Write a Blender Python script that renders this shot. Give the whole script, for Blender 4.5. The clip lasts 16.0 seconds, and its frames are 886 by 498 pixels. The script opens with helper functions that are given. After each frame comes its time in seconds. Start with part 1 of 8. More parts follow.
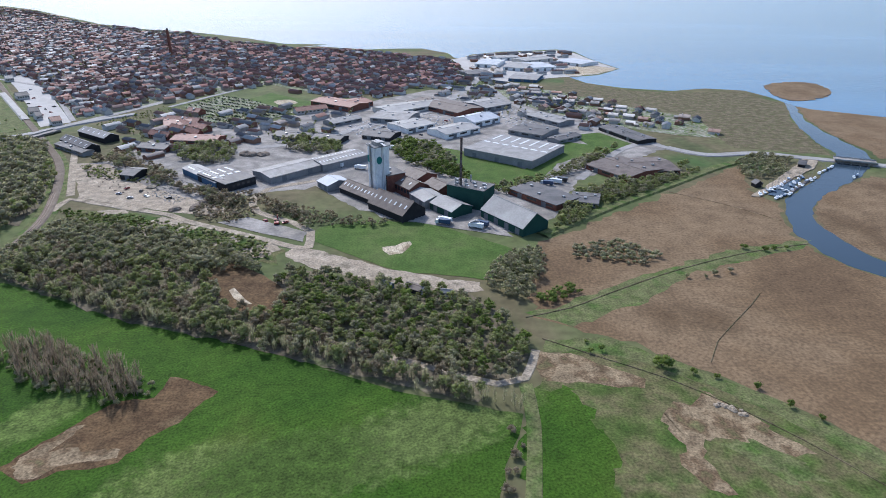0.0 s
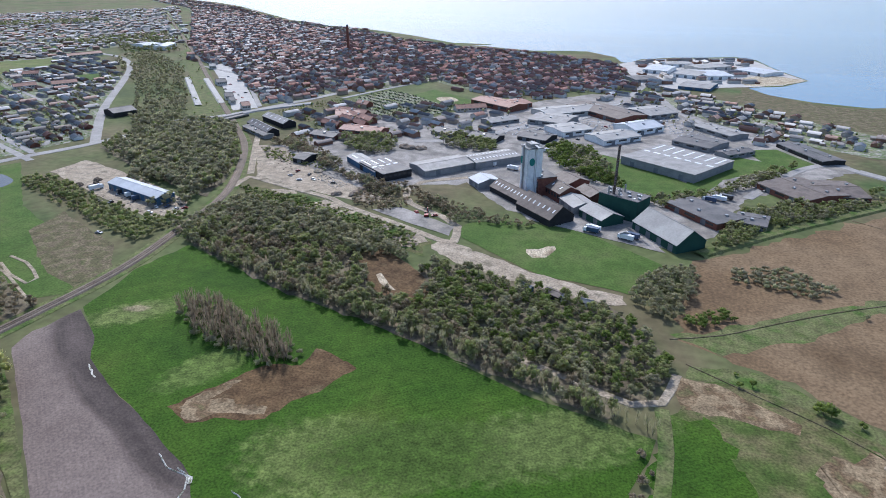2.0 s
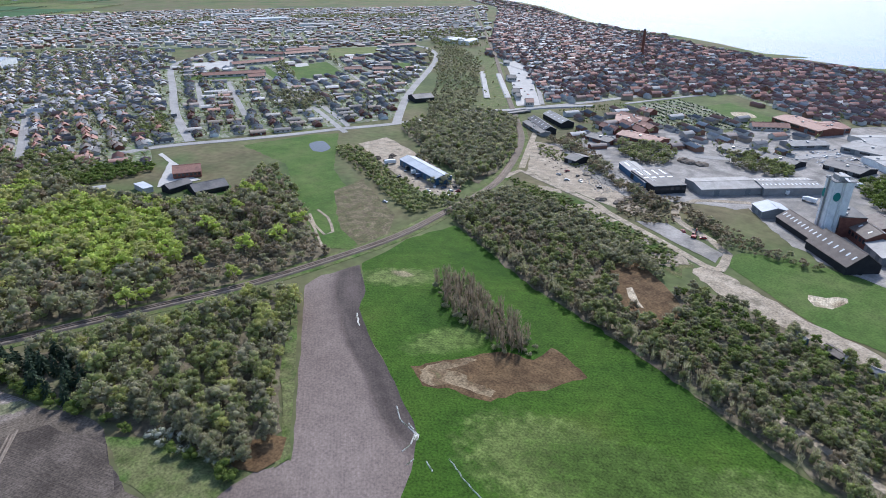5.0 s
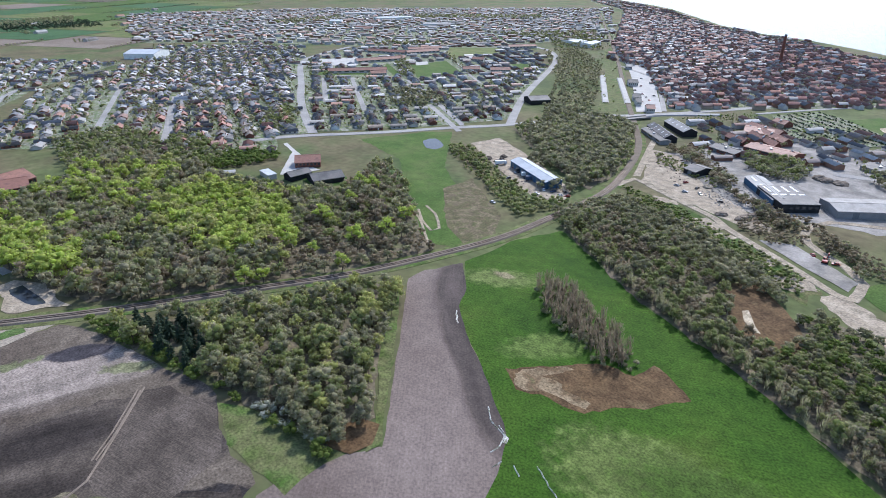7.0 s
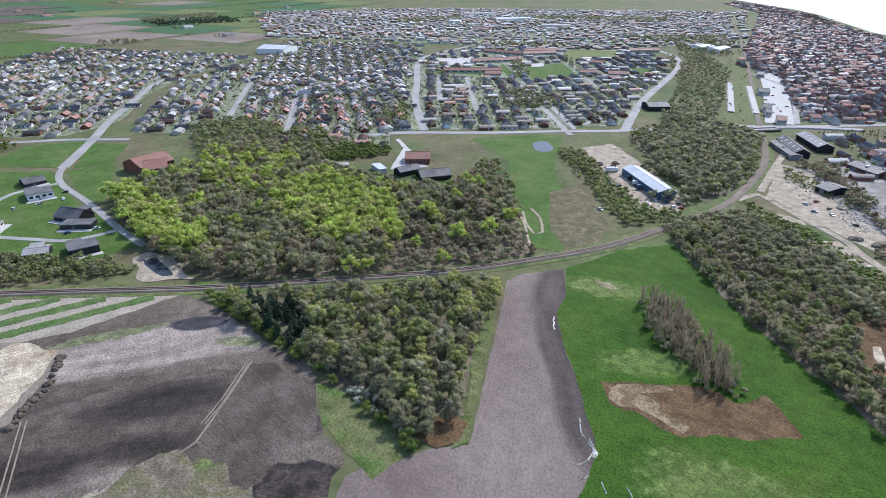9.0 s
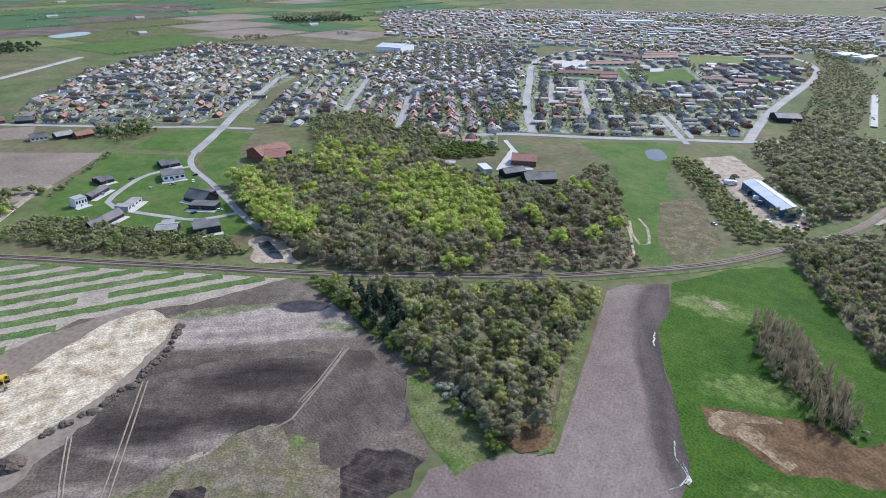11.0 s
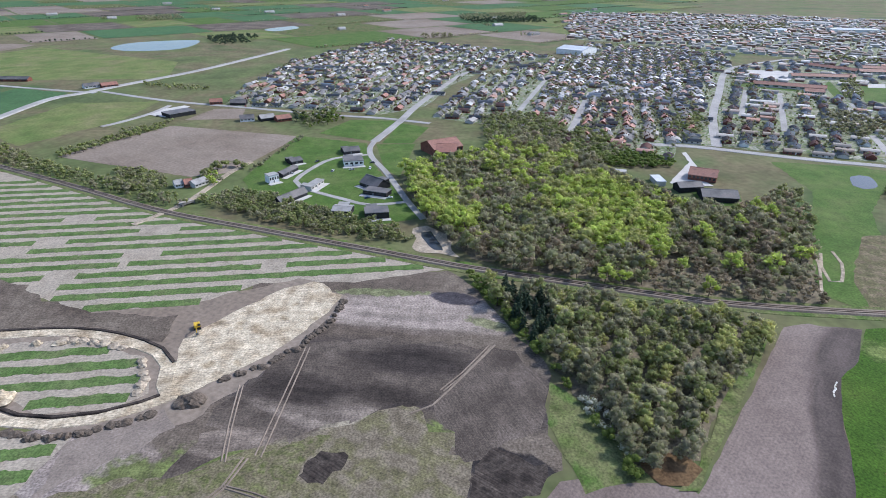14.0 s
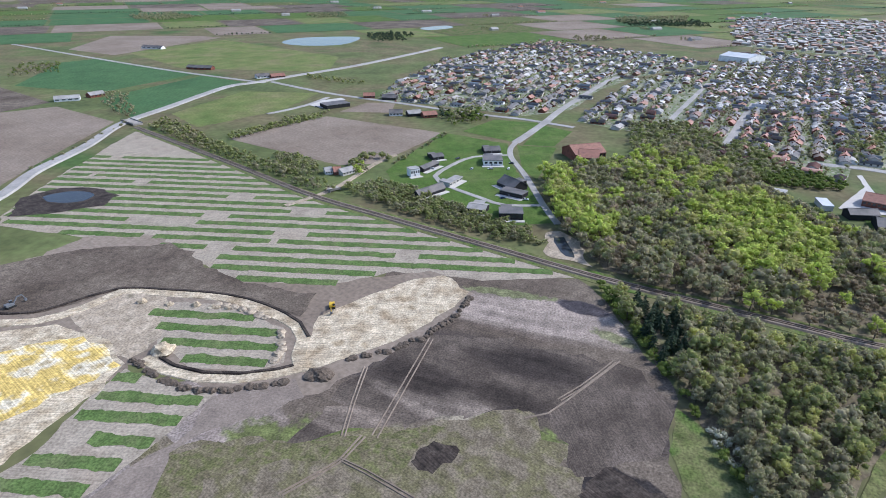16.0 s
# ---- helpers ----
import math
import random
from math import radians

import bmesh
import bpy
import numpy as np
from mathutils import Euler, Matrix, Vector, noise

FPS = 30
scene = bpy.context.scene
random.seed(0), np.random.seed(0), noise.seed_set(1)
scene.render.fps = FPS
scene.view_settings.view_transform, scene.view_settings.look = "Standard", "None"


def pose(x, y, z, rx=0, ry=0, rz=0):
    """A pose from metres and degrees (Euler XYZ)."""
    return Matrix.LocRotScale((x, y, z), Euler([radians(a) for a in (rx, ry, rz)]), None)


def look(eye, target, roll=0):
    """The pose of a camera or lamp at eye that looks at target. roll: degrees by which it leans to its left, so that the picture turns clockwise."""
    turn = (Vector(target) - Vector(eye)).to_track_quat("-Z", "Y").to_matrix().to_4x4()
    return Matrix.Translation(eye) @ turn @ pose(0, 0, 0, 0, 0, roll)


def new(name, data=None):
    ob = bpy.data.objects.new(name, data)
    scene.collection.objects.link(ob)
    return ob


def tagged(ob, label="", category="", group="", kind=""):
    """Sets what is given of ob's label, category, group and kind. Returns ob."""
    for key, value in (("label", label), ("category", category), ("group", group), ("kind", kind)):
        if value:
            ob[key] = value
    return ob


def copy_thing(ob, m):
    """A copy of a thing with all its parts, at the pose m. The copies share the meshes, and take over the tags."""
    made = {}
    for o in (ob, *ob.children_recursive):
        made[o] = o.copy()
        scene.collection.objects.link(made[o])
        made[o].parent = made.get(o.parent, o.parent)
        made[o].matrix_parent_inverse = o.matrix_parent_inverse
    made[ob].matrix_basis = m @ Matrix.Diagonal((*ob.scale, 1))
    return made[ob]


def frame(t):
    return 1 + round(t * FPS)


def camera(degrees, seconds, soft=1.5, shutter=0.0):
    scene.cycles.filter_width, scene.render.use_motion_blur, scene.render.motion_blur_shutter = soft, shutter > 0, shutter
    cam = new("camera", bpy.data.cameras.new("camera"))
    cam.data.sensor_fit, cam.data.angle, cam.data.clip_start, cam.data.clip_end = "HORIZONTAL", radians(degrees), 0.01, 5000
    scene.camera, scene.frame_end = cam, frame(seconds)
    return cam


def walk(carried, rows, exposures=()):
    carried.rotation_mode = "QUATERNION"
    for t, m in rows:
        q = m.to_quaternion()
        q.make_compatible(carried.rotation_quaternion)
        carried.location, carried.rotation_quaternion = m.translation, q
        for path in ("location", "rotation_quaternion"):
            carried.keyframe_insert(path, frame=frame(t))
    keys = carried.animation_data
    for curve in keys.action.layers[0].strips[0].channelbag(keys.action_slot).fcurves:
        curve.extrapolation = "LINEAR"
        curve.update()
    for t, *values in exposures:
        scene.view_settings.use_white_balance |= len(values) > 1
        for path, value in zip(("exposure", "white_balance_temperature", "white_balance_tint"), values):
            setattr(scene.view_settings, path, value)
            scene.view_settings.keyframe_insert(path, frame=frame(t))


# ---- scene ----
# camera: a slow level pan from a fixed point 150 m above the meadows
cam = camera(71.4, 16.0, soft=0.9)
PATH = [
    (0.0, 0.10), (0.5, 3.51), (1.0, 7.10), (1.5, 10.80), (2.0, 14.71), (2.5, 18.70), (3.0, 22.77), (3.5, 26.98),
    (4.0, 31.32), (4.5, 35.79), (5.0, 40.30), (5.2, 41.82), (7.3, 52.36), (7.5, 53.41), (8.0, 56.07), (8.5, 58.71),
    (9.0, 61.26), (9.2, 62.20), (11.3, 72.98), (11.5, 74.00), (12.0, 76.54), (12.5, 79.08), (13.0, 81.72),
    (13.5, 84.52), (14.0, 87.43), (14.5, 90.02), (15.0, 92.68), (15.5, 97.04), (16.0, 100.75)]
walk(cam, [(t, pose(0, 0, 150, 65.17, -0.33, yaw)) for t, yaw in PATH],
     exposures=((0.0, 0.42, 5720, 13), (4.0, 0.5, 5690, 12), (9.0, 0.66, 5690, 12), (16.0, 0.62, 5750, 13)))

# sky and sun
SUN_AZ, SUN_EL = 25.0, 42.0          # degrees left of +y, degrees above the horizon
world = bpy.data.worlds.new("world")
scene.world = world
world.use_nodes = True
wn = world.node_tree.nodes
sky = wn.new("ShaderNodeTexSky")
sky.sky_type = "NISHITA"
sky.sun_disc = False
sky.sun_elevation, sky.sun_rotation = radians(SUN_EL), radians(360 - SUN_AZ)
sky.air_density, sky.dust_density = 1.0, 1.7
world.node_tree.links.new(sky.outputs[0], wn["Background"].inputs[0])
wn["Background"].inputs[1].default_value = 0.15
sun = new("sun", bpy.data.lights.new("sun", "SUN"))
sun.data.energy, sun.data.angle, sun.data.color = 2.75, radians(0.6), (1.0, 0.95, 0.87)
az, el = radians(SUN_AZ), radians(SUN_EL)
sun.matrix_world = look((-math.sin(az) * math.cos(el) * 900, math.cos(az) * math.cos(el) * 900, math.sin(el) * 900), (0, 0, 0))


# ---- materials ----
def mat(name, cols, big=40.0, fine=3.0, rough=0.9, bump=0.3, depth=0.3, rows=None, vary=0.25, source="noise", metal=0.0, spec=0.12,
        mid=0.0):
    """A worn surface: a wide noise (or the piece's own random number) picks the colour, a fine noise breaks it up."""
    m = bpy.data.materials.new(name)
    m.use_nodes = True
    n, l = m.node_tree.nodes, m.node_tree.links
    b = n["Principled BSDF"]
    b.inputs["Roughness"].default_value = rough
    b.inputs["Metallic"].default_value = metal
    b.inputs["Specular IOR Level"].default_value = spec
    co = n.new("ShaderNodeTexCoord").outputs["Object"]

    def noise_at(size, detail, off=0.0):
        t = n.new("ShaderNodeTexNoise")
        t.inputs["Scale"].default_value = 1.0 / size
        t.inputs["Detail"].default_value = detail
        mp = n.new("ShaderNodeMapping")
        mp.inputs["Location"].default_value = (off, off * 0.7, 0)
        l.new(co, mp.inputs[0])
        l.new(mp.outputs[0], t.inputs["Vector"])
        return t.outputs["Fac"]

    ramp = n.new("ShaderNodeValToRGB")
    es = ramp.color_ramp.elements
    lo, hi = (0.32, 0.68) if source == "noise" else (0.0, 1.0)
    while len(es) < len(cols):
        es.new(0.5)
    for i, c in enumerate(cols):
        es[i].position = lo + (hi - lo) * i / max(1, len(cols) - 1 if source == "noise" else len(cols))
        es[i].color = (*c, 1)
    if source == "noise":
        l.new(noise_at(big, 5), ramp.inputs[0])
    elif source == "island":
        l.new(n.new("ShaderNodeNewGeometry").outputs["Random Per Island"], ramp.inputs[0])
    else:
        l.new(n.new("ShaderNodeObjectInfo").outputs["Random"], ramp.inputs[0])
    if source != "noise":
        ramp.color_ramp.interpolation = "CONSTANT" if source.endswith("step") or source == "island" else "LINEAR"
    color, height = ramp.outputs[0], noise_at(fine, 6, 31.0)

    def times(fac, amount):
        nonlocal color
        mr = n.new("ShaderNodeMapRange")
        mr.inputs[1].default_value, mr.inputs[2].default_value = 0.25, 0.75
        mr.inputs[3].default_value, mr.inputs[4].default_value = 1 - amount, 1 + amount
        l.new(fac, mr.inputs[0])
        mx = n.new("ShaderNodeMix")
        mx.data_type, mx.blend_type = "RGBA", "MULTIPLY"
        mx.inputs[0].default_value = 1.0
        l.new(color, mx.inputs[6])
        l.new(mr.outputs[0], mx.inputs[7])
        color = mx.outputs[2]
        return mx

    times(height, vary).name = "first_mix"
    if mid:
        times(noise_at(fine * 6, 4, 77.0), mid)
    if rows:
        angle, period, amount = rows
        turn = n.new("ShaderNodeMapping")
        turn.inputs["Rotation"].default_value = (0, 0, radians(-angle))
        l.new(co, turn.inputs[0])
        pull = n.new("ShaderNodeMapping")
        pull.inputs["Scale"].default_value = (1 / (period * 14), 1 / (period * .45), 0)
        l.new(turn.outputs[0], pull.inputs[0])
        w = n.new("ShaderNodeTexNoise")
        w.inputs["Scale"].default_value, w.inputs["Detail"].default_value = 1.0, 3.0
        l.new(pull.outputs[0], w.inputs["Vector"])
        times(w.outputs["Fac"], amount)
    l.new(color, b.inputs["Base Color"])
    if bump:
        bp = n.new("ShaderNodeBump")
        bp.inputs["Strength"].default_value, bp.inputs["Distance"].default_value = bump, depth
        l.new(height, bp.inputs["Height"])
        l.new(bp.outputs[0], b.inputs["Normal"])
    return m


M = {}
M["land"] = mat("mixed_land", [(.07, .09, .035), (.10, .12, .045), (.13, .11, .06), (.06, .10, .03)], 160, 6, mid=.25)
M["meadow"] = mat("meadow_grass", [(.027, .065, .006), (.035, .079, .007), (.045, .091, .009), (.065, .098, .015)], 45, .9, rows=(33, 2.2, .16), mid=.24, vary=.55)
M["lawn"] = mat("lawn", [(.052, .098, .018), (.070, .115, .024), (.092, .124, .036)], 26, 1.2, mid=.2, vary=.35)
M["crop"] = mat("young_crop", [(.048, .105, .042), (.06, .118, .046), (.042, .092, .036)], 90, 3, rows=(20, 4, .1), vary=.3, mid=.12)
M["pasture"] = mat("rough_pasture", [(.09, .13, .035), (.13, .15, .05), (.16, .15, .07)], 50, 3, mid=.2, rows=(100, 6, .1))
M["rough"] = mat("rough_grass", [(.045, .085, .014), (.075, .10, .026), (.125, .112, .052), (.05, .092, .016)], 20, 1.0, mid=.35, vary=.5)
M["reed"] = mat("dry_reeds", [(.122, .080, .044), (.155, .103, .056), (.19, .132, .076), (.112, .074, .04)], 80, 1.6, mid=.2, vary=.4)
M["reedpale"] = mat("pale_reeds", [(.17, .125, .075), (.25, .19, .115), (.13, .088, .05), (.12, .115, .05)], 9, .9, mid=.35, vary=.55)
M["plough"] = mat("harrowed_soil", [(.135, .104, .089), (.172, .136, .117), (.200, .160, .139)], 55, 1.0, rows=(138, 1.2, .1), vary=.3, mid=.14)
M["soil"] = mat("dark_soil", [(.072, .056, .042), (.097, .077, .060), (.123, .100, .077), (.150, .123, .096)], 45, .9, rows=(78, .8, .22), vary=.5, mid=.3)
M["peat"] = mat("wet_peat", [(.022, .017, .014), (.036, .028, .023), (.06, .048, .039), (.03, .024, .02)], 6, .9, rough=.75, rows=(50, 1.2, .45), vary=.5, mid=.4)
M["fallow"] = mat("brown_field", [(.16, .125, .095), (.20, .162, .127), (.225, .185, .148)], 100, 2.2, rows=(60, 3, .1), vary=.25, mid=.12)
M["stripe"] = mat("winter_crop_strip", [(.065, .110, .030), (.085, .128, .040), (.11, .135, .055)], 12, .9, vary=.5, mid=.3)
M["stubble"] = mat("stubble_ground", [(.24, .205, .16), (.30, .26, .205), (.27, .225, .175)], 22, 1.1, rows=(96, 1.2, .18), vary=.35, mid=.15)
M["sand"] = mat("pale_sand", [(.243, .189, .122), (.360, .297, .207), (.450, .387, .284), (.324, .261, .171)], 11, .9, rows=(100, .9, .42), vary=.5, mid=.3)
M["yellow"] = mat("yellow_sand", [(.52, .46, .33), (.44, .325, .10), (.54, .40, .13), (.58, .53, .41), (.33, .26, .14)], 13, 1.0, rows=(60, 1.4, .4), vary=.45, mid=.3)
M["gravel"] = mat("gravel_yard", [(.19, .16, .115), (.34, .285, .215), (.29, .24, .175), (.37, .31, .235), (.21, .18, .13)], 14, 1.0, vary=.45, mid=.3)
M["asphalt"] = mat("worn_asphalt", [(.26, .248, .232), (.335, .32, .30)], 30, 1.5, vary=.18, mid=.12, rough=.8)
M["concrete"] = mat("concrete_yard", [(.24, .222, .20), (.32, .295, .265), (.19, .177, .16), (.27, .245, .21)], 26, 1.4, vary=.22, mid=.22)
M["paving"] = mat("pale_paving", [(.40, .38, .35), (.48, .46, .43)], 15, 1, vary=.15)
M["ballast"] = mat("rail_ballast", [(.15, .12, .092), (.20, .165, .13)], 10, .7, vary=.35)
M["rail"] = mat("rusty_rail", [(.14, .10, .08), (.2, .16, .13)], 5, .4, rough=.5, metal=.6)
M["bank"] = mat("grass_bank", [(.08, .112, .028), (.125, .13, .055), (.06, .108, .02)], 12, 1.0, vary=.5, mid=.35)
M["soil_damp"] = mat("damp_dark_soil", [(.05, .040, .033), (.078, .063, .051), (.11, .090, .073), (.068, .055, .045)], 34, .8, rows=(82, .8, .26), vary=.5, mid=.3)
M["soil_turned"] = mat("ploughed_soil", [(.055, .044, .036), (.085, .069, .056), (.125, .102, .084)], 24, .8, rows=(20, .7, .36), vary=.5, mid=.25)
M["fallow_weeds"] = mat("weedy_fallow", [(.123, .103, .071), (.157, .131, .095), (.119, .109, .057), (.171, .142, .104)], 11, .8, rows=(58, .9, .22), vary=.55, mid=.3)
M["weeds"] = mat("green_weeds", [(.13, .115, .068), (.10, .105, .042), (.14, .12, .075), (.09, .102, .034)], 7, .8, rows=(75, .9, .22), vary=.55, mid=.3)
M["pale_soil"] = mat("dry_pale_soil", [(.167, .137, .113), (.203, .168, .140), (.180, .148, .123)], 24, .9, rows=(120, 1.1, .12), vary=.3, mid=.18)
M["chalk"] = mat("white_ditch_clay", [(.16, .15, .10), (.40, .385, .34), (.55, .54, .50), (.12, .13, .06), (.5, .48, .42)], 2.2, .5, vary=.4)

M["scrub"] = mat("scrub_ground", [(.12, .092, .055), (.095, .092, .042), (.15, .118, .075), (.08, .09, .032)], 10, 1.0, vary=.55, mid=.35)

M["reed_rust"] = mat("rusty_reeds", [(.10, .062, .030), (.125, .08, .04), (.085, .052, .026), (.15, .105, .055)], 14, 1.0, mid=.3, vary=.5)


def stain(m, centre, reach, angle, color, fray=.5, edge=.25, grain=6.0, streak=None):
    """A soft-edged stain, damp or growth of its own shape on the ground material m."""
    n, l = m.node_tree.nodes, m.node_tree.links
    under = n["first_mix"].inputs[6]
    co = n.new("ShaderNodeTexCoord").outputs["Object"]
    mp = n.new("ShaderNodeMapping")
    mp.vector_type = "TEXTURE"
    mp.inputs["Location"].default_value = (*centre, 0)
    mp.inputs["Rotation"].default_value = (0, 0, radians(angle))
    mp.inputs["Scale"].default_value = (*reach, 1000)
    l.new(co, mp.inputs[0])
    g = n.new("ShaderNodeTexGradient")
    g.gradient_type = "SPHERICAL"
    l.new(mp.outputs[0], g.inputs[0])
    t = n.new("ShaderNodeTexNoise")
    t.inputs["Scale"].default_value, t.inputs["Detail"].default_value = 1 / grain, 7
    if streak is not None:
        tu = n.new("ShaderNodeMapping")
        tu.inputs["Rotation"].default_value = (0, 0, radians(-streak))
        pu = n.new("ShaderNodeMapping")
        pu.inputs["Scale"].default_value = (.12, 1, 1)
        l.new(co, tu.inputs[0])
        l.new(tu.outputs[0], pu.inputs[0])
        l.new(pu.outputs[0], t.inputs["Vector"])
    else:
        l.new(co, t.inputs["Vector"])
    ad = n.new("ShaderNodeMath")
    ad.operation = "MULTIPLY_ADD"
    ad.inputs[1].default_value = fray * 2
    l.new(t.outputs["Fac"], ad.inputs[0])
    l.new(g.outputs["Fac"], ad.inputs[2])
    mr = n.new("ShaderNodeMapRange")
    mr.inputs[1].default_value, mr.inputs[2].default_value = fray + .25 - edge / 2, fray + .25 + edge / 2
    l.new(ad.outputs[0], mr.inputs[0])
    # nothing outside the reach
    lim = n.new("ShaderNodeMapRange")
    lim.inputs[1].default_value, lim.inputs[2].default_value = 0.0, 0.12
    l.new(g.outputs["Fac"], lim.inputs[0])
    fac = n.new("ShaderNodeMath")
    fac.operation = "MULTIPLY"
    l.new(mr.outputs[0], fac.inputs[0])
    l.new(lim.outputs[0], fac.inputs[1])
    mx = n.new("ShaderNodeMix")
    mx.data_type = "RGBA"
    l.new(fac.outputs[0], mx.inputs[0])
    l.new(under.links[0].from_socket, mx.inputs[6])
    # the stain keeps the fine break-up of what it lies on
    hs = n.new("ShaderNodeMix")
    hs.data_type, hs.blend_type = "RGBA", "MULTIPLY"
    hs.inputs[0].default_value = .8
    hs.inputs[6].default_value = (*color, 1)
    bw = n.new("ShaderNodeMapRange")
    bw.inputs[1].default_value, bw.inputs[2].default_value, bw.inputs[3].default_value, bw.inputs[4].default_value = .3, .7, .6, 1.4
    l.new(t.outputs["Fac"], bw.inputs[0])
    l.new(bw.outputs[0], hs.inputs[7])
    l.new(hs.outputs[2], mx.inputs[7])
    l.new(mx.outputs[2], under)


def water_mat(name, col, rough, wave, bump):
    m = bpy.data.materials.new(name)
    m.use_nodes = True
    n, l = m.node_tree.nodes, m.node_tree.links
    b = n["Principled BSDF"]
    b.inputs["Roughness"].default_value, b.inputs["IOR"].default_value = rough, 1.33
    b.inputs["Specular IOR Level"].default_value = .21
    t = n.new("ShaderNodeTexNoise")
    co = n.new("ShaderNodeTexCoord")
    l.new(co.outputs["Object"], t.inputs["Vector"])
    t.inputs["Scale"].default_value, t.inputs["Detail"].default_value = 1 / wave, 4
    bp = n.new("ShaderNodeBump")
    bp.inputs["Strength"].default_value, bp.inputs["Distance"].default_value = bump, wave * .1
    l.new(t.outputs["Fac"], bp.inputs["Height"])
    l.new(bp.outputs[0], b.inputs["Normal"])
    # slicks: wide streaks drawn as a lighter base colour; gloss stays even
    s = n.new("ShaderNodeTexNoise")
    mp = n.new("ShaderNodeMapping")
    mp.inputs["Scale"].default_value, mp.inputs["Rotation"].default_value = (1 / 1400, 1 / 260, 1), (0, 0, .35)
    l.new(co.outputs["Object"], mp.inputs[0])
    l.new(mp.outputs[0], s.inputs["Vector"])
    s.inputs["Scale"].default_value, s.inputs["Detail"].default_value = 1, 6
    r = n.new("ShaderNodeValToRGB")
    r.color_ramp.elements[0].position, r.color_ramp.elements[1].position = .42, .66
    r.color_ramp.elements[0].color, r.color_ramp.elements[1].color = (*col, 1), (*[c * 1.35 for c in col], 1)
    l.new(s.outputs["Fac"], r.inputs[0])
    l.new(r.outputs[0], b.inputs["Base Color"])
    return m


M["sea"] = water_mat("fjord_water", (.065, .135, .215), .22, 9, .5)
M["river"] = water_mat("river_water", (.035, .055, .075), .12, 3, .25)
M["pond"] = water_mat("pond_water", (.03, .035, .04), .08, 2, .15)


# ---- building blocks ----
def mesh_ob(name, bm, material, parent=None, label="", category="", kind="", group=""):
    me = bpy.data.meshes.new(name)
    bm.normal_update()
    bm.to_mesh(me)
    bm.free()
    for mt in (material if isinstance(material, (list, tuple)) else [material]):
        me.materials.append(mt)
    ob = new(name, me)
    if parent is not None:
        ob.parent = parent
    return tagged(ob, label, category, group, kind)


def part(name, bm, material, parent, label=""):
    return mesh_ob(name, bm, material, parent, label)


def box(bm, x0, y0, z0, x1, y1, z1, mi=0):
    v = [bm.verts.new((x, y, z)) for z in (z0, z1) for x, y in ((x0, y0), (x1, y0), (x1, y1), (x0, y1))]
    for f in ((3, 2, 1, 0), (4, 5, 6, 7), (0, 1, 5, 4), (1, 2, 6, 5), (2, 3, 7, 6), (3, 0, 4, 7)):
        bm.faces.new([v[i] for i in f]).material_index = mi
    return v


def prism(bm, outline, y0, y1, mi=0):
    """An outline in x, z drawn out along y."""
    a = [bm.verts.new((x, y0, z)) for x, z in outline]
    b = [bm.verts.new((x, y1, z)) for x, z in outline]
    n = len(outline)
    for f in [list(reversed(a)), b] + [[a[i], a[(i + 1) % n], b[(i + 1) % n], b[i]] for i in range(n)]:
        bm.faces.new(f).material_index = mi


def tube(bm, x, y, z0, z1, r0, r1=None, n=10, mi=0):
    r1 = r0 if r1 is None else r1
    a = [bm.verts.new((x + r0 * math.cos(i * math.tau / n), y + r0 * math.sin(i * math.tau / n), z0)) for i in range(n)]
    b = [bm.verts.new((x + r1 * math.cos(i * math.tau / n), y + r1 * math.sin(i * math.tau / n), z1)) for i in range(n)]
    for f in [list(reversed(a)), b] + [[a[i], a[(i + 1) % n], b[(i + 1) % n], b[i]] for i in range(n)]:
        bm.faces.new(f).material_index = mi


def smooth(pts, step, closed=False):
    """A soft curve through a few plan points, cut into steps."""
    p = [np.array(q, float) for q in pts]
    n, out = len(p), []
    for i in range(n if closed else n - 1):
        a, b = p[i], p[(i + 1) % n]
        c0 = p[i - 1] if closed or i > 0 else a
        c1 = p[(i + 2) % n] if closed or i + 2 < n else b
        k = max(1, int(np.linalg.norm(b - a) / step))
        for j in range(k):
            u = j / k
            out.append(.5 * (2 * a + (b - c0) * u + (2 * c0 - 5 * a + 4 * b - c1) * u * u + (3 * a - c0 - 3 * b + c1) * u ** 3))
    if not closed:
        out.append(p[-1])
    return np.array(out)


def straight(pts, step):
    p, out = [np.array(q, float) for q in pts], []
    for i in range(len(p)):
        a, b = p[i], p[(i + 1) % len(p)]
        k = max(1, int(np.linalg.norm(b - a) / step))
        out += [a + (b - a) * j / k for j in range(k)]
    return np.array(out)


SHEETS = []            # outlines and heights, to set things down on
LAYER = [0.0]          # each piece of ground lies a little above the one before it


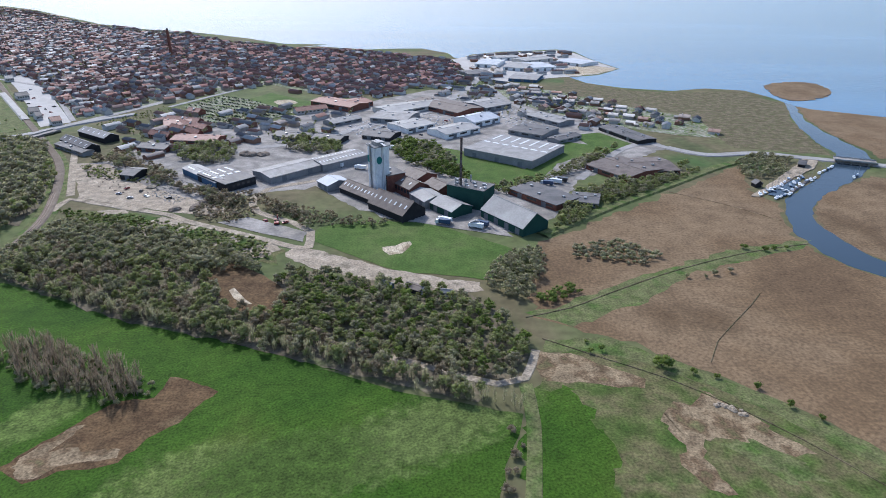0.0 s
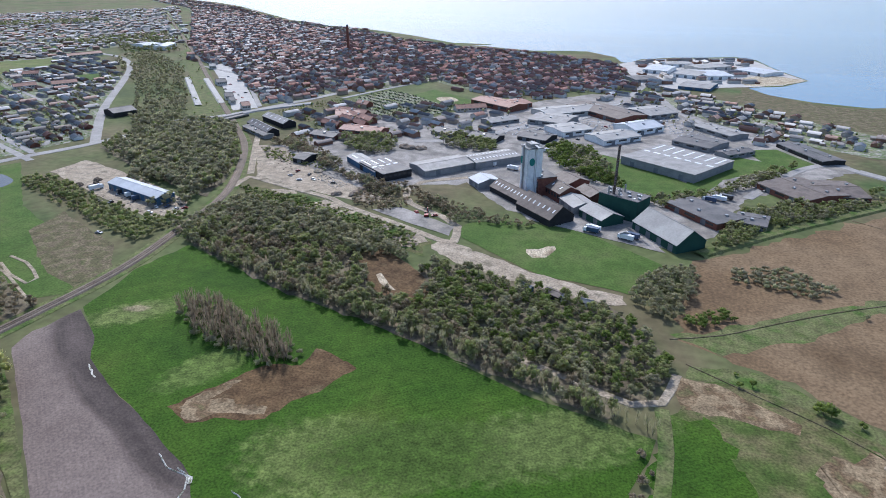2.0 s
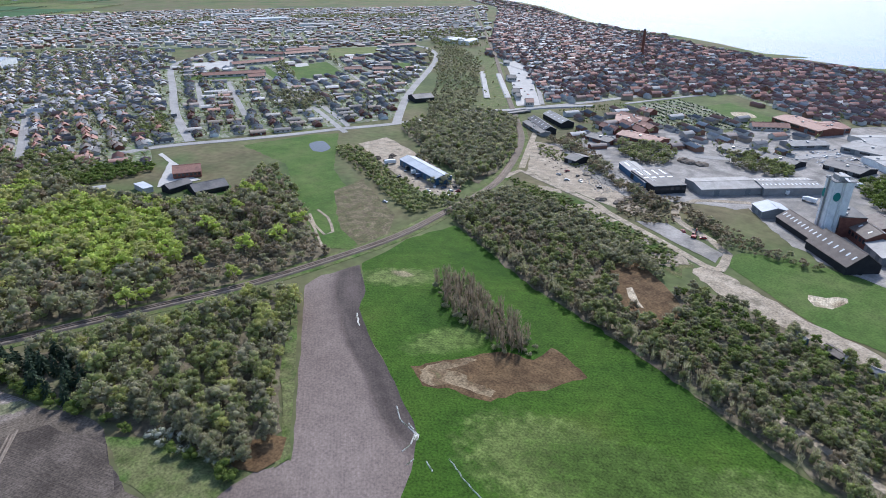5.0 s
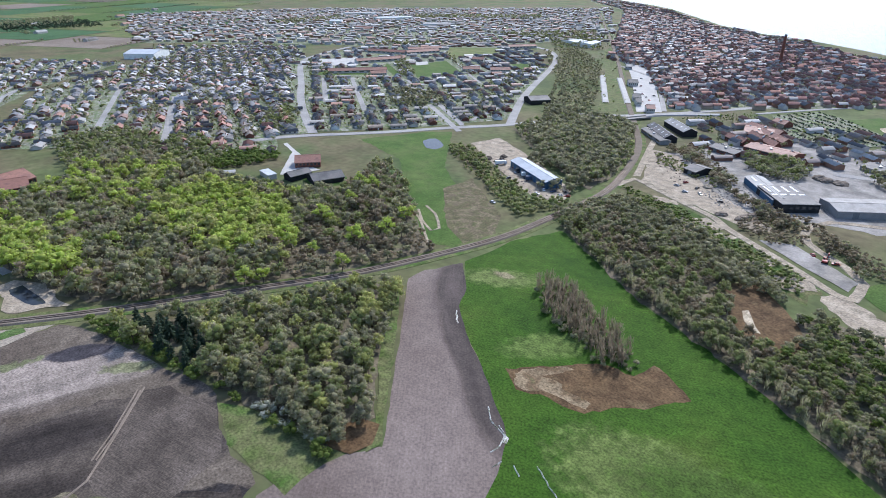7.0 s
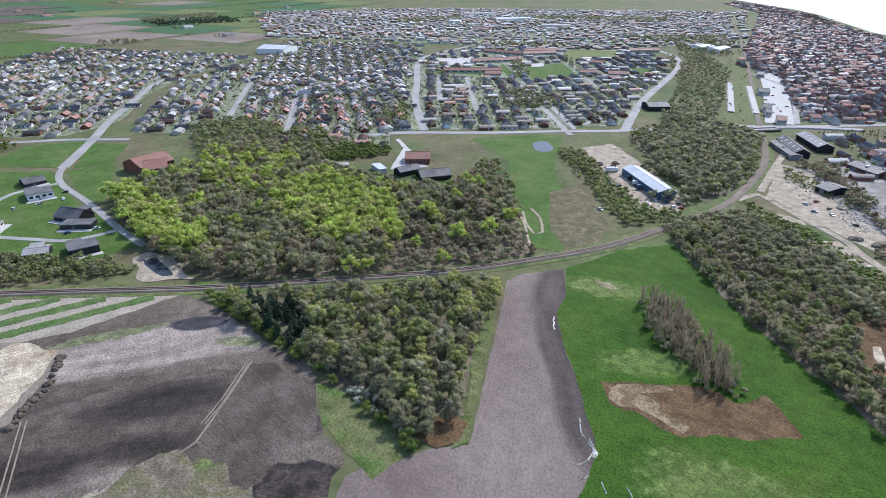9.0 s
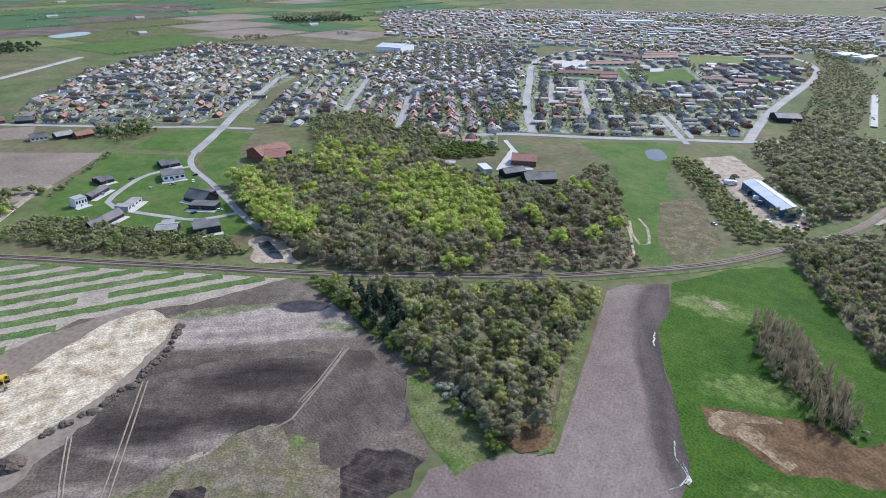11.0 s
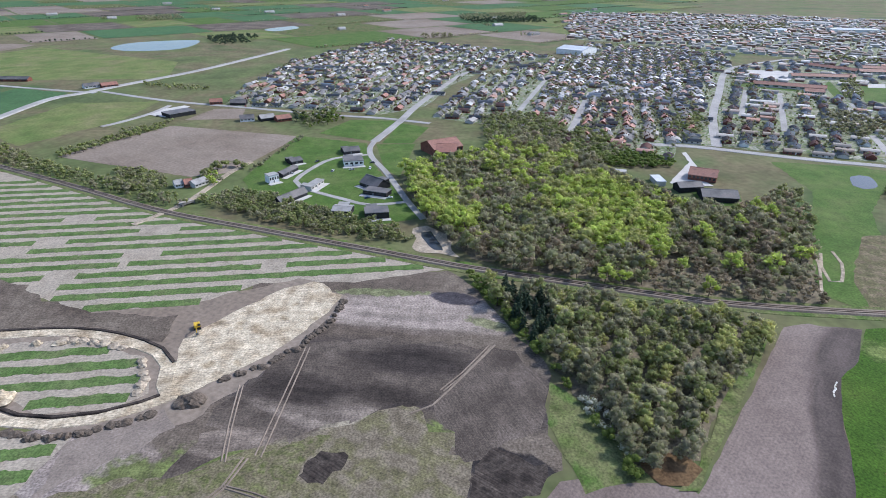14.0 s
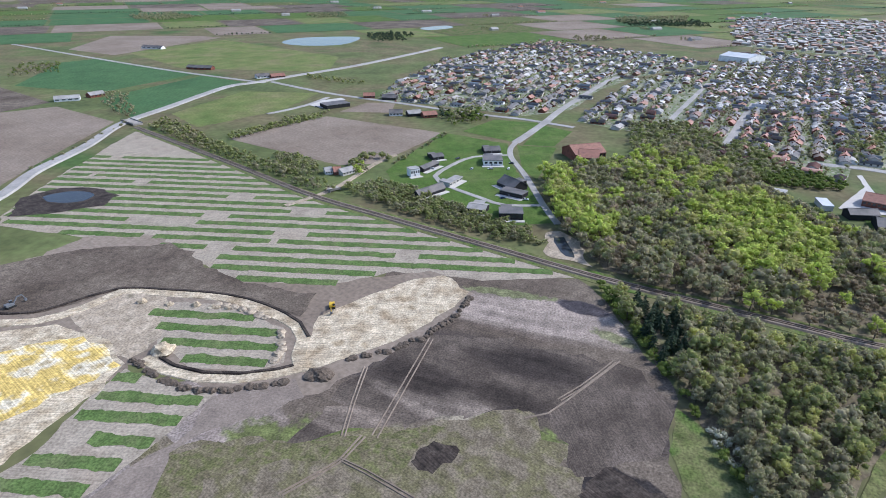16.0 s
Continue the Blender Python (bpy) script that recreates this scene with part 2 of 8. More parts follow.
def sheet(name, pts, z, material, label, category="ground", ragged=0.0, step=5.0, soft=False, kind="structure", lip=True):
    """A piece of ground laid on the land: its outline softened and frayed."""
    LAYER[0] += .0015
    z += LAYER[0]
    o = smooth(pts, step, True) if soft else straight(pts, step)
    if ragged:
        o = np.array([q + ragged * np.array([noise.noise((q[0] / w, q[1] / w, z * 40)) * k for k in (1, 1)]) * (1, -1) + ragged * .6 * np.array([noise.noise((q[0] / 3, q[1] / 3, z * 40 + 50)), noise.noise((q[0] / 3, q[1] / 3, z * 40 + 90))])
                      for q in o for w in (9,)])
    SHEETS.append((o, z))
    bm = bmesh.new()
    top = [bm.verts.new((x, y, z)) for x, y in o]
    f = bm.faces.new(top)
    f.normal_update()
    if f.normal.z < 0:
        f.normal_flip()
    if lip:
        low = [bm.verts.new((x, y, -.3)) for x, y in o]
        for i in range(len(o)):
            j = (i + 1) % len(o)
            bm.faces.new((top[i], low[i], low[j], top[j]))
    bmesh.ops.triangulate(bm, faces=[f])
    return mesh_ob(name, bm, material, None, label, category, kind)


ROADS = []


def strip(name, pts, width, z, material, label, category="road", kind="structure", rise=0.0, step=10.0, keep=True):
    """A road, track or ditch along a soft line; rise lifts its crown on banks."""
    LAYER[0] += .0015
    z += LAYER[0]
    c = smooth(pts, step)
    d = np.gradient(c, axis=0)
    d /= np.linalg.norm(d, axis=1)[:, None] + 1e-9
    nrm = np.stack([-d[:, 1], d[:, 0]], 1)
    bm, rowsv = bmesh.new(), []
    for i in range(len(c)):
        w = width / 2 * (1 + .06 * noise.noise((c[i][0] / 15, c[i][1] / 15, 3)))
        a, b = c[i] + nrm[i] * w, c[i] - nrm[i] * w
        k = .4 + abs(rise) * 1.6
        rowsv.append([bm.verts.new((*(a + nrm[i] * k), -.2)), bm.verts.new((*a, z + rise)), bm.verts.new((*b, z + rise)), bm.verts.new((*(b - nrm[i] * k), -.2))])
    for r, s in zip(rowsv, rowsv[1:]):
        for k in range(3):
            bm.faces.new((r[k], r[k + 1], s[k + 1], s[k]))
    if keep:
        ROADS.append((c, width))
    return mesh_ob(name, bm, material, None, label, category, kind)


def inside(xy, pts):
    """Which of the places xy lie inside an outline."""
    p = np.array(pts, float)
    x, y = xy[:, 0], xy[:, 1]
    r = np.zeros(len(xy), bool)
    for (x0, y0), (x1, y1) in zip(p, np.roll(p, -1, 0)):
        if y0 != y1:
            r ^= ((y0 > y) != (y1 > y)) & (x < (x1 - x0) * (y - y0) / (y1 - y0) + x0)
    return r


def scatter(pts, gap, seed, jitter=.45, clear=0.0):
    """Uneven places inside an outline, off the roads by 'clear' metres."""
    rng = np.random.default_rng(seed)
    p = np.array(pts, float)
    gx, gy = np.meshgrid(np.arange(p[:, 0].min(), p[:, 0].max(), gap), np.arange(p[:, 1].min(), p[:, 1].max(), gap))
    xy = np.stack([gx.ravel(), gy.ravel()], 1) + rng.uniform(-jitter, jitter, (gx.size, 2)) * gap
    xy = xy[inside(xy, p)]
    return xy[off_roads(xy, clear)] if clear else xy


def off_roads(xy, clear):
    ok = np.ones(len(xy), bool)
    for c, w in ROADS:
        lo, hi = c.min(0) - w - clear, c.max(0) + w + clear
        near = np.where(ok & (xy > lo).all(1) & (xy < hi).all(1))[0]
        if len(near):
            d = np.linalg.norm(xy[near, None] - c[None], axis=2).min(1)
            ok[near[d < w / 2 + clear]] = False
    return ok


def ground_z(x, y):
    """The height of the topmost piece of ground at a place."""
    q, h = np.array([[x, y]]), 0.0
    for o, z in SHEETS:
        if z > h and o[:, 0].min() < x < o[:, 0].max() and o[:, 1].min() < y < o[:, 1].max() and inside(q, o)[0]:
            h = z
    return h


# ---- ground, water, fields ----
bm = bmesh.new()
bmesh.ops.create_grid(bm, x_segments=24, y_segments=24, size=6500)
mesh_ob("ground", bm, M["land"], None, "flat coastal land of grass and soil", "ground", "structure")

COAST = [(-2135, 2778), (-1586, 2400), (-1377, 2227), (-914, 1732), (-747, 1604), (-581, 1528), (-458, 1437), (-321.7, 1312), (-235, 1309), (-291.2, 1251), (-252.8, 1280), (-146.3, 1232), (-93.7, 1252)]
HARB = [(-44.3, 1255), (5.1, 1190), (14.8, 1130), (29.5, 1116), (51.3, 1168), (106.3, 1211), (219.3, 1250), (246.1, 1218), (264.1, 1085), (278.7, 1011), (233.1, 949), (182.4, 927), (200.6, 876), (245.7, 839), (303.8, 820), (352.9, 842), (393.7, 831), (410, 786), (412, 751)]
sheet("sea", [(-3200, 6200)] + COAST + HARB + [(414, 732), (427, 714), (485, 675)] + [(2600, 1500), (6200, 2600), (6200, 6200)], .05, M["sea"],
      "calm pale blue fjord water with wind streaks", "water", step=40, ragged=6, lip=False)
sheet("marsh_island", [(446, 871), (494, 895), (519, 882), (508, 819), (458, 770), (424, 765), (424, 809)], .5, M["reed"], "low reed-covered island in the fjord", "island", ragged=5, soft=True)
RIVER_W = [(412, 751), (382.7, 680), (362.1, 621), (350.5, 568), (346, 530), (335.9, 509), (313.1, 483), (284.2, 451), (250.3, 419), (234.3, 397.9), (223.8, 373.9), (217.5, 346.2), (217.7, 325.7), (223.9, 305.8), (240.9, 284.8)]
RIVER_E = [(253.2, 293.9), (248.2, 310.4), (243.5, 322.2), (240.2, 344.8), (241.3, 367.4), (250.2, 390.7), (268.9, 415), (299.8, 441), (334.1, 469), (361.5, 503), (375.6, 534), (377.1, 573), (379.9, 616), (390.6, 667), (416, 735)]
sheet("river", RIVER_W + [(520, 215), (560, 215)] + RIVER_E, .06, M["river"], "dark winding river with reed banks", "water", ragged=2, lip=False)
sheet("reed_marsh_far", [(415, 729), (427, 714), (456, 697), (535, 632), (455, 527), (376.2, 513), (382, 538), (381, 575), (384.1, 619), (394.5, 670)], .04, M["reed"], "brown reed marsh beside the river", ragged=3, lip=False)
sheet("reed_marsh_bank", [(268.1, 415), (301.9, 441), (336.8, 466), (356.3, 455), (330.8, 364.1), (271.7, 286.4), (249.1, 311.9), (243.2, 324.5), (241.2, 346.6), (243.4, 369.4), (251.9, 391.7)], .04, M["reed"], "brown reed marsh in the river bend", ragged=3, lip=False)
sheet("reed_marsh", [(59.3, 333.8), (79.3, 351.1), (161.2, 419), (231.9, 481), (246.6, 494), (225.5, 427), (233.6, 401), (221.9, 373.9), (215, 346.2), (215.1, 324.1), (223.1, 304.4), (239.7, 282.9), (200.3, 192.5), (165.5, 146.9), (151.5, 161.8), (137, 180.5), (116.5, 200.6), (98.6, 213.9), (83.8, 228.6), (58.6, 239.9), (41.8, 249.6)], .04, M["reed"],
      "wide brown bed of dry reeds", ragged=5, lip=False)
sheet("foreshore", [(175.6, 912), (242.4, 826), (301.1, 813), (388.4, 819), (405, 741), (370.1, 653), (347.8, 568), (338.9, 524), (264.3, 546), (262.6, 580), (276.8, 677), (207, 719), (152.4, 823)], .05, M["scrub"], "olive salt meadow along the shore", ragged=4, lip=False)
sheet("green_margin", [(39.5, 252.1), (59, 242.3), (95.5, 260.8), (135.4, 294.4), (210.6, 328), (220.5, 340.3), (170.7, 327.4), (122.4, 301), (75.9, 271.8), (47.9, 254.8)], .06, M["bank"], "grassy bank along a marsh ditch", ragged=3, lip=False)
sheet("pasture", [(42.5, 217.4), (64.9, 221.8), (82, 213.7), (104.5, 198.7), (127, 177.3), (146.4, 154), (158.7, 137.9), (134.3, 118.2), (49.8, 117.7), (25.7, 117.5), (31.4, 160.9)], .05, M["rough"], "patchy rough pasture with dry grass", ragged=3, lip=False)
sheet("green_verge", [(44.4, 230.4), (74.4, 230.7), (98.6, 213.9), (131.1, 185.2), (151.5, 161.8), (146.4, 154), (127, 177.3), (104.5, 198.7), (82, 213.7), (64.7, 221), (42.8, 219.5)], .07, M["bank"], "green verge between pasture and reeds", ragged=3, lip=False)
sheet("dry_patch", [(40.4, 219.5), (54.8, 219.6), (79.2, 204), (79.3, 196.7), (55.3, 198.2), (38, 201.7)], .09, M["reedpale"], "patch of pale dry grass", ragged=3, lip=False)
for q, m_, lab in (([(34.8, 194.5), (50.7, 197.5), (59.3, 161.1), (52.4, 141), (27, 110), (20, 110)], M["meadow"], "green grass beside a farm track"), ([(96.1, 166.8), (114.6, 168.4), (123.4, 148.9), (111.3, 146.5)], M["bank"], "green patch in a rough pasture"),
                   ([(103, 195), (124.3, 164.3), (115.1, 161.5), (95.3, 169.7), (87.9, 146.3), (80, 150), (84, 180)], M["reedpale"], "pale dry grass in a rough pasture")):
    sheet("pasture_patch", q, .075, m_, lab, "ground", ragged=6, step=2.5, lip=False)

MEADOW = [(-229.8, 203.3), (-233.7, 243.4), (-227.6, 280.2), (-183.7, 260.7), (-136.2, 238.9), (-99.8, 228.6), (-59.8, 213.3), (-28.4, 201.3), (-51.1, 207.7), (-17.8, 193.3), (30.4, 179.9), (25.4, 163.5), (17.1, 136.9)] + [(20, 60), (-70, 40)] + [(-98.7, 95.5), (-107.5, 112.5), (-115.5, 123.4), (-147.7, 142.4), (-175.6, 157), (-196.7, 169.6), (-206.4, 183.5)]
sheet("meadow", MEADOW, .06, M["meadow"], "bright green meadow with faint mowing lines", "field", ragged=1.5, lip=False)
sheet("reed_patch", [(-144.6, 151.7), (-142, 157.3), (-132.1, 168.6), (-128.6, 177.5), (-124.3, 183.1), (-109.2, 188.5), (-107.7, 200.6), (-96.6, 197.8), (-85.8, 192.1), (-92.9, 178.5), (-100.9, 165.9), (-106.8, 155), (-115.3, 152.1), (-125.2, 150.9), (-133.1, 145.2)], .10, M["reed_rust"], "patch of brown and straw-coloured reeds", "field", ragged=2, step=3, lip=False)
sheet("reed_fringe", [(-142.3, 153.1), (-136.7, 162), (-129.2, 171.4), (-125.9, 172.4), (-131.4, 159), (-121.1, 160.1), (-108, 160.7), (-108.1, 156.2), (-116.1, 153.2), (-126, 152), (-133.4, 146.6)], .11, M["reedpale"], "straw-coloured fringe of flattened reeds", "field", ragged=3, step=2, lip=False)
PLOUGH = [(-233.8, 167.7), (-235.6, 180.3), (-229.7, 201.5), (-205.8, 184), (-196.3, 169.9), (-175.6, 157), (-147.4, 142.7), (-116.5, 124.5), (-105.2, 109.5), (-98.5, 95.7)] + [(-60, 60), (-60, 20), (-120, -10)] + [(-117.5, 10.3), (-134.8, 35), (-145.1, 44.9), (-147.9, 57.3), (-144.5, 69.9), (-139.8, 86.7), (-138.9, 87.3), (-182.1, 124.1)]
sheet("harrowed_field", PLOUGH, .07, M["plough"], "harrowed field of mauve-brown soil", "field", ragged=1.2, lip=False)
ARABLE = [(-286.6, -82.7), (-295.1, 16.1), (-281.9, 27.7), (-245.8, 38.6), (-207.6, 52.6), (-193.9, 51.5), (-172.7, 45.8), (-150.7, 46.7), (-129.3, 11.9)] + [(-90, -30), (-60, -80), (-100, -160)] + [(-112.2, -159.1), (-131.4, -164.3), (-167.9, -151.9), (-185.6, -118.7), (-199.1, -90.4), (-237.4, -83)]
sheet("arable_field", ARABLE, .065, M["soil"], "bare dark arable soil with damp patches", "field", ragged=2.5, lip=False)
sheet("grass_edge", [(-198.1, 52.9), (-184.4, 62.3), (-162.1, 69.9), (-145.9, 76.8), (-141.2, 52.4), (-172.8, 46.4)], .085, M["bank"], "rough grass at the wood edge", "field", ragged=2, lip=False)

S, DK = M["soil"], (.055, .045, .04)
for c, rx, ry, an, col, fr, ed, gr, st in (
        ((-203.7, -27.1), 75, 34, 75, DK, .35, .3, 9, 78), ((-193.1, 27.9), 40, 26, 60, DK, .35, .3, 8, 60), ((-205.5, -58.2), 45, 22, 75, (.07, .058, .052), .4, .3, 9, 78),
        ((-253.5, -2.4), 70, 22, 80, (.24, .20, .17), .5, .4, 9, 78), ((-158.8, -113.6), 60, 26, 40, (.23, .19, .165), .35, .35, 10, 60), ((-131.5, -124.2), 40, 26, 40, (.20, .17, .15), .35, .35, 10, 60),
        ((-143.4, -38.1), 60, 30, 90, (.20, .175, .12), .45, .3, 7, None), ((-161.5, -11.1), 34, 20, 60, (.24, .21, .155), .5, .25, 6, None), ((-145.1, -81.2), 34, 15, 60, (.105, .12, .045), .6, .25, 5, None), ((-155.8, -61.2), 30, 12, 75, (.10, .12, .04), .6, .25, 5, None), ((-171.7, -2.2), 22, 8, 70, (.11, .13, .045), .6, .25, 4, None),
        ((-155.8, -33.3), 13, 7, 60, (.035, .03, .028), .15, .15, 4, None), ((-265.3, 19.1), 17, 8, 70, (.05, .045, .05), .15, .15, 5, None), ((-150.9, 30.8), 24, 12, 60, (.03, .026, .025), .4, .12, 4, 30), ((-141.3, 10.1), 16, 10, 60, (.06, .05, .045), .4, .2, 4, 30),
        ((-241, 32.9), 16, 5, 60, (.16, .16, .09), .5, .2, 4, None), ((-272.8, -17.4), 30, 5, 85, (.13, .135, .07), .6, .2, 4, None)):
    stain(S, c, (rx, ry), an, col, fr, ed, gr, st)
for c, rx, ry, an, col, fr, ed, gr, st in (
        ((-211.9, 182.7), 43, 17, -42, (.085, .068, .06), .3, .35, 7, -42), ((-169.8, 154.2), 47, 15, -29, (.075, .06, .053), .35, .3, 7, -29), ((-134.5, 133.7), 38, 13, -31, (.075, .06, .053), .35, .3, 7, -31)):
    stain(M["plough"], c, (rx, ry), an, col, fr, ed, gr, st)
for c, rx, ry, an, col in (((-204.3, 205.8), 26, 12, 40, (.11, .14, .04)), ((-205, 209.5), 8, 4, 20, (.22, .19, .11)), ((-72, 143), 40, 26, 10, (.10, .13, .035)), ((-4.3, 171.7), 60, 20, 30, (.085, .115, .03)), ((-145, 178.5), 26, 12, 60, (.09, .13, .03)), ((-51.8, 152.5), 40, 20, 20, (.05, .085, .014))):
    stain(M["meadow"], c, (rx, ry), an, col, .6, .5, 4, None)

for c, rx, ry, an, col in (((-180, -28), 60, 13, 62, (.155, .128, .105)), ((-214, -2), 34, 13, 78, (.036, .029, .025)), ((-196, -46), 34, 12, 75, (.04, .032, .027)), ((-190, -8), 26, 8, 62, (.045, .036, .03)), ((-168, -66), 34, 9, 75, (.16, .13, .105))):
    stain(M["soil_damp"], c, (rx, ry), an, col, .5, .5, 7, an)

# plots of the bare field: damp dark soil, a ploughed fan, weedy fallow, a pale dry wash, pools
sheet("fallow_plot", [(-143, -136.8), (-148.1, -111.1), (-153.5, -78.4), (-175.7, -24.7), (-186.1, -4.8), (-182, 5.1), (-168.2, 10.8), (-156.8, 15.8), (-139.3, 13.4), (-102.3, -107.8)], .072, M["fallow_weeds"], "weedy grey fallow ground", "field", ragged=6, lip=False)
sheet("damp_plot", [(-205.7, -64.8), (-227.9, -50.1), (-234.2, -18.5), (-222.4, 19.5), (-222, 31.1), (-184.1, 5.1), (-187.6, -4.9), (-177.1, -24.9), (-154.4, -78.8)], .074, M["soil_damp"], "damp dark soil with drill rows", "field", ragged=8, lip=False)
sheet("ploughed_plot", [(-184.1, 5.1), (-222, 31.1), (-218.5, 40.7), (-202.5, 47.6), (-194.3, 51.3), (-185.5, 49.4), (-170.7, 42.4), (-164.9, 30.8), (-156.1, 20.6), (-154.9, 14.6), (-168.2, 10.8)], .076, M["soil_turned"], "dark ploughed soil at the field corner", "field", ragged=3, lip=False)
sheet("dry_wash", [(-117.1, -130), (-150, -120.9), (-169.4, -120.2), (-183.8, -95.7), (-178.3, -87.1), (-164.9, -97.9), (-147.1, -116.2), (-135.8, -117.6), (-115.1, -110.5), (-112.1, -126.1)], .078, M["pale_soil"], "pale dry soil washed over the field", "field", ragged=5, soft=True, lip=False)
sheet("weed_patch", [(-147.2, -96.3), (-151.3, -89.9), (-156.2, -69.7), (-162.5, -52.3), (-169.6, -31.4), (-158.7, -37.8), (-144.3, -39.5), (-145.1, -52.5), (-146.4, -63.4), (-142.1, -85.6)], .08, M["weeds"], "green weeds on fallow ground", "field", ragged=4, lip=False)
sheet("weed_patch", [(-121.2, -113.3), (-139.2, -118.4), (-146.9, -107.5), (-147.2, -96.3), (-142.1, -85.6), (-132.6, -99.4), (-117.5, -98.3)], .08, M["weeds"], "green weeds on fallow ground", "field", ragged=4, lip=False)
sheet("wet_hollow", [(-152.3, -37.7), (-159, -35.9), (-162.6, -32), (-161.1, -25.7), (-156.2, -24.5), (-151.5, -28.5), (-148.1, -30.3), (-149.3, -35.7)], .083, M["peat"], "dark wet hollow in the fallow", "field", step=2, ragged=3, soft=True, lip=False)
sheet("wet_hollow", [(-146.9, 14.6), (-156.1, 20.6), (-160.9, 23.8), (-162.2, 30.6), (-159.8, 35.2), (-151.1, 40.1), (-141.4, 38.9), (-136.7, 14.5)], .083, M["peat"], "dark wet corner of the ploughed field", "field", step=3, ragged=4, lip=False)
sheet("worked_ground", [(-244.3, -285.8), (-292.6, -273.3), (-305.9, -229.6), (-256.7, -191.1), (-262.4, -115), (-289.5, -61.5), (-269.5, -34.1), (-223.9, -52.8), (-178.2, -82.2), (-173.8, -122), (-184.6, -163.6), (-131.5, -177.7)], .06, M["fallow"], "trampled brown soil round the sand workings", "field", ragged=4, lip=False)

# striped trial field
STRIPED = [(-529, -405), (-444, -263.8), (-385.7, -163.1), (-351.4, -96.6), (-315.6, -21.4), (-297.1, 16.1), (-283.9, -33.2), (-285.9, -79.4), (-256.7, -112.8), (-257.2, -156.1), (-288.1, -214.4), (-297.5, -337), (-309.6, -348.6), (-380.5, -372.1)]
sheet("stubble_field", STRIPED, .05, M["stubble"], "pale stubble field between green strips", "field", ragged=2, lip=False)


def green_strips(bounds, x0, x1, period, seed, gap=.12):
    """Long green strips, each one a thing, clipped to the field."""
    rng = random.Random(seed)
    di, k = np.array([math.cos(radians(95.5)), math.sin(radians(95.5))]), 0
    side = np.array([di[1], -di[0]])
    x = x0
    while x < x1:
        s = np.arange(-420, 160, 1.5)
        c = np.array([x, -140.0]) + (s[:, None]) * di
        ok = inside(c + side * 1.0, bounds) & inside(c + side * period * .42, bounds)
        runs, cur = [], []
        for i in range(len(s)):
            if ok[i] and not (noise.noise((s[i] / 30, x / 5, seed)) > .42):
                cur.append(i)
            elif cur:
                runs.append(cur)
                cur = []
        if cur:
            runs.append(cur)
        for r in runs:
            if len(r) < 8:
                continue
            bm, prev = bmesh.new(), None
            for i in r:
                e0 = 1.3 * noise.noise((s[i] / 9, x, 1)) + .9 * noise.noise((s[i] / 2.2, x, 4)) - .4
                e1 = 1.3 * noise.noise((s[i] / 9, x, 9)) + .9 * noise.noise((s[i] / 2.2, x, 14)) + .4
                a, b = c[i] + side * e0, c[i] + side * (period * .45 + e1)
                q = [bm.verts.new((*a, -.1)), bm.verts.new((*a, LAYER[0] + .14)), bm.verts.new((*b, LAYER[0] + .14)), bm.verts.new((*b, -.1))]
                if prev:
                    for m in range(3):
                        bm.faces.new((prev[m], prev[m + 1], q[m + 1], q[m]))
                prev = q
            mesh_ob("crop_strip", bm, M["stripe"], None, "narrow strip of green winter crop on stubble", "crop", group="green strips")
        x += period


green_strips(STRIPED, -470, -225, 12.0, 3)
RINGLAND = [(-226.7, -190.1), (-233.5, -170.4), (-233.3, -143.6), (-221, -115.1), (-196.6, -103), (-186.5, -114.2), (-185.1, -140.8), (-197.7, -161.9)]
sheet("ring_stubble", RINGLAND, .08, M["stubble"], "stubble ground inside a ring of dug sand", "field", ragged=2, lip=False)
green_strips(RINGLAND, -262, -150, 11.4, 4)
LOWSTRIPES = [(-178.2, -165.5), (-173.6, -141.1), (-174.2, -119.8), (-156.9, -123.6), (-141.5, -126.9), (-125, -131.8), (-112.8, -135.9), (-106.3, -169.3), (-131.4, -164.3)]
sheet("low_stubble", LOWSTRIPES, .08, M["stubble"], "stubble ground beside the sand pit", "field", ragged=2, lip=False)
green_strips(LOWSTRIPES, -190, -90, 11.4, 5)

# sand workings
sheet("sand_floor", [(-193.2, -90), (-198, -96.1), (-214.6, -99.5), (-231.9, -103.1), (-253.9, -88.2), (-279.1, -66.9), (-285.8, -53.1), (-270.5, -37.7), (-253.5, -42.8), (-225.1, -58.2), (-208.6, -73.9)], .12, M["sand"], "stripped plot of rippled pale sand", "sand", ragged=2, lip=False)
sheet("sand_pit", [(-183.4, -256.1), (-192.9, -236.6), (-203.2, -216.6), (-197.3, -186.3), (-181.7, -168), (-165.4, -164.6), (-146.5, -168.4), (-123.7, -170.2), (-105.6, -172.6)], .12, M["sand"], "pale sand at the edge of the pit", "sand", ragged=2, lip=False)
sheet("yellow_sand", [(-162.8, -233.9), (-179, -223.2), (-190.1, -211.1), (-196.6, -196.9), (-189.9, -179.3), (-179.6, -168.3), (-169.2, -172.6), (-151.7, -182.4), (-127.8, -196.4)], .15, M["yellow"], "yellow and white dug sand", "sand", ragged=3, lip=False)
sheet("spoil_ground", [(-210.7, -217), (-237.2, -209.9), (-239.5, -183.3), (-201.7, -164.5), (-183.7, -168.1), (-197.9, -195.1)], .11, M["gravel"], "trampled sandy ground with tyre tracks", "sand", ragged=3, lip=False)
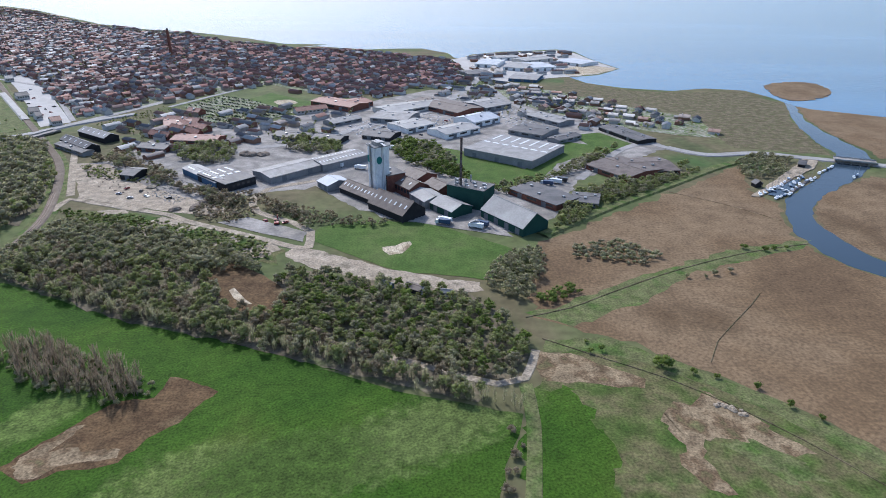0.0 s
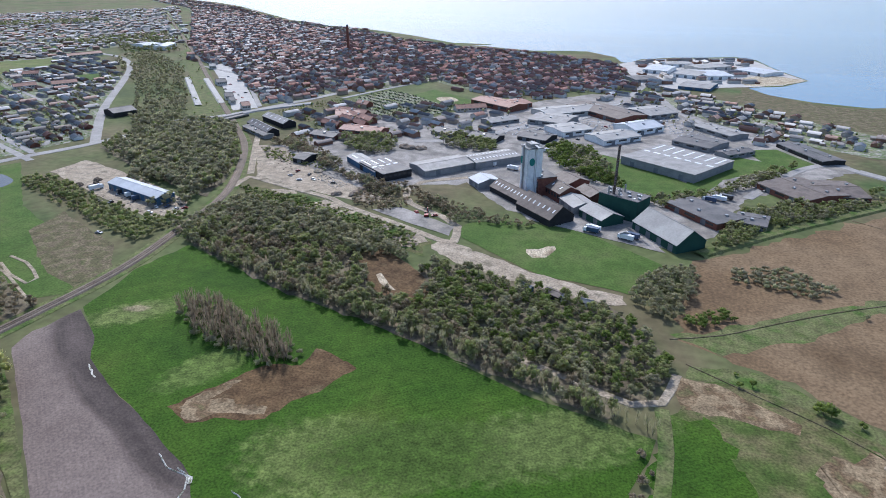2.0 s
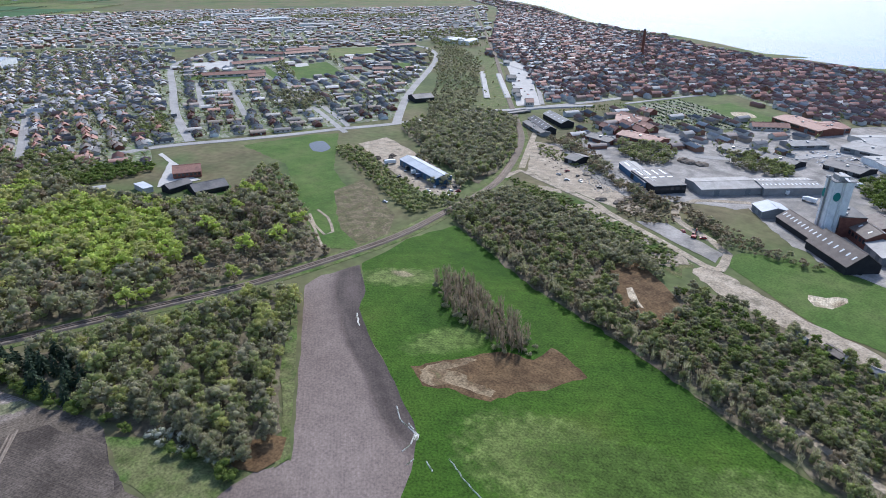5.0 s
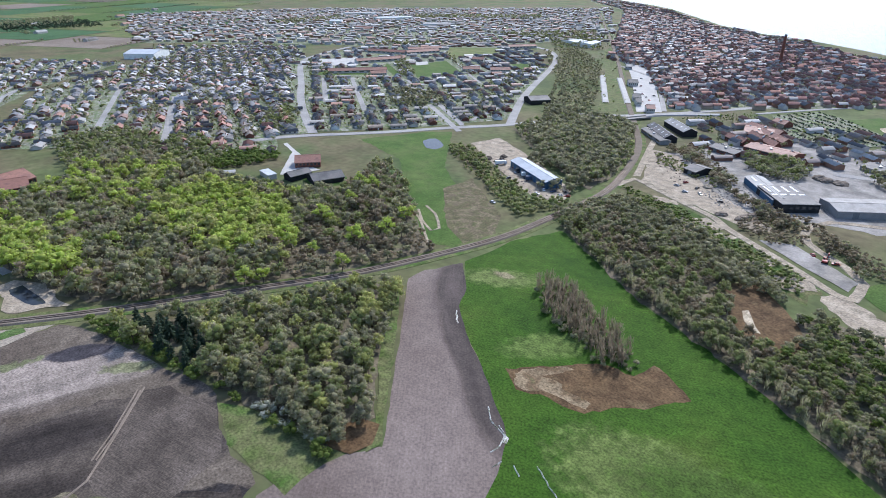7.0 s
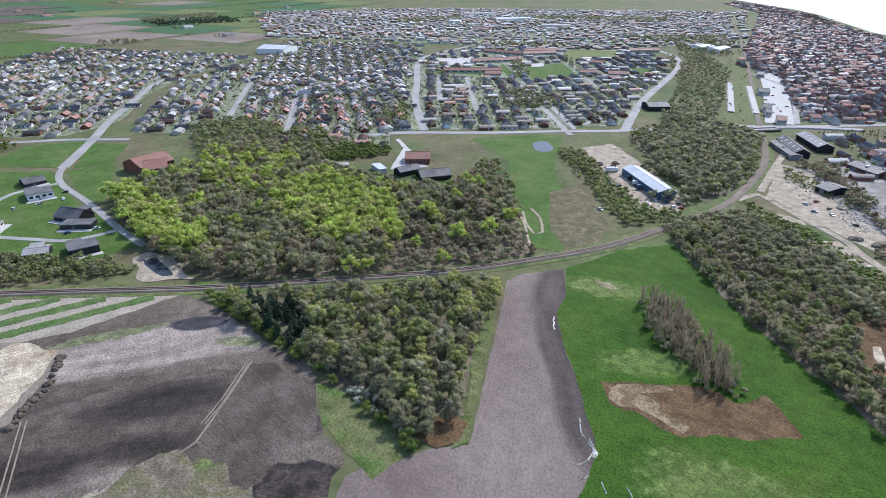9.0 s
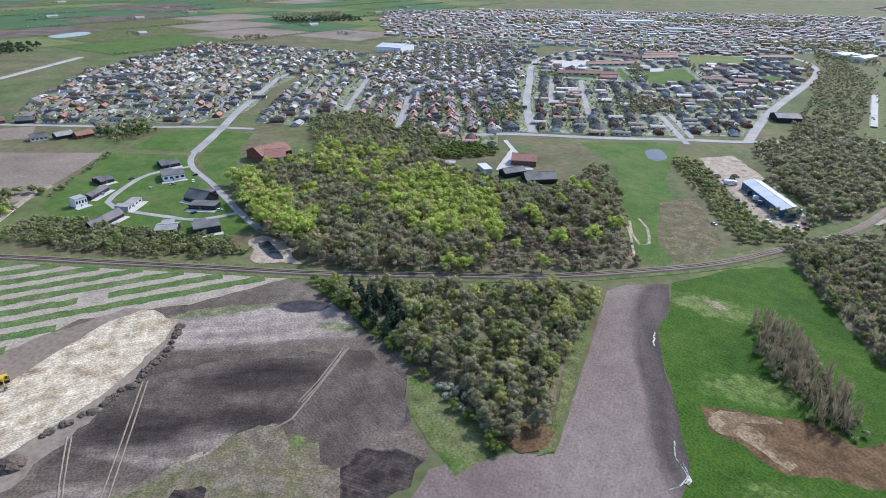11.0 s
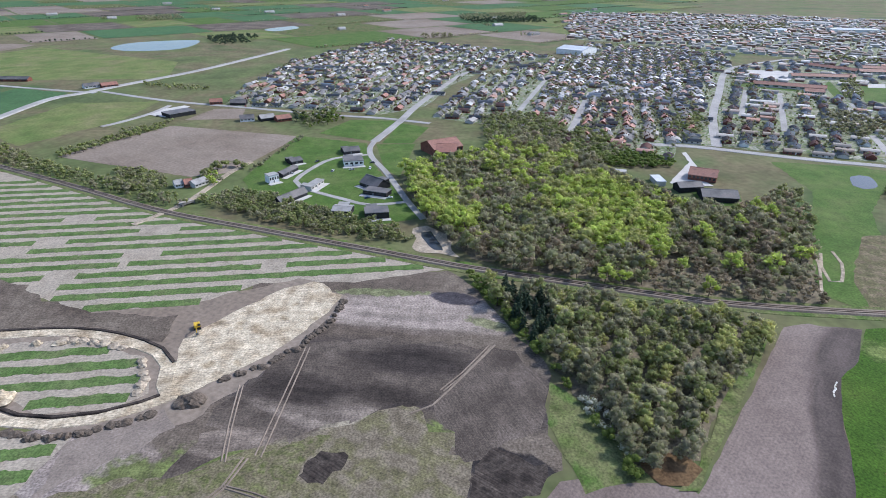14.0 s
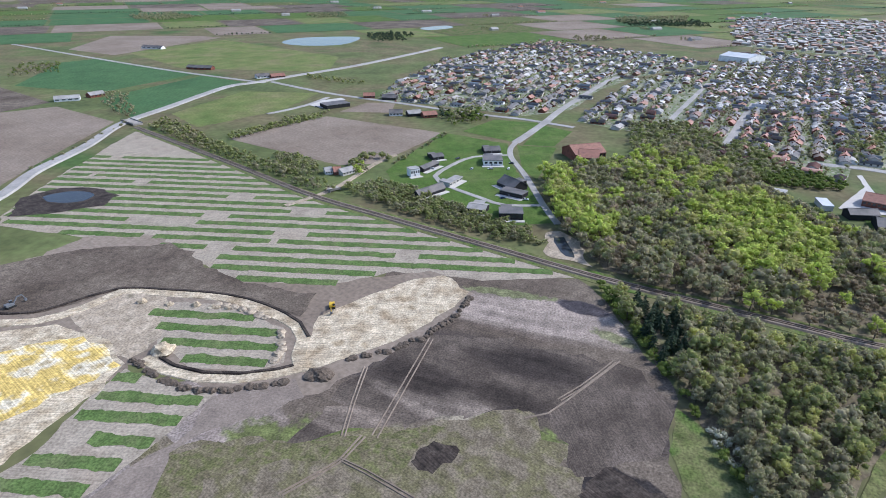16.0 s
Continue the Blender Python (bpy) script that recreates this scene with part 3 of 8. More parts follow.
strip("sand_track", [(-196.4, -257.9), (-203.3, -228.5), (-219.1, -214.8), (-236.4, -207.8), (-239.5, -183.3), (-240.8, -153.6), (-233.5, -129.2), (-223.6, -109.4), (-214.1, -102), (-201.5, -99.3), (-192.4, -93.8)], 6, .18, M["sand"], "curving haul track of white sand", rise=.1)
strip("sand_track", [(-187.1, -161.4), (-181.6, -148.7), (-179.1, -132.2), (-181.4, -116.5), (-186.8, -104.7), (-194.7, -92.3)], 5, .2, M["sand"], "curving haul track of white sand", rise=.1)

# fields round the suburb and beyond
sheet("brown_field", [(-520, -302.6), (-629, -245.7), (-583, -109.3), (-472, -144.3), (-462, -173.2)], .06, M["fallow"], "large bare brown field", "field", ragged=1, lip=False)
sheet("brown_field", [(-653, -240.8), (-707, -224.7), (-708, -190.4), (-659, -184.1)], .06, M["fallow"], "small bare brown field", "field", ragged=1, lip=False)
sheet("olive_field", [(-604, -415), (-741, -400), (-751, -301), (-648, -306.1), (-554, -353.9)], .05, M["pasture"], "olive grass field", "field", ragged=2, lip=False)
sheet("crop_field", [(-660, -547), (-836, -514), (-806, -434), (-578, -443), (-608, -488)], .05, M["crop"], "dark green young crop field", "field", lip=False)
sheet("crop_field", [(-712, -712), (-907, -806), (-961, -778), (-853, -531), (-703, -569), (-702, -646)], .05, M["crop"], "dark green young crop field", "field", lip=False)
sheet("brown_field", [(-600, -742), (-570, -598), (-610, -562), (-558, -450), (-405, -412), (-298.4, -379.5)], .05, M["fallow"], "broad brown field below the road", "field", lip=False)
sheet("brown_field", [(-727, -886), (-698, -721), (-628, -586), (-572, -600), (-605, -748)], .05, M["soil"], "bare brown field", "field", lip=False)
sheet("brown_field", [(-1280, -995), (-1328, -802), (-1307, -743), (-1004, -781), (-1054, -914)], .05, M["fallow"], "far reddish brown field", "field", lip=False)
sheet("pasture_field", [(-1037, -775), (-1268, -714), (-1074, -389.6), (-911, -349.7), (-897, -583)], .05, M["pasture"], "light green pasture", "field", lip=False)
sheet("lake", [(-1258, -579), (-1350, -567), (-1390, -456), (-1251, -443), (-1213, -519)], .08, M["river"], "small blue lake among fields", "water", soft=True, lip=False)
sheet("lawn", [(-594, -92.5), (-651, -67.1), (-643, -18.6), (-565, -41.6)], .06, M["lawn"], "mown green plot", "lawn", lip=False)
sheet("lawn", [(-556, -30.4), (-634, -14.7), (-616, 14.3), (-556, -2.4)], .06, M["lawn"], "mown green plot", "lawn", lip=False)
sheet("lawn", [(-452, -132.2), (-585, -112.4), (-557, -43.5), (-495, -35.5), (-406, -6.2), (-372, 4.2), (-361.1, -25.5), (-383.8, -89.2)], .055, M["lawn"], "green building plots round new houses", "lawn", ragged=2, lip=False)
sheet("lawn", [(-553, -35.4), (-552, 0.2), (-455, -12.6), (-482, -25.2)], .06, M["lawn"], "green strip beside the wood", "lawn", lip=False)
sheet("far_lawn", [(-489, 298.8), (-476, 358.7), (-459, 385.9), (-373.6, 306.1), (-323.1, 278.8), (-294.1, 245.3), (-245.1, 217.5), (-264.8, 200.3), (-363.7, 259.6), (-415, 290.2)], .05, M["lawn"], "long green paddock with worn paths", "lawn", ragged=2, lip=False)
sheet("scrub_ground", [(-332.2, 270.7), (-337.8, 303.5), (-267.5, 268.5), (-247.3, 242.8), (-245.1, 217.5), (-280.8, 231.4)], .07, M["scrub"], "straw-coloured scrub ground", "field", ragged=3, lip=False)
sheet("gravel_yard", [(-415, 371.8), (-413, 406), (-339.8, 378.2), (-270.7, 342.4), (-260.1, 317.1), (-278.1, 309.7), (-332, 331.6)], .08, M["gravel"], "pale gravel storage yard", "yard", ragged=2, lip=False)
sheet("pond", [(-449, 342.2), (-448, 356.1), (-424, 346.1), (-419, 331.7), (-427, 329.1)], .12, M["pond"], "small pond reflecting the sky", "water", soft=True, lip=False)

# industry ground
sheet("practice_field", [(-79.3, 335.9), (-78.5, 353.2), (-52.1, 367.6), (-8.4, 363.5), (40.1, 325.5), (25.8, 286.5), (-25.2, 295.6)], .07, M["lawn"], "green practice field", "field", ragged=2, lip=False)
sheet("sand_track_wide", [(-87.7, 323.7), (-79.8, 325.4), (-58.2, 312.8), (-25.3, 297), (2.1, 286.2), (19.7, 282.6), (21.6, 274.7), (4.9, 269.8), (-18.1, 278.5), (-42.4, 287.5), (-67.9, 297.1), (-88.3, 312.3)], .075, M["gravel"], "wide worn sandy verge", "yard", ragged=3, step=3, lip=False)
sheet("rough_plots", [(-245.5, 382.4), (-201.7, 377), (-139.9, 347.8), (-92.5, 323.7), (-90.4, 301.6), (-122.6, 315.6), (-162.3, 334.7), (-201.9, 346.9), (-236.8, 359.9)], .04, M["rough"], "rough grass between a track and a wood", "ground", ragged=4, lip=False)
for q in ([(-186.6, 343.6), (-184.1, 363.6), (-172.2, 360.9), (-177.2, 339.5)], [(-170.2, 345.6), (-161.2, 358.3), (-152.8, 354.8), (-162.3, 338.9)], [(-135.3, 329.4), (-126.9, 339.4), (-119.8, 336.1), (-127.7, 323.2)], [(-117.4, 314.2), (-102.7, 331.5), (-93.1, 326), (-105, 309.9)], [(-230.6, 382.7), (-210.1, 383), (-203.6, 373), (-220.8, 370.7)]):
    sheet("bare_strip", q, .07, M["gravel"], "bare sandy strip among rough grass", "sand", ragged=4, step=2, lip=False)
sheet("sand_spot", [(-35, 326.8), (-27.5, 328.5), (-18.5, 334.3), (-17, 329.5), (-22.8, 317), (-29.7, 314.6)], .12, M["sand"], "bare patch of pale sand in the grass", "sand", ragged=2, soft=True, lip=False)
sheet("industrial_yard", [(-297.4, 486), (-273.8, 494), (-269.6, 600), (-179.2, 638), (-119.6, 710), (-18.3, 818), (89.3, 863), (146.8, 750), (192.6, 600), (202.4, 545), (102.1, 450), (77.1, 379.5), (47.3, 346.3), (-8.6, 373.2), (-53.9, 382.5), (-93.6, 433), (-134.2, 414), (-187.2, 396.2), (-250.6, 406)], .03, M["concrete"], "worn concrete and asphalt yards", "yard", ragged=4, lip=False)
sheet("spoil_yard", [(-301.9, 486), (-274.5, 486), (-218, 431), (-145.3, 386.2), (-147.7, 370.9), (-201.7, 385.2), (-253.3, 404)], .05, M["gravel"], "sandy storage yard with rubble", "yard", ragged=3, lip=False)
sheet("warehouse_lawn", [(0.4, 540), (22.7, 526), (66.5, 478), (108.8, 566), (156.1, 544), (94.2, 494), (76.5, 452), (40, 430), (-10.9, 477)], .07, M["lawn"], "green lawn round a warehouse", "lawn", ragged=2, lip=False)
sheet("warehouse_lawn", [(123.4, 588), (153.4, 599), (174.7, 556), (142.7, 520)], .07, M["lawn"], "green plot between halls", "lawn", lip=False)
sheet("sports_lawn", [(-242.9, 732), (-218.3, 792), (-150.2, 734), (-172.2, 685)], .06, M["lawn"], "green sports ground", "lawn", lip=False)

# railway and roads
RAIL = [(-541, -413), (-453, -268.5), (-391.1, -171.6), (-356, -97.8), (-321.6, -21.9), (-306.7, 10.1), (-293.3, 41.8), (-266.4, 116.9), (-257.3, 143.3), (-248.5, 187), (-241.7, 242), (-245.6, 294.4), (-253.6, 356.3), (-275.2, 413), (-309.4, 479), (-357.2, 543), (-468, 680), (-720, 998), (-1117, 1481), (-1615, 2083)]
strip("railway", RAIL, 5, .25, M["ballast"], "single railway track on ballast", "railway", rise=.5)
strip("railway_bank", RAIL, 13, .1, M["bank"], "grassy railway bank", "ground", keep=False)
A = M["asphalt"]
strip("road", [(-545, 208.3), (-543, 238.5), (-530, 270.6), (-514, 299.9), (-492, 344.4), (-471, 396.4), (-445, 451), (-418, 547), (-391.6, 590), (-344.9, 692), (-297.9, 833)], 9, .2, A, "grey asphalt through road")
strip("road", [(-1104, 663), (-1038, 556), (-966, 485), (-787, 391.1), (-655, 323.8), (-537, 274.7)], 9, .18, A, "pale asphalt street")
strip("road", [(-445, 451), (-548, 581), (-712, 821), (-819, 929), (-914, 966)], 9, .18, A, "pale curving asphalt street")
for a in ([(-809, 438), (-660, 357.8)], [(-790, 473), (-592, 369.1)], [(-589, 151.3), (-782, 221.7), (-844, 265.7)], [(-582, 147.9), (-802, 228.1)], [(-667, 109.5), (-938, 202.3)], [(-455, 391.5), (-573, 446)]):
    strip("street", a, 6, .16, A, "narrow residential street")
strip("road", [(-562, -37.7), (-644, -15.1), (-731, 6), (-933, 67.9), (-975, 97.9)], 8, .18, A, "straight pale asphalt street")
strip("road", [(-814, -396.4), (-753, -291.3), (-714, -192), (-687, -125.7), (-669, -75.3), (-658, -35.3), (-633, 16)], 7, .17, A, "grey asphalt road")
strip("road", [(-273.3, -368.4), (-343.1, -380.7), (-395.8, -400), (-469, -413), (-551, -437), (-635, -437), (-761, -436), (-801, -415), (-866, -385), (-994, -322.6), (-1243, -239.6)], 9, .3, A, "grey country road", rise=.6)
strip("road", [(-1233, -1382), (-1124, -1130), (-965, -792), (-873, -589), (-818, -441), (-804, -400)], 7, .2, A, "grey country road")
strip("road", [(-631, -18.6), (-562, -37.7), (-520, -38.6), (-467, -22.4), (-402, -5.3), (-369.3, 5.3)], 4.6, .18, A, "pale new asphalt estate road")
strip("road", [(-520, -37.7), (-508, -69), (-477, -84.5), (-450, -90.8), (-434, -83.2), (-408, -49.4), (-396.9, -30.8), (-402, -7.2)], 4, .18, A, "pale loop road between new houses")
strip("road", [(-365.6, -177.5), (-405, -157.6), (-472, -145.3), (-500, -135.6)], 4, .4, M["gravel"], "narrow lane over the railway")
strip("track", [(-257.9, 378.8), (-259, 402), (-236.6, 395.1), (-204.9, 383.6), (-177.9, 374.4), (-163.4, 363.9), (-113.3, 339.6), (-86.4, 325.3), (-77.9, 323.9)], 5, .15, M["gravel"], "pale gravel track")
strip("track", [(-335.7, 554), (-301.6, 485), (-262.1, 409)], 5, .15, M["gravel"], "pale gravel track")
strip("track", [(-77.9, 323.9), (-81.1, 348.7), (-94.5, 362.2), (-123.1, 381.4), (-132.6, 408), (-127.3, 426), (-96, 446)], 5, .15, M["gravel"], "pale gravel track")
strip("track", [(-21.8, 215.9), (-0.4, 207), (21.9, 197.9), (33.4, 201.7), (40.2, 221.6)], 3.5, .12, M["gravel"], "sandy footpath along a wood")
strip("track", [(33, 198), (33.3, 175), (28.3, 136.9)], 5, .1, M["bank"], "grassy farm track")
strip("road", [(202.4, 545), (229.3, 522), (276.5, 528), (309.3, 515), (333, 506), (366.2, 492), (411, 470)], 9, .25, A, "asphalt road towards the river bridge", rise=.4)
strip("road", [(58.2, 862), (78.4, 748), (108.4, 673), (157.1, 615), (202.4, 545)], 8, .15, A, "asphalt industrial road")
strip("road", [(-168.4, 537), (-117.6, 561), (-82.4, 616), (-27.3, 669), (34.2, 840), (81, 1077)], 9, .15, A, "wide asphalt road")
strip("road", [(104.8, 453), (152.3, 529), (180.5, 558)], 7, .15, A, "asphalt side road")
# ---- building materials ----
M["grey_roof"] = mat("fibre_cement_roof", [(.20, .19, .18), (.28, .27, .255), (.24, .225, .21)], 9, 1, vary=.12, rows=(0, 1.2, .06), mid=.12, rough=.65, spec=.28)
M["dark_roof"] = mat("dark_roofing", [(.075, .073, .073), (.112, .107, .105), (.138, .125, .119)], 8, 1, vary=.15, mid=.12, rough=.65, spec=.28)
M["brown_roof"] = mat("weathered_brown_roof", [(.11, .085, .07), (.15, .12, .10), (.09, .07, .06)], 7, .8, vary=.18, mid=.15, rough=.65, spec=.28)
M["tile_roof"] = mat("red_tile_roof", [(.22, .105, .075), (.27, .13, .092), (.19, .092, .07)], 5, .6, rough=.65, spec=.35, vary=.25, rows=(0, .5, .1))
M["metal_roof"] = mat("pale_metal_roof", [(.42, .44, .46), (.5, .52, .54)], 9, 1, rough=.55, vary=.08, rows=(0, 1, .05))
M["light_roof"] = mat("pale_grey_roof", [(.27, .26, .245), (.34, .33, .31)], 12, 1.2, vary=.12, mid=.12, rough=.65, spec=.28)
M["white"] = mat("white_painted_concrete", [(.62, .63, .63), (.70, .71, .70), (.55, .56, .57)], 6, .8, vary=.08, mid=.08)
M["brick"] = mat("dark_red_brick", [(.15, .06, .045), (.19, .08, .055), (.12, .05, .04)], 4, .35, vary=.2)
M["pale_wall"] = mat("pale_render", [(.42, .40, .37), (.50, .48, .44)], 6, .7, vary=.1)
M["grey_wall"] = mat("grey_cladding", [(.20, .20, .20), (.26, .26, .26)], 6, .7, vary=.1, rows=(0, .6, .06))
M["green_wall"] = mat("dark_green_cladding", [(.018, .055, .045), (.025, .07, .055)], 6, .7, vary=.12)
M["black_wall"] = mat("black_timber", [(.022, .022, .024), (.035, .034, .035)], 4, .4, vary=.15)
M["blue_wall"] = mat("blue_cladding", [(.05, .10, .17), (.07, .13, .21)], 6, .7, vary=.1)
M["glass"] = mat("dark_glass", [(.02, .025, .03), (.035, .04, .045)], 4, .5, rough=.1, vary=.05, bump=0, spec=.6)
M["skylight"] = mat("translucent_skylight", [(.62, .64, .65), (.70, .71, .72)], 3, .4, rough=.35, vary=.06, bump=0)
M["emblem"] = mat("green_emblem_paint", [(.03, .16, .15), (.04, .2, .18)], 3, .4, vary=.1, bump=0)
M["steel"] = mat("dull_steel", [(.30, .31, .32), (.38, .39, .40)], 3, .3, rough=.45, metal=.5, vary=.1, bump=0)
M["rust"] = mat("sooty_steel", [(.07, .05, .045), (.11, .08, .07)], 4, .4, rough=.7, vary=.2)
M["tyre"] = mat("black_rubber", [(.02, .02, .02), (.03, .03, .03)], 1, .1, vary=.1, bump=0)
M["door"] = mat("steel_door", [(.12, .13, .14), (.17, .18, .19)], 3, .3, vary=.08, bump=0)
M["yellowpaint"] = mat("yellow_machine_paint", [(.50, .33, .03), (.58, .38, .05)], 2, .3, rough=.5, vary=.15, bump=0)
M["bark"] = mat("grey_bark", [(.09, .075, .06), (.13, .11, .09)], 2, .3, vary=.25)


def frame_of(abc):
    """A plan frame from three corners: along the first side, depth to its left."""
    a, b, c = [np.array(p, float) for p in abc]
    u = (b - a) / np.linalg.norm(b - a)
    v = np.array([-u[1], u[0]])
    if (c - a) @ v < 0:
        a, b = b, a
        u, v = -u, -v
    L, D = np.linalg.norm(b - a), abs((c - b) @ v)
    return a, math.degrees(math.atan2(u[1], u[0])), L, D


BUILT = []              # centre and reach of each building, so that houses keep clear


def hall(name, abc, eave, ridge, wallm, roofm, label, category="hall", skylights=0, doors=0, windows=0, strips=0, deepest=60.0, vents=0):
    """A gabled or flat hall. Local x runs along its length, y across it."""
    a, ang, L, D = frame_of(abc)
    D = min(D, deepest)
    ua = radians(ang)
    BUILT.append((a[0] + math.cos(ua) * L / 2 - math.sin(ua) * D / 2, a[1] + math.sin(ua) * L / 2 + math.cos(ua) * D / 2, math.hypot(L, D) / 2))
    root = tagged(new(name), label, category)
    root.matrix_world = pose(a[0], a[1], 0, 0, 0, ang)
    slope = (ridge - eave) / (D / 2)
    bm = bmesh.new()
    flat = ridge - eave < .6
    if flat:
        box(bm, 0, 0, -.3, L, D, eave)
    else:
        o = [(0, -.3), (D, -.3), (D, eave), (D / 2, ridge), (0, eave)]
        x0 = [bm.verts.new((0, y, z)) for y, z in o]
        x1 = [bm.verts.new((L, y, z)) for y, z in o]
        bm.faces.new(list(reversed(x0)))
        bm.faces.new(x1)
        for i in (0, 1, 4):
            bm.faces.new((x0[i], x0[(i + 1) % 5], x1[(i + 1) % 5], x1[i]))
    part("wall", bm, wallm, root)
    bm = bmesh.new()
    if flat:
        box(bm, -.25, -.25, eave + .01, L + .25, D + .25, eave + .45)
        part("roof", bm, roofm, root)
    else:
        ov, th = .5, .25
        prof = [(-ov, eave - ov * slope), (D / 2, ridge), (D + ov, eave - ov * slope), (D + ov, eave - ov * slope + th), (D / 2, ridge + th), (-ov, eave - ov * slope + th)]
        x0 = [bm.verts.new((-.4, y, z + .01)) for y, z in prof]
        x1 = [bm.verts.new((L + .4, y, z + .01)) for y, z in prof]
        for i in range(6):
            bm.faces.new((x0[i], x0[(i + 1) % 6], x1[(i + 1) % 6], x1[i]))
        for e in (x0, x1):
            bm.faces.new((e[0], e[1], e[4], e[5]))
            bm.faces.new((e[1], e[2], e[3], e[4]))
        bmesh.ops.recalc_face_normals(bm, faces=bm.faces)
        part("roof", bm, roofm, root)
        bm = bmesh.new()
        box(bm, -.4, D / 2 - .25, ridge + th - .05, L + .4, D / 2 + .25, ridge + th + .12)
        part("ridge_cap", bm, roofm, root)

    def on_roof(nm, x, y, w, d, m, h=.12):
        z = eave + .45 if flat else (eave + min(y, D - y) * slope + .28)
        bm = bmesh.new()
        v = box(bm, x - w / 2, y - d / 2, z, x + w / 2, y + d / 2, z + h)
        if not flat:
            for q in v:
                q.co.z += (q.co.y - y) * (slope if y < D / 2 else -slope)
        part(nm, bm, m, root)

    for i in range(skylights):
        for y in (D * .25, D * .75):
            on_roof("skylight", (i + .5) * L / skylights, y, 1.1, min(2.2, D * .18), M["skylight"])
    for i in range(strips):
        on_roof("roof_light", L * (i + .5) / strips, D * .5 if flat else D * .25, L / strips * .62, min(2.6, D * .1), M["skylight"])
        if flat:
            on_roof("roof_light", L * (i + .5) / strips, D * .8, 1.6, D * .3, M["skylight"])
    for i in range(vents):
        on_roof("roof_vent", (i + .5) * L / vents, D * (.3 if i % 2 else .65), 1.8, 1.8, M["steel"], 1.0)
    for i in range(doors):
        x = (i + .5) * L / doors
        bm = bmesh.new()
        box(bm, x - 2, -.06, 0, x + 2, .05, min(4.2, eave - .5))
        dr = part("door", bm, M["door"], root, "steel roller door")
        bm = bmesh.new()
        box(bm, x + 1.4, -.12, .95, x + 1.6, -.06, 1.15)
        part("handle", bm, M["steel"], dr)
    for i in range(windows):
        x = (i + .5) * L / windows
        for y0, y1 in ((-.05, .05), (D - .05, D + .05)):
            bm = bmesh.new()
            box(bm, x - L / windows * .3, y0, eave * .45, x + L / windows * .3, y1, eave * .8)
            part("window", bm, M["glass"], root)
    bm = bmesh.new()
    for y in (-.28, D + .12):
        box(bm, 0, y, eave - .35 if not flat else eave + .1, L, y + .16, eave - .2 if not flat else eave + .3)
    part("gutter", bm, M["steel"], root)
    return root


# grain works
hall("grain_barn", [(24.9, 374.2), (48.4, 342.1), (69.7, 348.9)], 5.5, 13, M["green_wall"], M["light_roof"], "large barn with pale grey roof and dark green walls", "barn", doors=4, skylights=0, vents=0)
hall("barn", [(-50, 387.7), (-25.4, 362.8), (-14.3, 379.7)], 5, 12, M["black_wall"], M["brown_roof"], "dark brown roofed barn with black walls", "barn", skylights=7)
hall("store", [(-74.1, 420), (-49.7, 394.8), (-44, 411)], 4, 8.5, M["black_wall"], M["brown_roof"], "long brown roofed store with small skylights", "shed", skylights=9)
hall("shed", [(-92.6, 433), (-82.8, 421), (-72.7, 438)], 4.5, 7, M["grey_wall"], M["metal_roof"], "blue-grey metal shed on a yard", "shed", doors=2)
hall("brick_mill", [(-49.4, 433), (-39.3, 418), (-32.5, 434)], 13, 13.2, M["brick"], M["dark_roof"], "dark red brick mill block under the tower", "mill", windows=4, vents=2)
hall("brick_wing", [(-41.4, 431), (-23.3, 407), (-16.2, 425)], 7, 11, M["brick"], M["brown_roof"], "brick wing with a brown pitched roof", "mill", windows=8, skylights=3)
hall("brick_wing", [(-31.6, 445), (-18.9, 430), (-10.4, 449)], 7, 10, M["brick"], M["brown_roof"], "rear brick wing of the mill", "mill", windows=6)
hall("shed", [(-23.2, 406), (-12.4, 388.4), (-1.2, 403)], 5, 7.5, M["grey_wall"], M["light_roof"], "grey shed with a pale roof", "shed", doors=2)
hall("shed", [(-8.5, 387.6), (5.8, 370.1), (15.5, 386.2)], 5, 8.5, M["green_wall"], M["light_roof"], "dark green shed with a pale pitched roof", "shed", doors=2)
hall("store", [(-13.7, 424), (-2.9, 409), (5.8, 423)], 6, 9, M["brick"], M["brown_roof"], "brick store with a brown roof", "shed", windows=4)
hall("boiler_house", [(2.8, 398.2), (26.9, 384.2), (35.2, 398.4)], 14, 14.2, M["green_wall"], M["dark_roof"], "dark green clad boiler house with roof plant", "plant", vents=8, skylights=3)
hall("shed", [(17.3, 356.2), (17.5, 355.3), (21.7, 361.2)], 4, 5, M["grey_wall"], M["light_roof"], "small grey pump shed on the works yard", "shed")

a, ang, L, D = frame_of([(-53.7, 424), (-46.6, 414), (-39.1, 431)])
tower = tagged(new("silo_tower"), "tall white concrete silo tower with green emblems", "silo")
tower.matrix_world = pose(a[0], a[1], 0, 0, 0, ang)
L, D, TH = 11.0, 12.0, 34.0
for i in range(2):
    for j in range(2):
        bm = bmesh.new()
        x0, y0 = i * L / 2 + (.15 if i else 0), j * D / 2 + (.15 if j else 0)
        vs = box(bm, x0, y0, -.5, x0 + L / 2 - .15, y0 + D / 2 - .15, TH)
        bmesh.ops.bevel(bm, geom=[e for e in bm.edges if abs(e.verts[0].co.z - e.verts[1].co.z) > 5], offset=.9, segments=3, affect="EDGES")
        part("silo_cell", bm, M["white"], tower)
bm = bmesh.new()
box(bm, -.3, -.3, TH, L + .3, D + .3, TH + .5)
part("roof_slab", bm, M["grey_wall"], tower)
bm = bmesh.new()
box(bm, 1.5, 3, TH + .5, L - 2, D - 3, TH + 3.2)
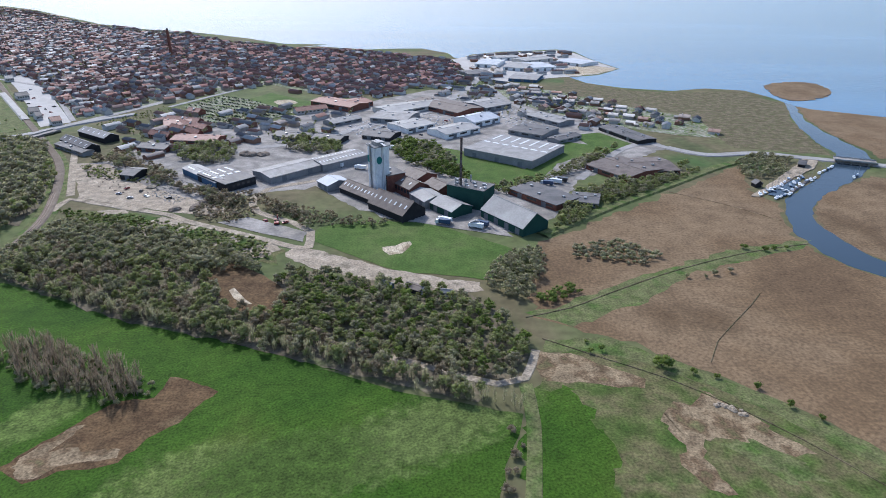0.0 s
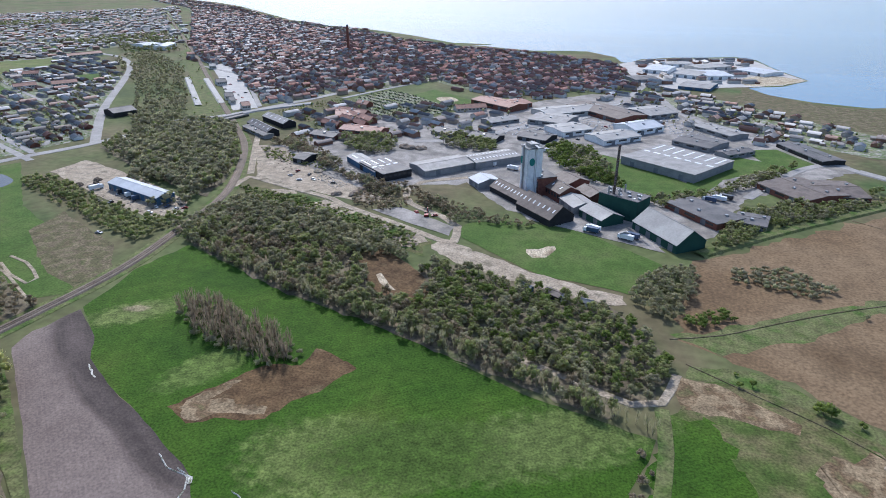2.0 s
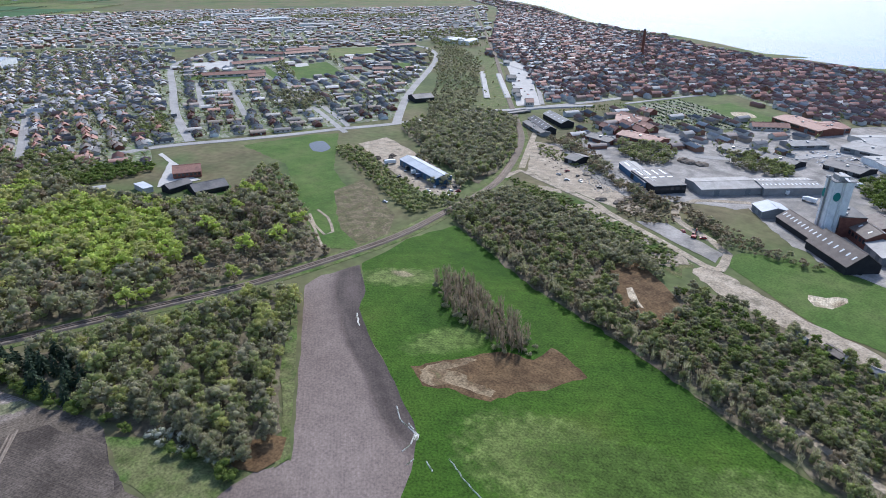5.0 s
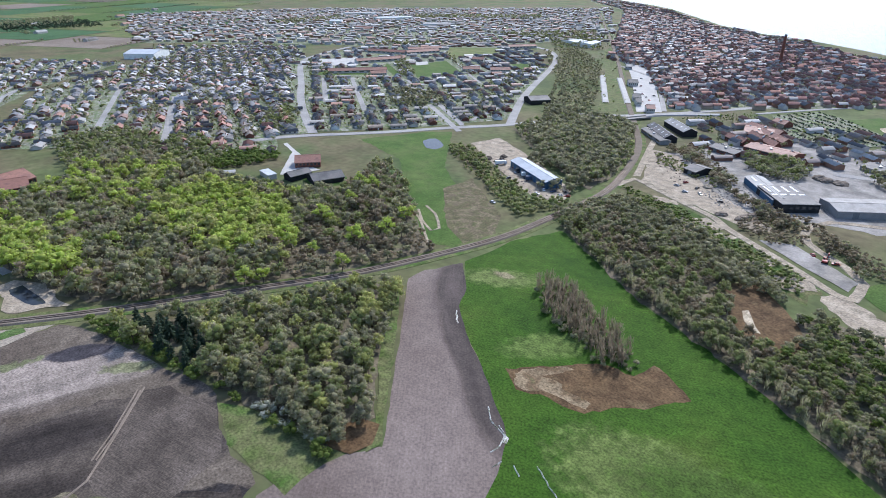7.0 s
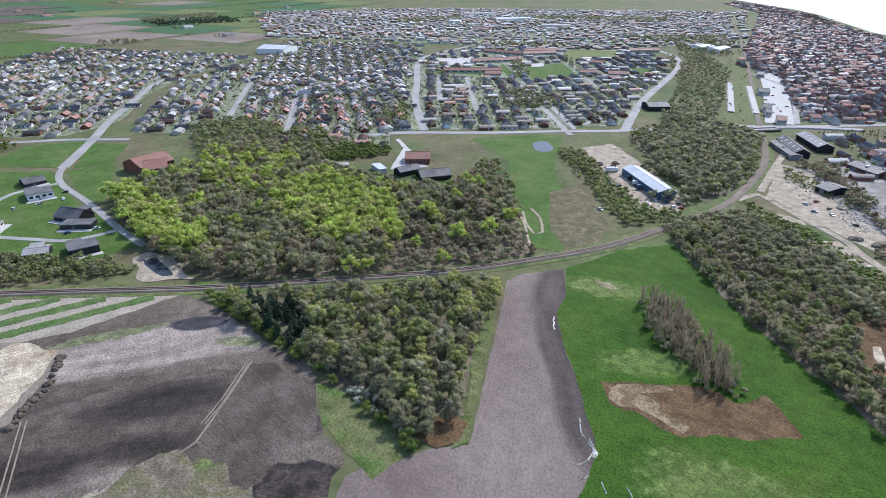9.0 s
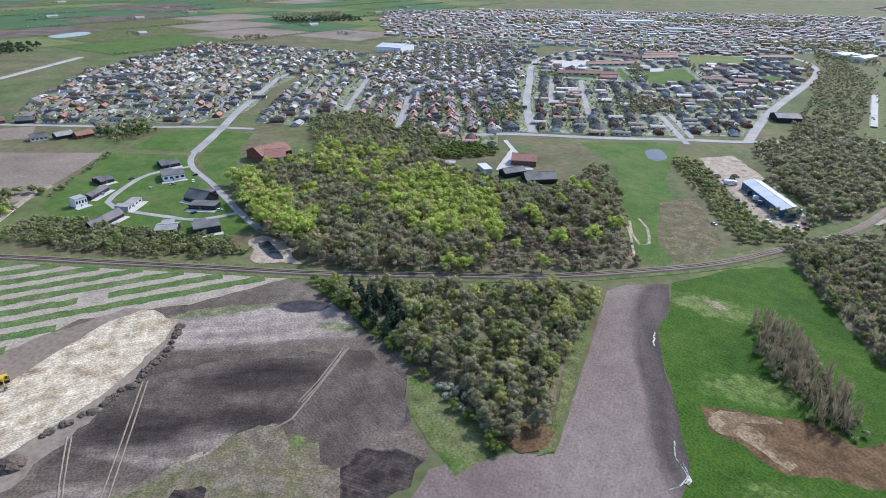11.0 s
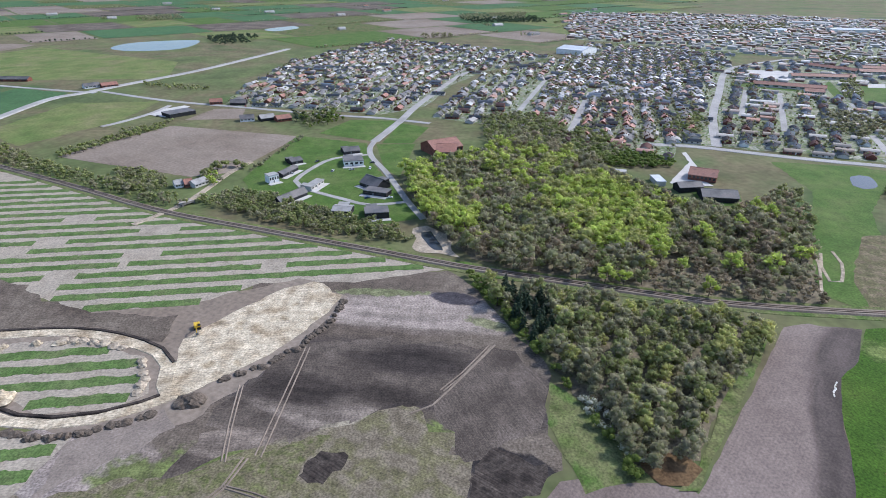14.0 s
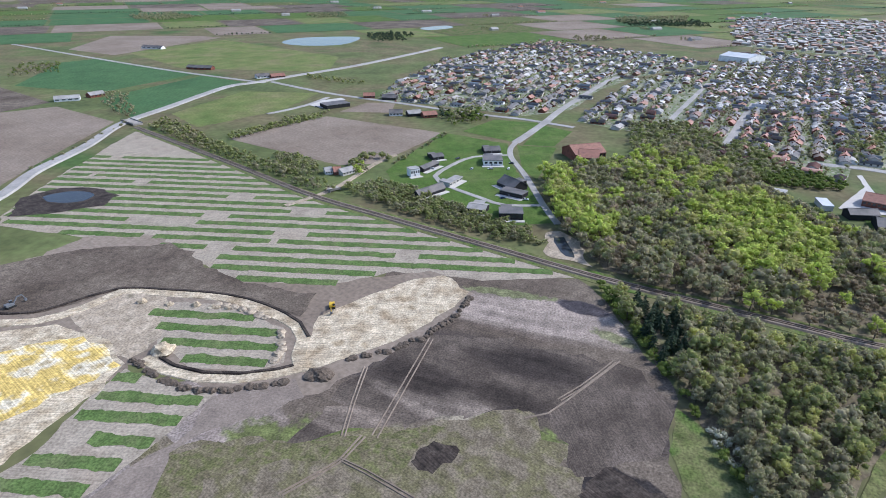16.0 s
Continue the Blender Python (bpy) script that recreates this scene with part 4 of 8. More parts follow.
part("head_house", bm, M["light_roof"], tower)
for x0, x1, y0, y1 in ((-.2, L + .2, -.2, 0), (-.2, L + .2, D, D + .2), (-.2, 0, 0, D), (L, L + .2, 0, D)):
    bm = bmesh.new()
    for z in (1.0, 1.5):
        box(bm, x0, y0, TH + z, x1, y1, TH + z + .12)
    part("railing", bm, M["steel"], tower)
bm = bmesh.new()
prism(bm, [(L * .2, TH + 3), (L * 1.35, TH + 1.2), (L * 1.35, TH + 1.8), (L * .2, TH + 3.8)], D * .45, D * .6)
part("conveyor", bm, M["steel"], tower)
for px, py, ax in ((2.7, -.1, 0), (L + .1, D * .28, 1)):
    bm = bmesh.new()
    bmesh.ops.create_circle(bm, cap_ends=True, segments=20, radius=2.1)
    r = bmesh.ops.extrude_face_region(bm, geom=list(bm.faces))
    bmesh.ops.translate(bm, verts=[v for v in r["geom"] if isinstance(v, bmesh.types.BMVert)], vec=(0, 0, .12))
    bmesh.ops.scale(bm, verts=bm.verts, vec=(1, 1.35, 1))
    bmesh.ops.transform(bm, verts=bm.verts, matrix=pose(px, py, TH - 9, 90, 0, 90 * ax))
    part("emblem", bm, M["emblem"], tower, "round green painted emblem")
bm = bmesh.new()
tube(bm, L * .5, -.7, 0, TH + 2.5, .55, n=10)
part("elevator_pipe", bm, M["steel"], tower)

sx, sy = (12, 396.6)
stack = tagged(new("chimney_stack"), "tall dark rusty steel chimney with thin collar bands", "chimney")
stack.location = (sx, sy, 0)
bm = bmesh.new()
tube(bm, 0, 0, 0, 47, .95, .75, 14)
part("shaft", bm, M["rust"], stack)
for z in (18, 27, 36, 46.2):
    bm = bmesh.new()
    tube(bm, 0, 0, z, z + .5, 1.1, n=14)
    part("collar", bm, M["rust"], stack)
bm = bmesh.new()
for z in range(15, 46):
    box(bm, -.25, -1.0, z, .25, -.92, z + .07)
for x in (-.3, .25):
    box(bm, x, -1.02, 14, x + .05, -.92, 46)
part("ladder", bm, M["steel"], stack)
for q in ([(8.6, 396.3)], [(15.4, 393.4)], [(19.1, 403)]):
    t = tagged(new("flue"), "slim steel flue beside the boiler house", "flue")
    t.location = (*q[0], 0)
    bm = bmesh.new()
    tube(bm, 0, 0, 0, 19, .5, n=10)
    part("pipe", bm, M["steel"], t)
    bm = bmesh.new()
    tube(bm, 0, 0, 19, 19.5, .7, .35, 10)
    part("cap", bm, M["steel"], t)

# other large halls
hall("warehouse", [(17.8, 516), (71.4, 478), (96, 540)], 6.5, 6.7, M["grey_wall"], M["grey_roof"], "huge grey warehouse with white roof-light strips", "warehouse", strips=7, doors=3)
hall("long_shed", [(-128, 437), (-95.5, 471), (-109.5, 493)], 5, 6.5, M["grey_wall"], M["grey_roof"], "long grey shed with a weathered roof", "shed", doors=2)
hall("long_shed", [(-94.5, 468), (-62.5, 498), (-73.5, 519)], 5.5, 7, M["grey_wall"], M["grey_roof"], "long shed with rows of skylights", "shed", skylights=14)
hall("dark_hall", [(-155.4, 418), (-139, 437), (-162.7, 468)], 6, 6.2, M["black_wall"], M["dark_roof"], "dark hall with white roof-light strips", "hall", strips=4, windows=6)
hall("dark_hall", [(-202.2, 460), (-164.8, 425), (-164.6, 443)], 5, 6.5, M["blue_wall"], M["light_roof"], "narrow hall with pale metal roof bands", "hall", strips=3)
hall("storage_shed", [(-340.5, 348.6), (-285.2, 329.3), (-283.2, 343.2)], 5.5, 7.5, M["blue_wall"], M["metal_roof"], "long blue storage shed with a white metal roof", "shed", doors=7)
hall("shed", [(-244.4, 446), (-232.4, 443), (-236.7, 464)], 4, 6, M["black_wall"], M["dark_roof"], "dark shed on a sandy yard", "shed", doors=1)
hall("station_hall", [(-344.8, 544), (-305.2, 513), (-308.6, 531)], 5, 8, M["black_wall"], M["dark_roof"], "dark hall with a long ridge roof beside the railway", "hall", skylights=5)
hall("station_hall", [(-344.8, 574), (-306.7, 547), (-310.8, 567)], 5, 8, M["black_wall"], M["grey_roof"], "grey roofed hall beside the railway", "hall", skylights=5)
hall("brick_school", [(-512, 16.4), (-525, 41.8), (-552, 39.7)], 6, 11, M["brick"], M["tile_roof"], "red tiled brick manor among trees", "house", windows=9)
hall("brick_school", [(-509, 18.7), (-508, 35.1), (-531, 37.9)], 5, 9, M["brick"], M["tile_roof"], "red tiled wing of the brick manor", "house", windows=6)
hall("farm_hall", [(-415, 191.1), (-417, 209.4), (-427, 208.6)], 4, 6.5, M["black_wall"], M["dark_roof"], "black low hall with a dark roof", "hall", windows=5)
hall("farm_hall", [(-396.1, 199.8), (-391.2, 223.4), (-409, 225.1)], 4, 7, M["black_wall"], M["dark_roof"], "black low hall with a dark roof", "hall", windows=6)
hall("farm_hall", [(-445, 209.5), (-435, 227), (-452, 234)], 4.5, 8, M["brick"], M["tile_roof"], "long red-roofed brick farmhouse by a lane", "house", windows=7)
hall("shed", [(-446, 180.1), (-430, 179.6), (-430, 186.5)], 3.5, 4, M["pale_wall"], M["metal_roof"], "low pale shed in a garden", "shed")
hall("shed", [(-456, 152.2), (-452, 163.2), (-459, 165.6)], 3.5, 4, M["pale_wall"], M["light_roof"], "low pale shed in a garden", "shed")
hall("white_hall", [(-1180, 264), (-1146, 303.6), (-1232, 321.4)], 9, 13, M["white"], M["metal_roof"], "large white sports hall with pitched roof", "hall")
for q, w, lab in (([(-840, 463), (-799, 541), (-832, 562)], "tile_roof", "long low red-roofed school wing"), ([(-903, 553), (-887, 636), (-915, 657)], "tile_roof", "long low red-roofed school wing"),
                  ([(-1009, 641), (-945, 679), (-1011, 728)], "tile_roof", "long low red-roofed school wing"), ([(-942, 683), (-929, 748), (-958, 765)], "tile_roof", "long low red-roofed school wing"),
                  ([(-734, 637), (-719, 658), (-745, 682)], "tile_roof", "low red-roofed school pavilion on grass"), ([(-703, 666), (-685, 690), (-711, 713)], "tile_roof", "low red-roofed school pavilion on grass"),
                  ([(-783, 502), (-774, 523), (-805, 543)], "tile_roof", "low red-roofed school pavilion on grass"), ([(-158.6, 668), (-128.1, 686), (-141.9, 710)], "tile_roof", "red-roofed club hall beside the sports ground")):
    hall("school_wing", q, 4, 7, M["pale_wall"], M[w], lab, "school", windows=8, deepest=13)
# mixed works of the industrial quarter
IND = (
    ([(115.4, 479), (138.5, 444), (178.9, 476)], 6, 8, "brick", "brown_roof", "wide brown-roofed depot"), ([(151.8, 461), (187, 467), (193.3, 506)], 5, 7, "brick", "brown_roof", "brown-roofed depot wing"),
    ([(46.9, 419), (75.6, 384.7), (89.2, 407)], 6, 6.2, "brick", "dark_roof", "dark flat-roofed works"), ([(87.1, 395.8), (105.1, 390.6), (111.6, 410)], 5, 6, "grey_wall", "dark_roof", "dark flat-roofed works"),
    ([(-57.2, 661), (3.5, 711), (-9.9, 744)], 7, 9, "pale_wall", "light_roof", "pale-roofed factory hall"), ([(-75.7, 636), (-37, 625), (-27.6, 679)], 7, 9, "grey_wall", "grey_roof", "grey-roofed factory hall"),
    ([(3, 568), (36.2, 597), (57.2, 653)], 7, 9, "white", "light_roof", "pale factory hall"), ([(31.4, 614), (59, 640), (59.4, 682)], 8, 11, "white", "metal_roof", "white factory hall"),
    ([(47.3, 687), (78, 713), (76.2, 764)], 7, 9, "grey_wall", "grey_roof", "grey-roofed hall"), ([(-35.1, 589), (-8.2, 613), (3.3, 666)], 7, 8, "white", "light_roof", "white-roofed hall"),
    ([(-42.3, 721), (15.4, 661), (29.7, 723)], 7, 9, "brick", "brown_roof", "old brown-roofed factory"), ([(63.2, 591), (93, 570), (106.3, 604)], 6, 7, "grey_wall", "dark_roof", "dark-roofed hall"),
    ([(155, 609), (178.9, 555), (193, 576)], 5, 6, "black_wall", "dark_roof", "black low warehouse"), ([(106.2, 554), (131.1, 575), (132.4, 595)], 5, 6, "grey_wall", "dark_roof", "black low warehouse"),
    ([(87.8, 659), (117.5, 621), (127.8, 646)], 6, 7, "grey_wall", "grey_roof", "grey low hall"), ([(-76.4, 570), (-49.1, 560), (-45.8, 586)], 5, 7, "black_wall", "dark_roof", "dark hall"),
    ([(-121.8, 558), (-94.3, 549), (-92.2, 569)], 5, 7, "black_wall", "dark_roof", "dark hall"), ([(-160.5, 568), (-137.3, 558), (-136.6, 579)], 5, 7, "grey_wall", "dark_roof", "dark hall"),
    ([(-110.2, 615), (-85, 641), (-93.3, 659)], 5, 7, "grey_wall", "grey_roof", "grey hall"), ([(-267.3, 524), (-240, 517), (-242.6, 535)], 5, 7, "brick", "dark_roof", "dark-roofed works"),
    ([(-248.1, 549), (-205.4, 544), (-217.8, 568)], 5, 7, "brick", "tile_roof", "red-roofed works"), ([(-273.4, 598), (-249.4, 608), (-262.4, 635)], 6, 8, "brick", "tile_roof", "red-roofed works"),
    ([(-343.9, 533), (-304, 505), (-302.4, 516)], 5, 6, "grey_wall", "dark_roof", "long dark shed by the railway"), ([(-101.4, 697), (-81.5, 720), (-91.9, 753)], 7, 9, "brick", "tile_roof", "red-roofed hall"),
    ([(-153, 717), (-102.5, 682), (-93.8, 713)], 8, 10, "brick", "tile_roof", "red brick block"))
for q, e, r, w, rf, lab in IND:
    hall("works_hall", q, e * .7, e * .7 + (r - e), M[w], M[rf], lab + " in a yard", "hall", deepest=42, doors=2, windows=3, vents=3)
# harbour halls
for q, e, r, w, rf in (([(49.6, 1019), (84.8, 1008), (94.6, 1073)], 8, 9, "white", "metal_roof"), ([(92.2, 990), (125.4, 974), (143.6, 1048)], 8, 10, "white", "light_roof"), ([(138.4, 975), (175.2, 988), (185.6, 1050)], 9, 10, "white", "metal_roof"),
                       ([(135, 1054), (187.5, 1091), (189.7, 1135)], 8, 9, "pale_wall", "light_roof"), ([(187.8, 1063), (222.5, 1026), (241.4, 1073)], 7, 8, "white", "metal_roof"), ([(91, 1087), (131.1, 1103), (129.4, 1132)], 8, 9, "white", "light_roof"),
                       ([(91.5, 890), (129.6, 877), (140.5, 927)], 6, 7, "blue_wall", "grey_roof"), ([(37.1, 923), (71.2, 940), (69.5, 978)], 6, 7, "grey_wall", "dark_roof")):
    hall("harbour_hall", q, e * .65, e * .65 + (r - e), M[w], M[rf], "white harbour hall on the quay", "hall", doors=3)
# ---- trees and woods ----
def crown_mat(name, cols, trans=.5):
    m = mat(name, cols, source="island", vary=.15, mid=.3, fine=1.6, bump=0, rough=.85, spec=.15)
    n, l = m.node_tree.nodes, m.node_tree.links
    b = n["Principled BSDF"]
    t = n.new("ShaderNodeBsdfTranslucent")
    mx = n.new("ShaderNodeMixShader")
    mx.inputs[0].default_value = trans
    src = b.inputs["Base Color"].links[0].from_socket
    l.new(src, t.inputs[0])
    l.new(b.outputs[0], mx.inputs[1])
    l.new(t.outputs[0], mx.inputs[2])
    l.new(mx.outputs[0], n["Material Output"].inputs[0])
    return m


M["bare"] = crown_mat("budding_twigs", [(.33, .305, .195), (.385, .36, .235), (.32, .32, .17), (.285, .265, .17), (.345, .35, .18)], .6)
M["brown"] = crown_mat("brown_twigs", [(.32, .26, .175), (.36, .30, .205), (.29, .235, .155), (.34, .305, .19)], .6)
M["olive"] = crown_mat("olive_willow_leaves", [(.265, .30, .11), (.32, .35, .135), (.235, .265, .095), (.31, .31, .15), (.27, .265, .14)], .6)
M["leafy"] = crown_mat("fresh_beech_leaves", [(.42, .50, .115), (.48, .55, .135), (.36, .44, .09), (.50, .56, .16), (.38, .42, .12)], .6)
M["leaflight"] = crown_mat("half_open_leaves", [(.42, .43, .15), (.47, .475, .18), (.36, .38, .125), (.43, .41, .19)], .6)
M["conifer"] = crown_mat("dark_conifer_needles", [(.035, .055, .03), (.05, .07, .035), (.04, .06, .038)], .2)
M["hedge"] = crown_mat("green_hedge_leaves", [(.15, .20, .045), (.20, .25, .06), (.13, .175, .045)], .55)
M["twig"] = crown_mat("dark_bare_twigs", [(.235, .185, .13), (.28, .225, .165), (.20, .155, .11), (.25, .225, .15)], .55)
M["blossom"] = crown_mat("white_blossom", [(.60, .60, .52), (.45, .46, .34), (.18, .19, .09), (.55, .54, .46)])


class Shape:
    """Points and triangles of one tree, gathered in lists."""

    def __init__(self, seed):
        self.v, self.f, self.m, self.r = [], [], [], random.Random(seed)

    def cone(self, p, q, r0, r1, n, mi=0):
        p, q = np.array(p, float), np.array(q, float)
        d = q - p
        d /= np.linalg.norm(d) + 1e-9
        s = np.cross(d, (1, .3, .2))
        s /= np.linalg.norm(s)
        t = np.cross(d, s)
        k = len(self.v)
        for i in range(n):
            a = i * math.tau / n
            self.v += [p + (s * math.cos(a) + t * math.sin(a)) * r0, q + (s * math.cos(a) + t * math.sin(a)) * r1]
        for i in range(n):
            j = (i + 1) % n
            self.f += [(k + 2 * i, k + 2 * j, k + 2 * j + 1), (k + 2 * i, k + 2 * j + 1, k + 2 * i + 1)]
            self.m += [mi, mi]

    def leaf(self, c, d, size, width, mi=1, near=None):
        """A small clump of leaves or twigs; near is the way it faces."""
        r = self.r
        d = np.array(d, float) / (np.linalg.norm(d) + 1e-9)
        n = np.array((r.uniform(-1, 1), r.uniform(-1, 1), r.uniform(-1, 1)))
        s = np.cross(d, n if near is None else near + n * .55)
        s /= np.linalg.norm(s) + 1e-9
        c = np.array(c, float)
        k = len(self.v)
        self.v += [c - d * size * .5 - s * width * .5, c - d * size * .3 + s * width * .6, c + d * size * .6]
        self.f.append((k, k + 1, k + 2))
        self.m.append(mi)

    def lobe(self, c, rad, mi=1):
        """A dense, uneven knot of twigs and leaves inside a crown."""
        k, g = len(self.v), (1 + 5 ** .5) / 2
        base = [(-1, g, 0), (1, g, 0), (-1, -g, 0), (1, -g, 0), (0, -1, g), (0, 1, g), (0, -1, -g), (0, 1, -g), (g, 0, -1), (g, 0, 1), (-g, 0, -1), (-g, 0, 1)]
        for p in base:
            q = np.array(p) / 1.902 * rad * self.r.uniform(.65, 1.2)
            self.v.append(np.array(c) + q * (1, 1, .8))
        for f in ((0, 11, 5), (0, 5, 1), (0, 1, 7), (0, 7, 10), (0, 10, 11), (1, 5, 9), (5, 11, 4), (11, 10, 2), (10, 7, 6), (7, 1, 8), (3, 9, 4), (3, 4, 2), (3, 2, 6), (3, 6, 8), (3, 8, 9), (4, 9, 5), (2, 4, 11), (6, 2, 10), (8, 6, 7), (9, 8, 1)):
            self.f.append(tuple(k + i for i in f))
            self.m.append(mi)

    def arrays(self):
        return np.array(self.v), np.array(self.f), np.array(self.m)


def tree_shape(kind, seed, fine=1.0):
    """A tree one metre high: tapered trunk, limbs, and a crown of many small clumps."""
    t = Shape(seed)
    r = t.r
    u = lambda a, b: r.uniform(a, b)
    if kind == "conifer":
        t.cone((0, 0, 0), (0, 0, .95), .018, .004, 4)
        for i in range(int(9 * fine) + 3):
            z = .1 + .85 * i / (9 * fine + 3)
            w = .2 * (1 - z) + .015
            for j in range(int(9 * (1.1 - z)) + 4):
                a = u(0, math.tau)
                t.leaf((w * .7 * math.cos(a), w * .7 * math.sin(a), z + u(-.03, .03)), (math.cos(a), math.sin(a), -.45), w * 1.3, .075)
        return t.arrays()

    def puff(c, rad, n, size, squash=.85):
        """A knot of twigs with small leaf clumps lying over it."""
        t.lobe(c, rad * .8)
        for j in range(n):
            d = np.array([r.gauss(0, 1), r.gauss(0, 1), r.gauss(.35, .9)])
            d /= np.linalg.norm(d) + 1e-9
            t.leaf(np.array(c) + d * rad * u(.78, 1.12) * (1, 1, squash), (u(-1, 1), u(-1, 1), u(-.7, .9)), u(.8, 1.5) * size, u(.7, 1.1) * size, near=d)

    if kind == "shrub":
        for i in range(3):
            a = u(0, math.tau)
            t.cone((0, 0, 0), (.25 * math.cos(a), .25 * math.sin(a), .5), .02, .006, 3)
        n = max(1, round(4 * fine))
        for i in range(n):
            a = i * 2.4 + u(-.5, .5)
            k = .26 if n > 1 else 0
            puff((k * math.cos(a), k * math.sin(a), u(.38, .66)), u(.26, .36) * (1.25 if n < 3 else 1), int(5 + 17 * min(fine, 1.2)), .105 if fine > .5 else .17)
        return t.arrays()
    bend = np.array([u(-.04, .04), u(-.04, .04), 0])
    top = np.array([bend[0] * 2, bend[1] * 2, .8])
    if kind == "slim":
        # a bare pole with upright twigs
        t.cone((0, 0, -.02), bend + (0, 0, .45), .014, .009, 4)
        t.cone(bend + (0, 0, .45), bend * 2 + (0, 0, .97), .009, .002, 3)
        for i in range(int(46 * fine)):
            z, a = u(.14, .84), u(0, math.tau)
            w = u(.01, .15) * min(1, .35 + z)
            b = bend * min(2, z / .4) + (w * math.cos(a), w * math.sin(a), z)
            t.leaf(b, (.16 * math.cos(a), .16 * math.sin(a), 1), u(.14, .3), u(.012, .026))
        return t.arrays()
    leafy = kind == "leafy"
    t.cone((0, 0, -.02), bend + (0, 0, .35), .02, .014, 4)
    if fine >= .5:
        t.cone(bend + (0, 0, .35), top, .014, .004, 3)
    n = max(2, round((9 if leafy else 8) * fine))
    few = 1 if n > 5 else 1.2 if n > 3 else 1.4
    for i in range(n):
        a, v = i * 2.4 + u(-.35, .35), ((i + .5) / n) ** .8
        k = (.24 if leafy else .22) * math.sqrt(max(0, 1 - (1 - v) ** 2)) * (.7 if n < 4 else 1)
        c = np.array([k * math.cos(a), k * math.sin(a), .80 - v * (.40 if leafy else .46) + u(-.04, .04)]) + bend
        if fine >= 1:
            t.cone(bend + (0, 0, .3), c, .009, .002, 3)
        puff(c, u(.125, .185) * few, int(6 + 20 * min(fine, 1.3)), .062 if fine >= .9 else .082 if fine > .45 else .12)
    return t.arrays()


def add_mesh(name, V, F, MI, mats):
    me = bpy.data.meshes.new(name)
    me.vertices.add(len(V))
    me.vertices.foreach_set("co", V.astype(np.float32).ravel())
    me.loops.add(F.size)
    me.loops.foreach_set("vertex_index", F.astype(np.int32).ravel())
    me.polygons.add(len(F))
    me.polygons.foreach_set("loop_start", np.arange(0, F.size, F.shape[1], dtype=np.int32))
    me.polygons.foreach_set("material_index", MI.astype(np.int32))
    for mt in mats:
        me.materials.append(mt)
    me.update(calc_edges=True)
    return me


PROTO = {}


def shape_of(kind, i, fine=1.0):
    key = (kind, i, fine)
    if key not in PROTO:
        PROTO[key] = tree_shape(kind, 17 * i + len(kind), fine)
    return PROTO[key]


def woods(name, places, kind, hmin, hmax, foliage, label, seed, spread=(.85, 1.2), category="woodland", fine=1.0):
    """All the trees of one wood, as one piece of countless things."""
    rng = np.random.default_rng(seed)
    vs, fs, ms, k = [], [], [], 0
    for bx, by, reach in BUILT:
        places = np.asarray(places)[np.hypot(np.asarray(places)[:, 0] - bx, np.asarray(places)[:, 1] - by) > reach * .85 + 1] if len(places) else places
    if len(places):                  # small and far: fewer clumps
        far = np.linalg.norm(np.mean(places, axis=0))
        fine = min(fine, 1.0 if far < 330 else .62 if far < 560 else .3 if far < 1000 else .16)
    for x, y in places:
        V, F, mi = shape_of(kind, int(rng.integers(0, 6)), fine)
        h, a, w = rng.uniform(hmin, hmax), rng.uniform(0, math.tau), rng.uniform(*spread)
        if isinstance(foliage, list):
            mi = np.where(mi > 0, int(rng.integers(1, len(foliage) + 1)), 0)
        c, s = math.cos(a) * h * w, math.sin(a) * h * w
        W = np.stack([V[:, 0] * c - V[:, 1] * s + x, V[:, 0] * s + V[:, 1] * c + y, V[:, 2] * h], 1)
        vs.append(W)
        fs.append(F + k)
        ms.append(mi)
        k += len(V)
    if not vs:
        return None
    me = add_mesh(name, np.concatenate(vs), np.concatenate(fs), np.concatenate(ms), [M["bark"]] + (foliage if isinstance(foliage, list) else [foliage]))
    return tagged(new(name, me), label, category, kind="stuff")


def lone_trees(name, places, kind, hmin, hmax, foliage, label, seed, group, spread=(.85, 1.2), category="tree"):
    """Trees that stand as things of their own: trunk and crown."""
    rng = np.random.default_rng(seed)
    protos = []
    for i in range(4):
        V, F, mi = shape_of(kind, i + 20, 1.5)
        root = tagged(new(name), label, category, group)
        for nm, q, mt in (("trunk", 0, M["bark"]), ("crown", 1, foliage)):
            sel = F[mi == q]
            used, inv = np.unique(sel, return_inverse=True)
            me = add_mesh(nm, V[used], inv.reshape(-1, 3), np.zeros(len(sel)), [mt])
            new(nm, me).parent = root
        protos.append(root)
    for i, (x, y) in enumerate(places):
        h, w = rng.uniform(hmin, hmax), rng.uniform(*spread)
        m = Matrix.Translation((x, y, 0)) @ Matrix.Rotation(rng.uniform(0, math.tau), 4, "Z")
        ob = protos[i] if i < 4 else copy_thing(protos[i % 4], m)
        ob.matrix_basis = m
        ob.scale = (h * w, h * w, h)


def wood_floor(pts, label="leaf-strewn wood floor under trees"):
    sheet("wood_floor", pts, .045, M["floor"], label, "ground", ragged=4, lip=False)


M["floor"] = mat("wood_floor_litter", [(.11, .095, .06), (.15, .125, .085), (.11, .12, .055)], 12, 1.5, vary=.4, mid=.3)

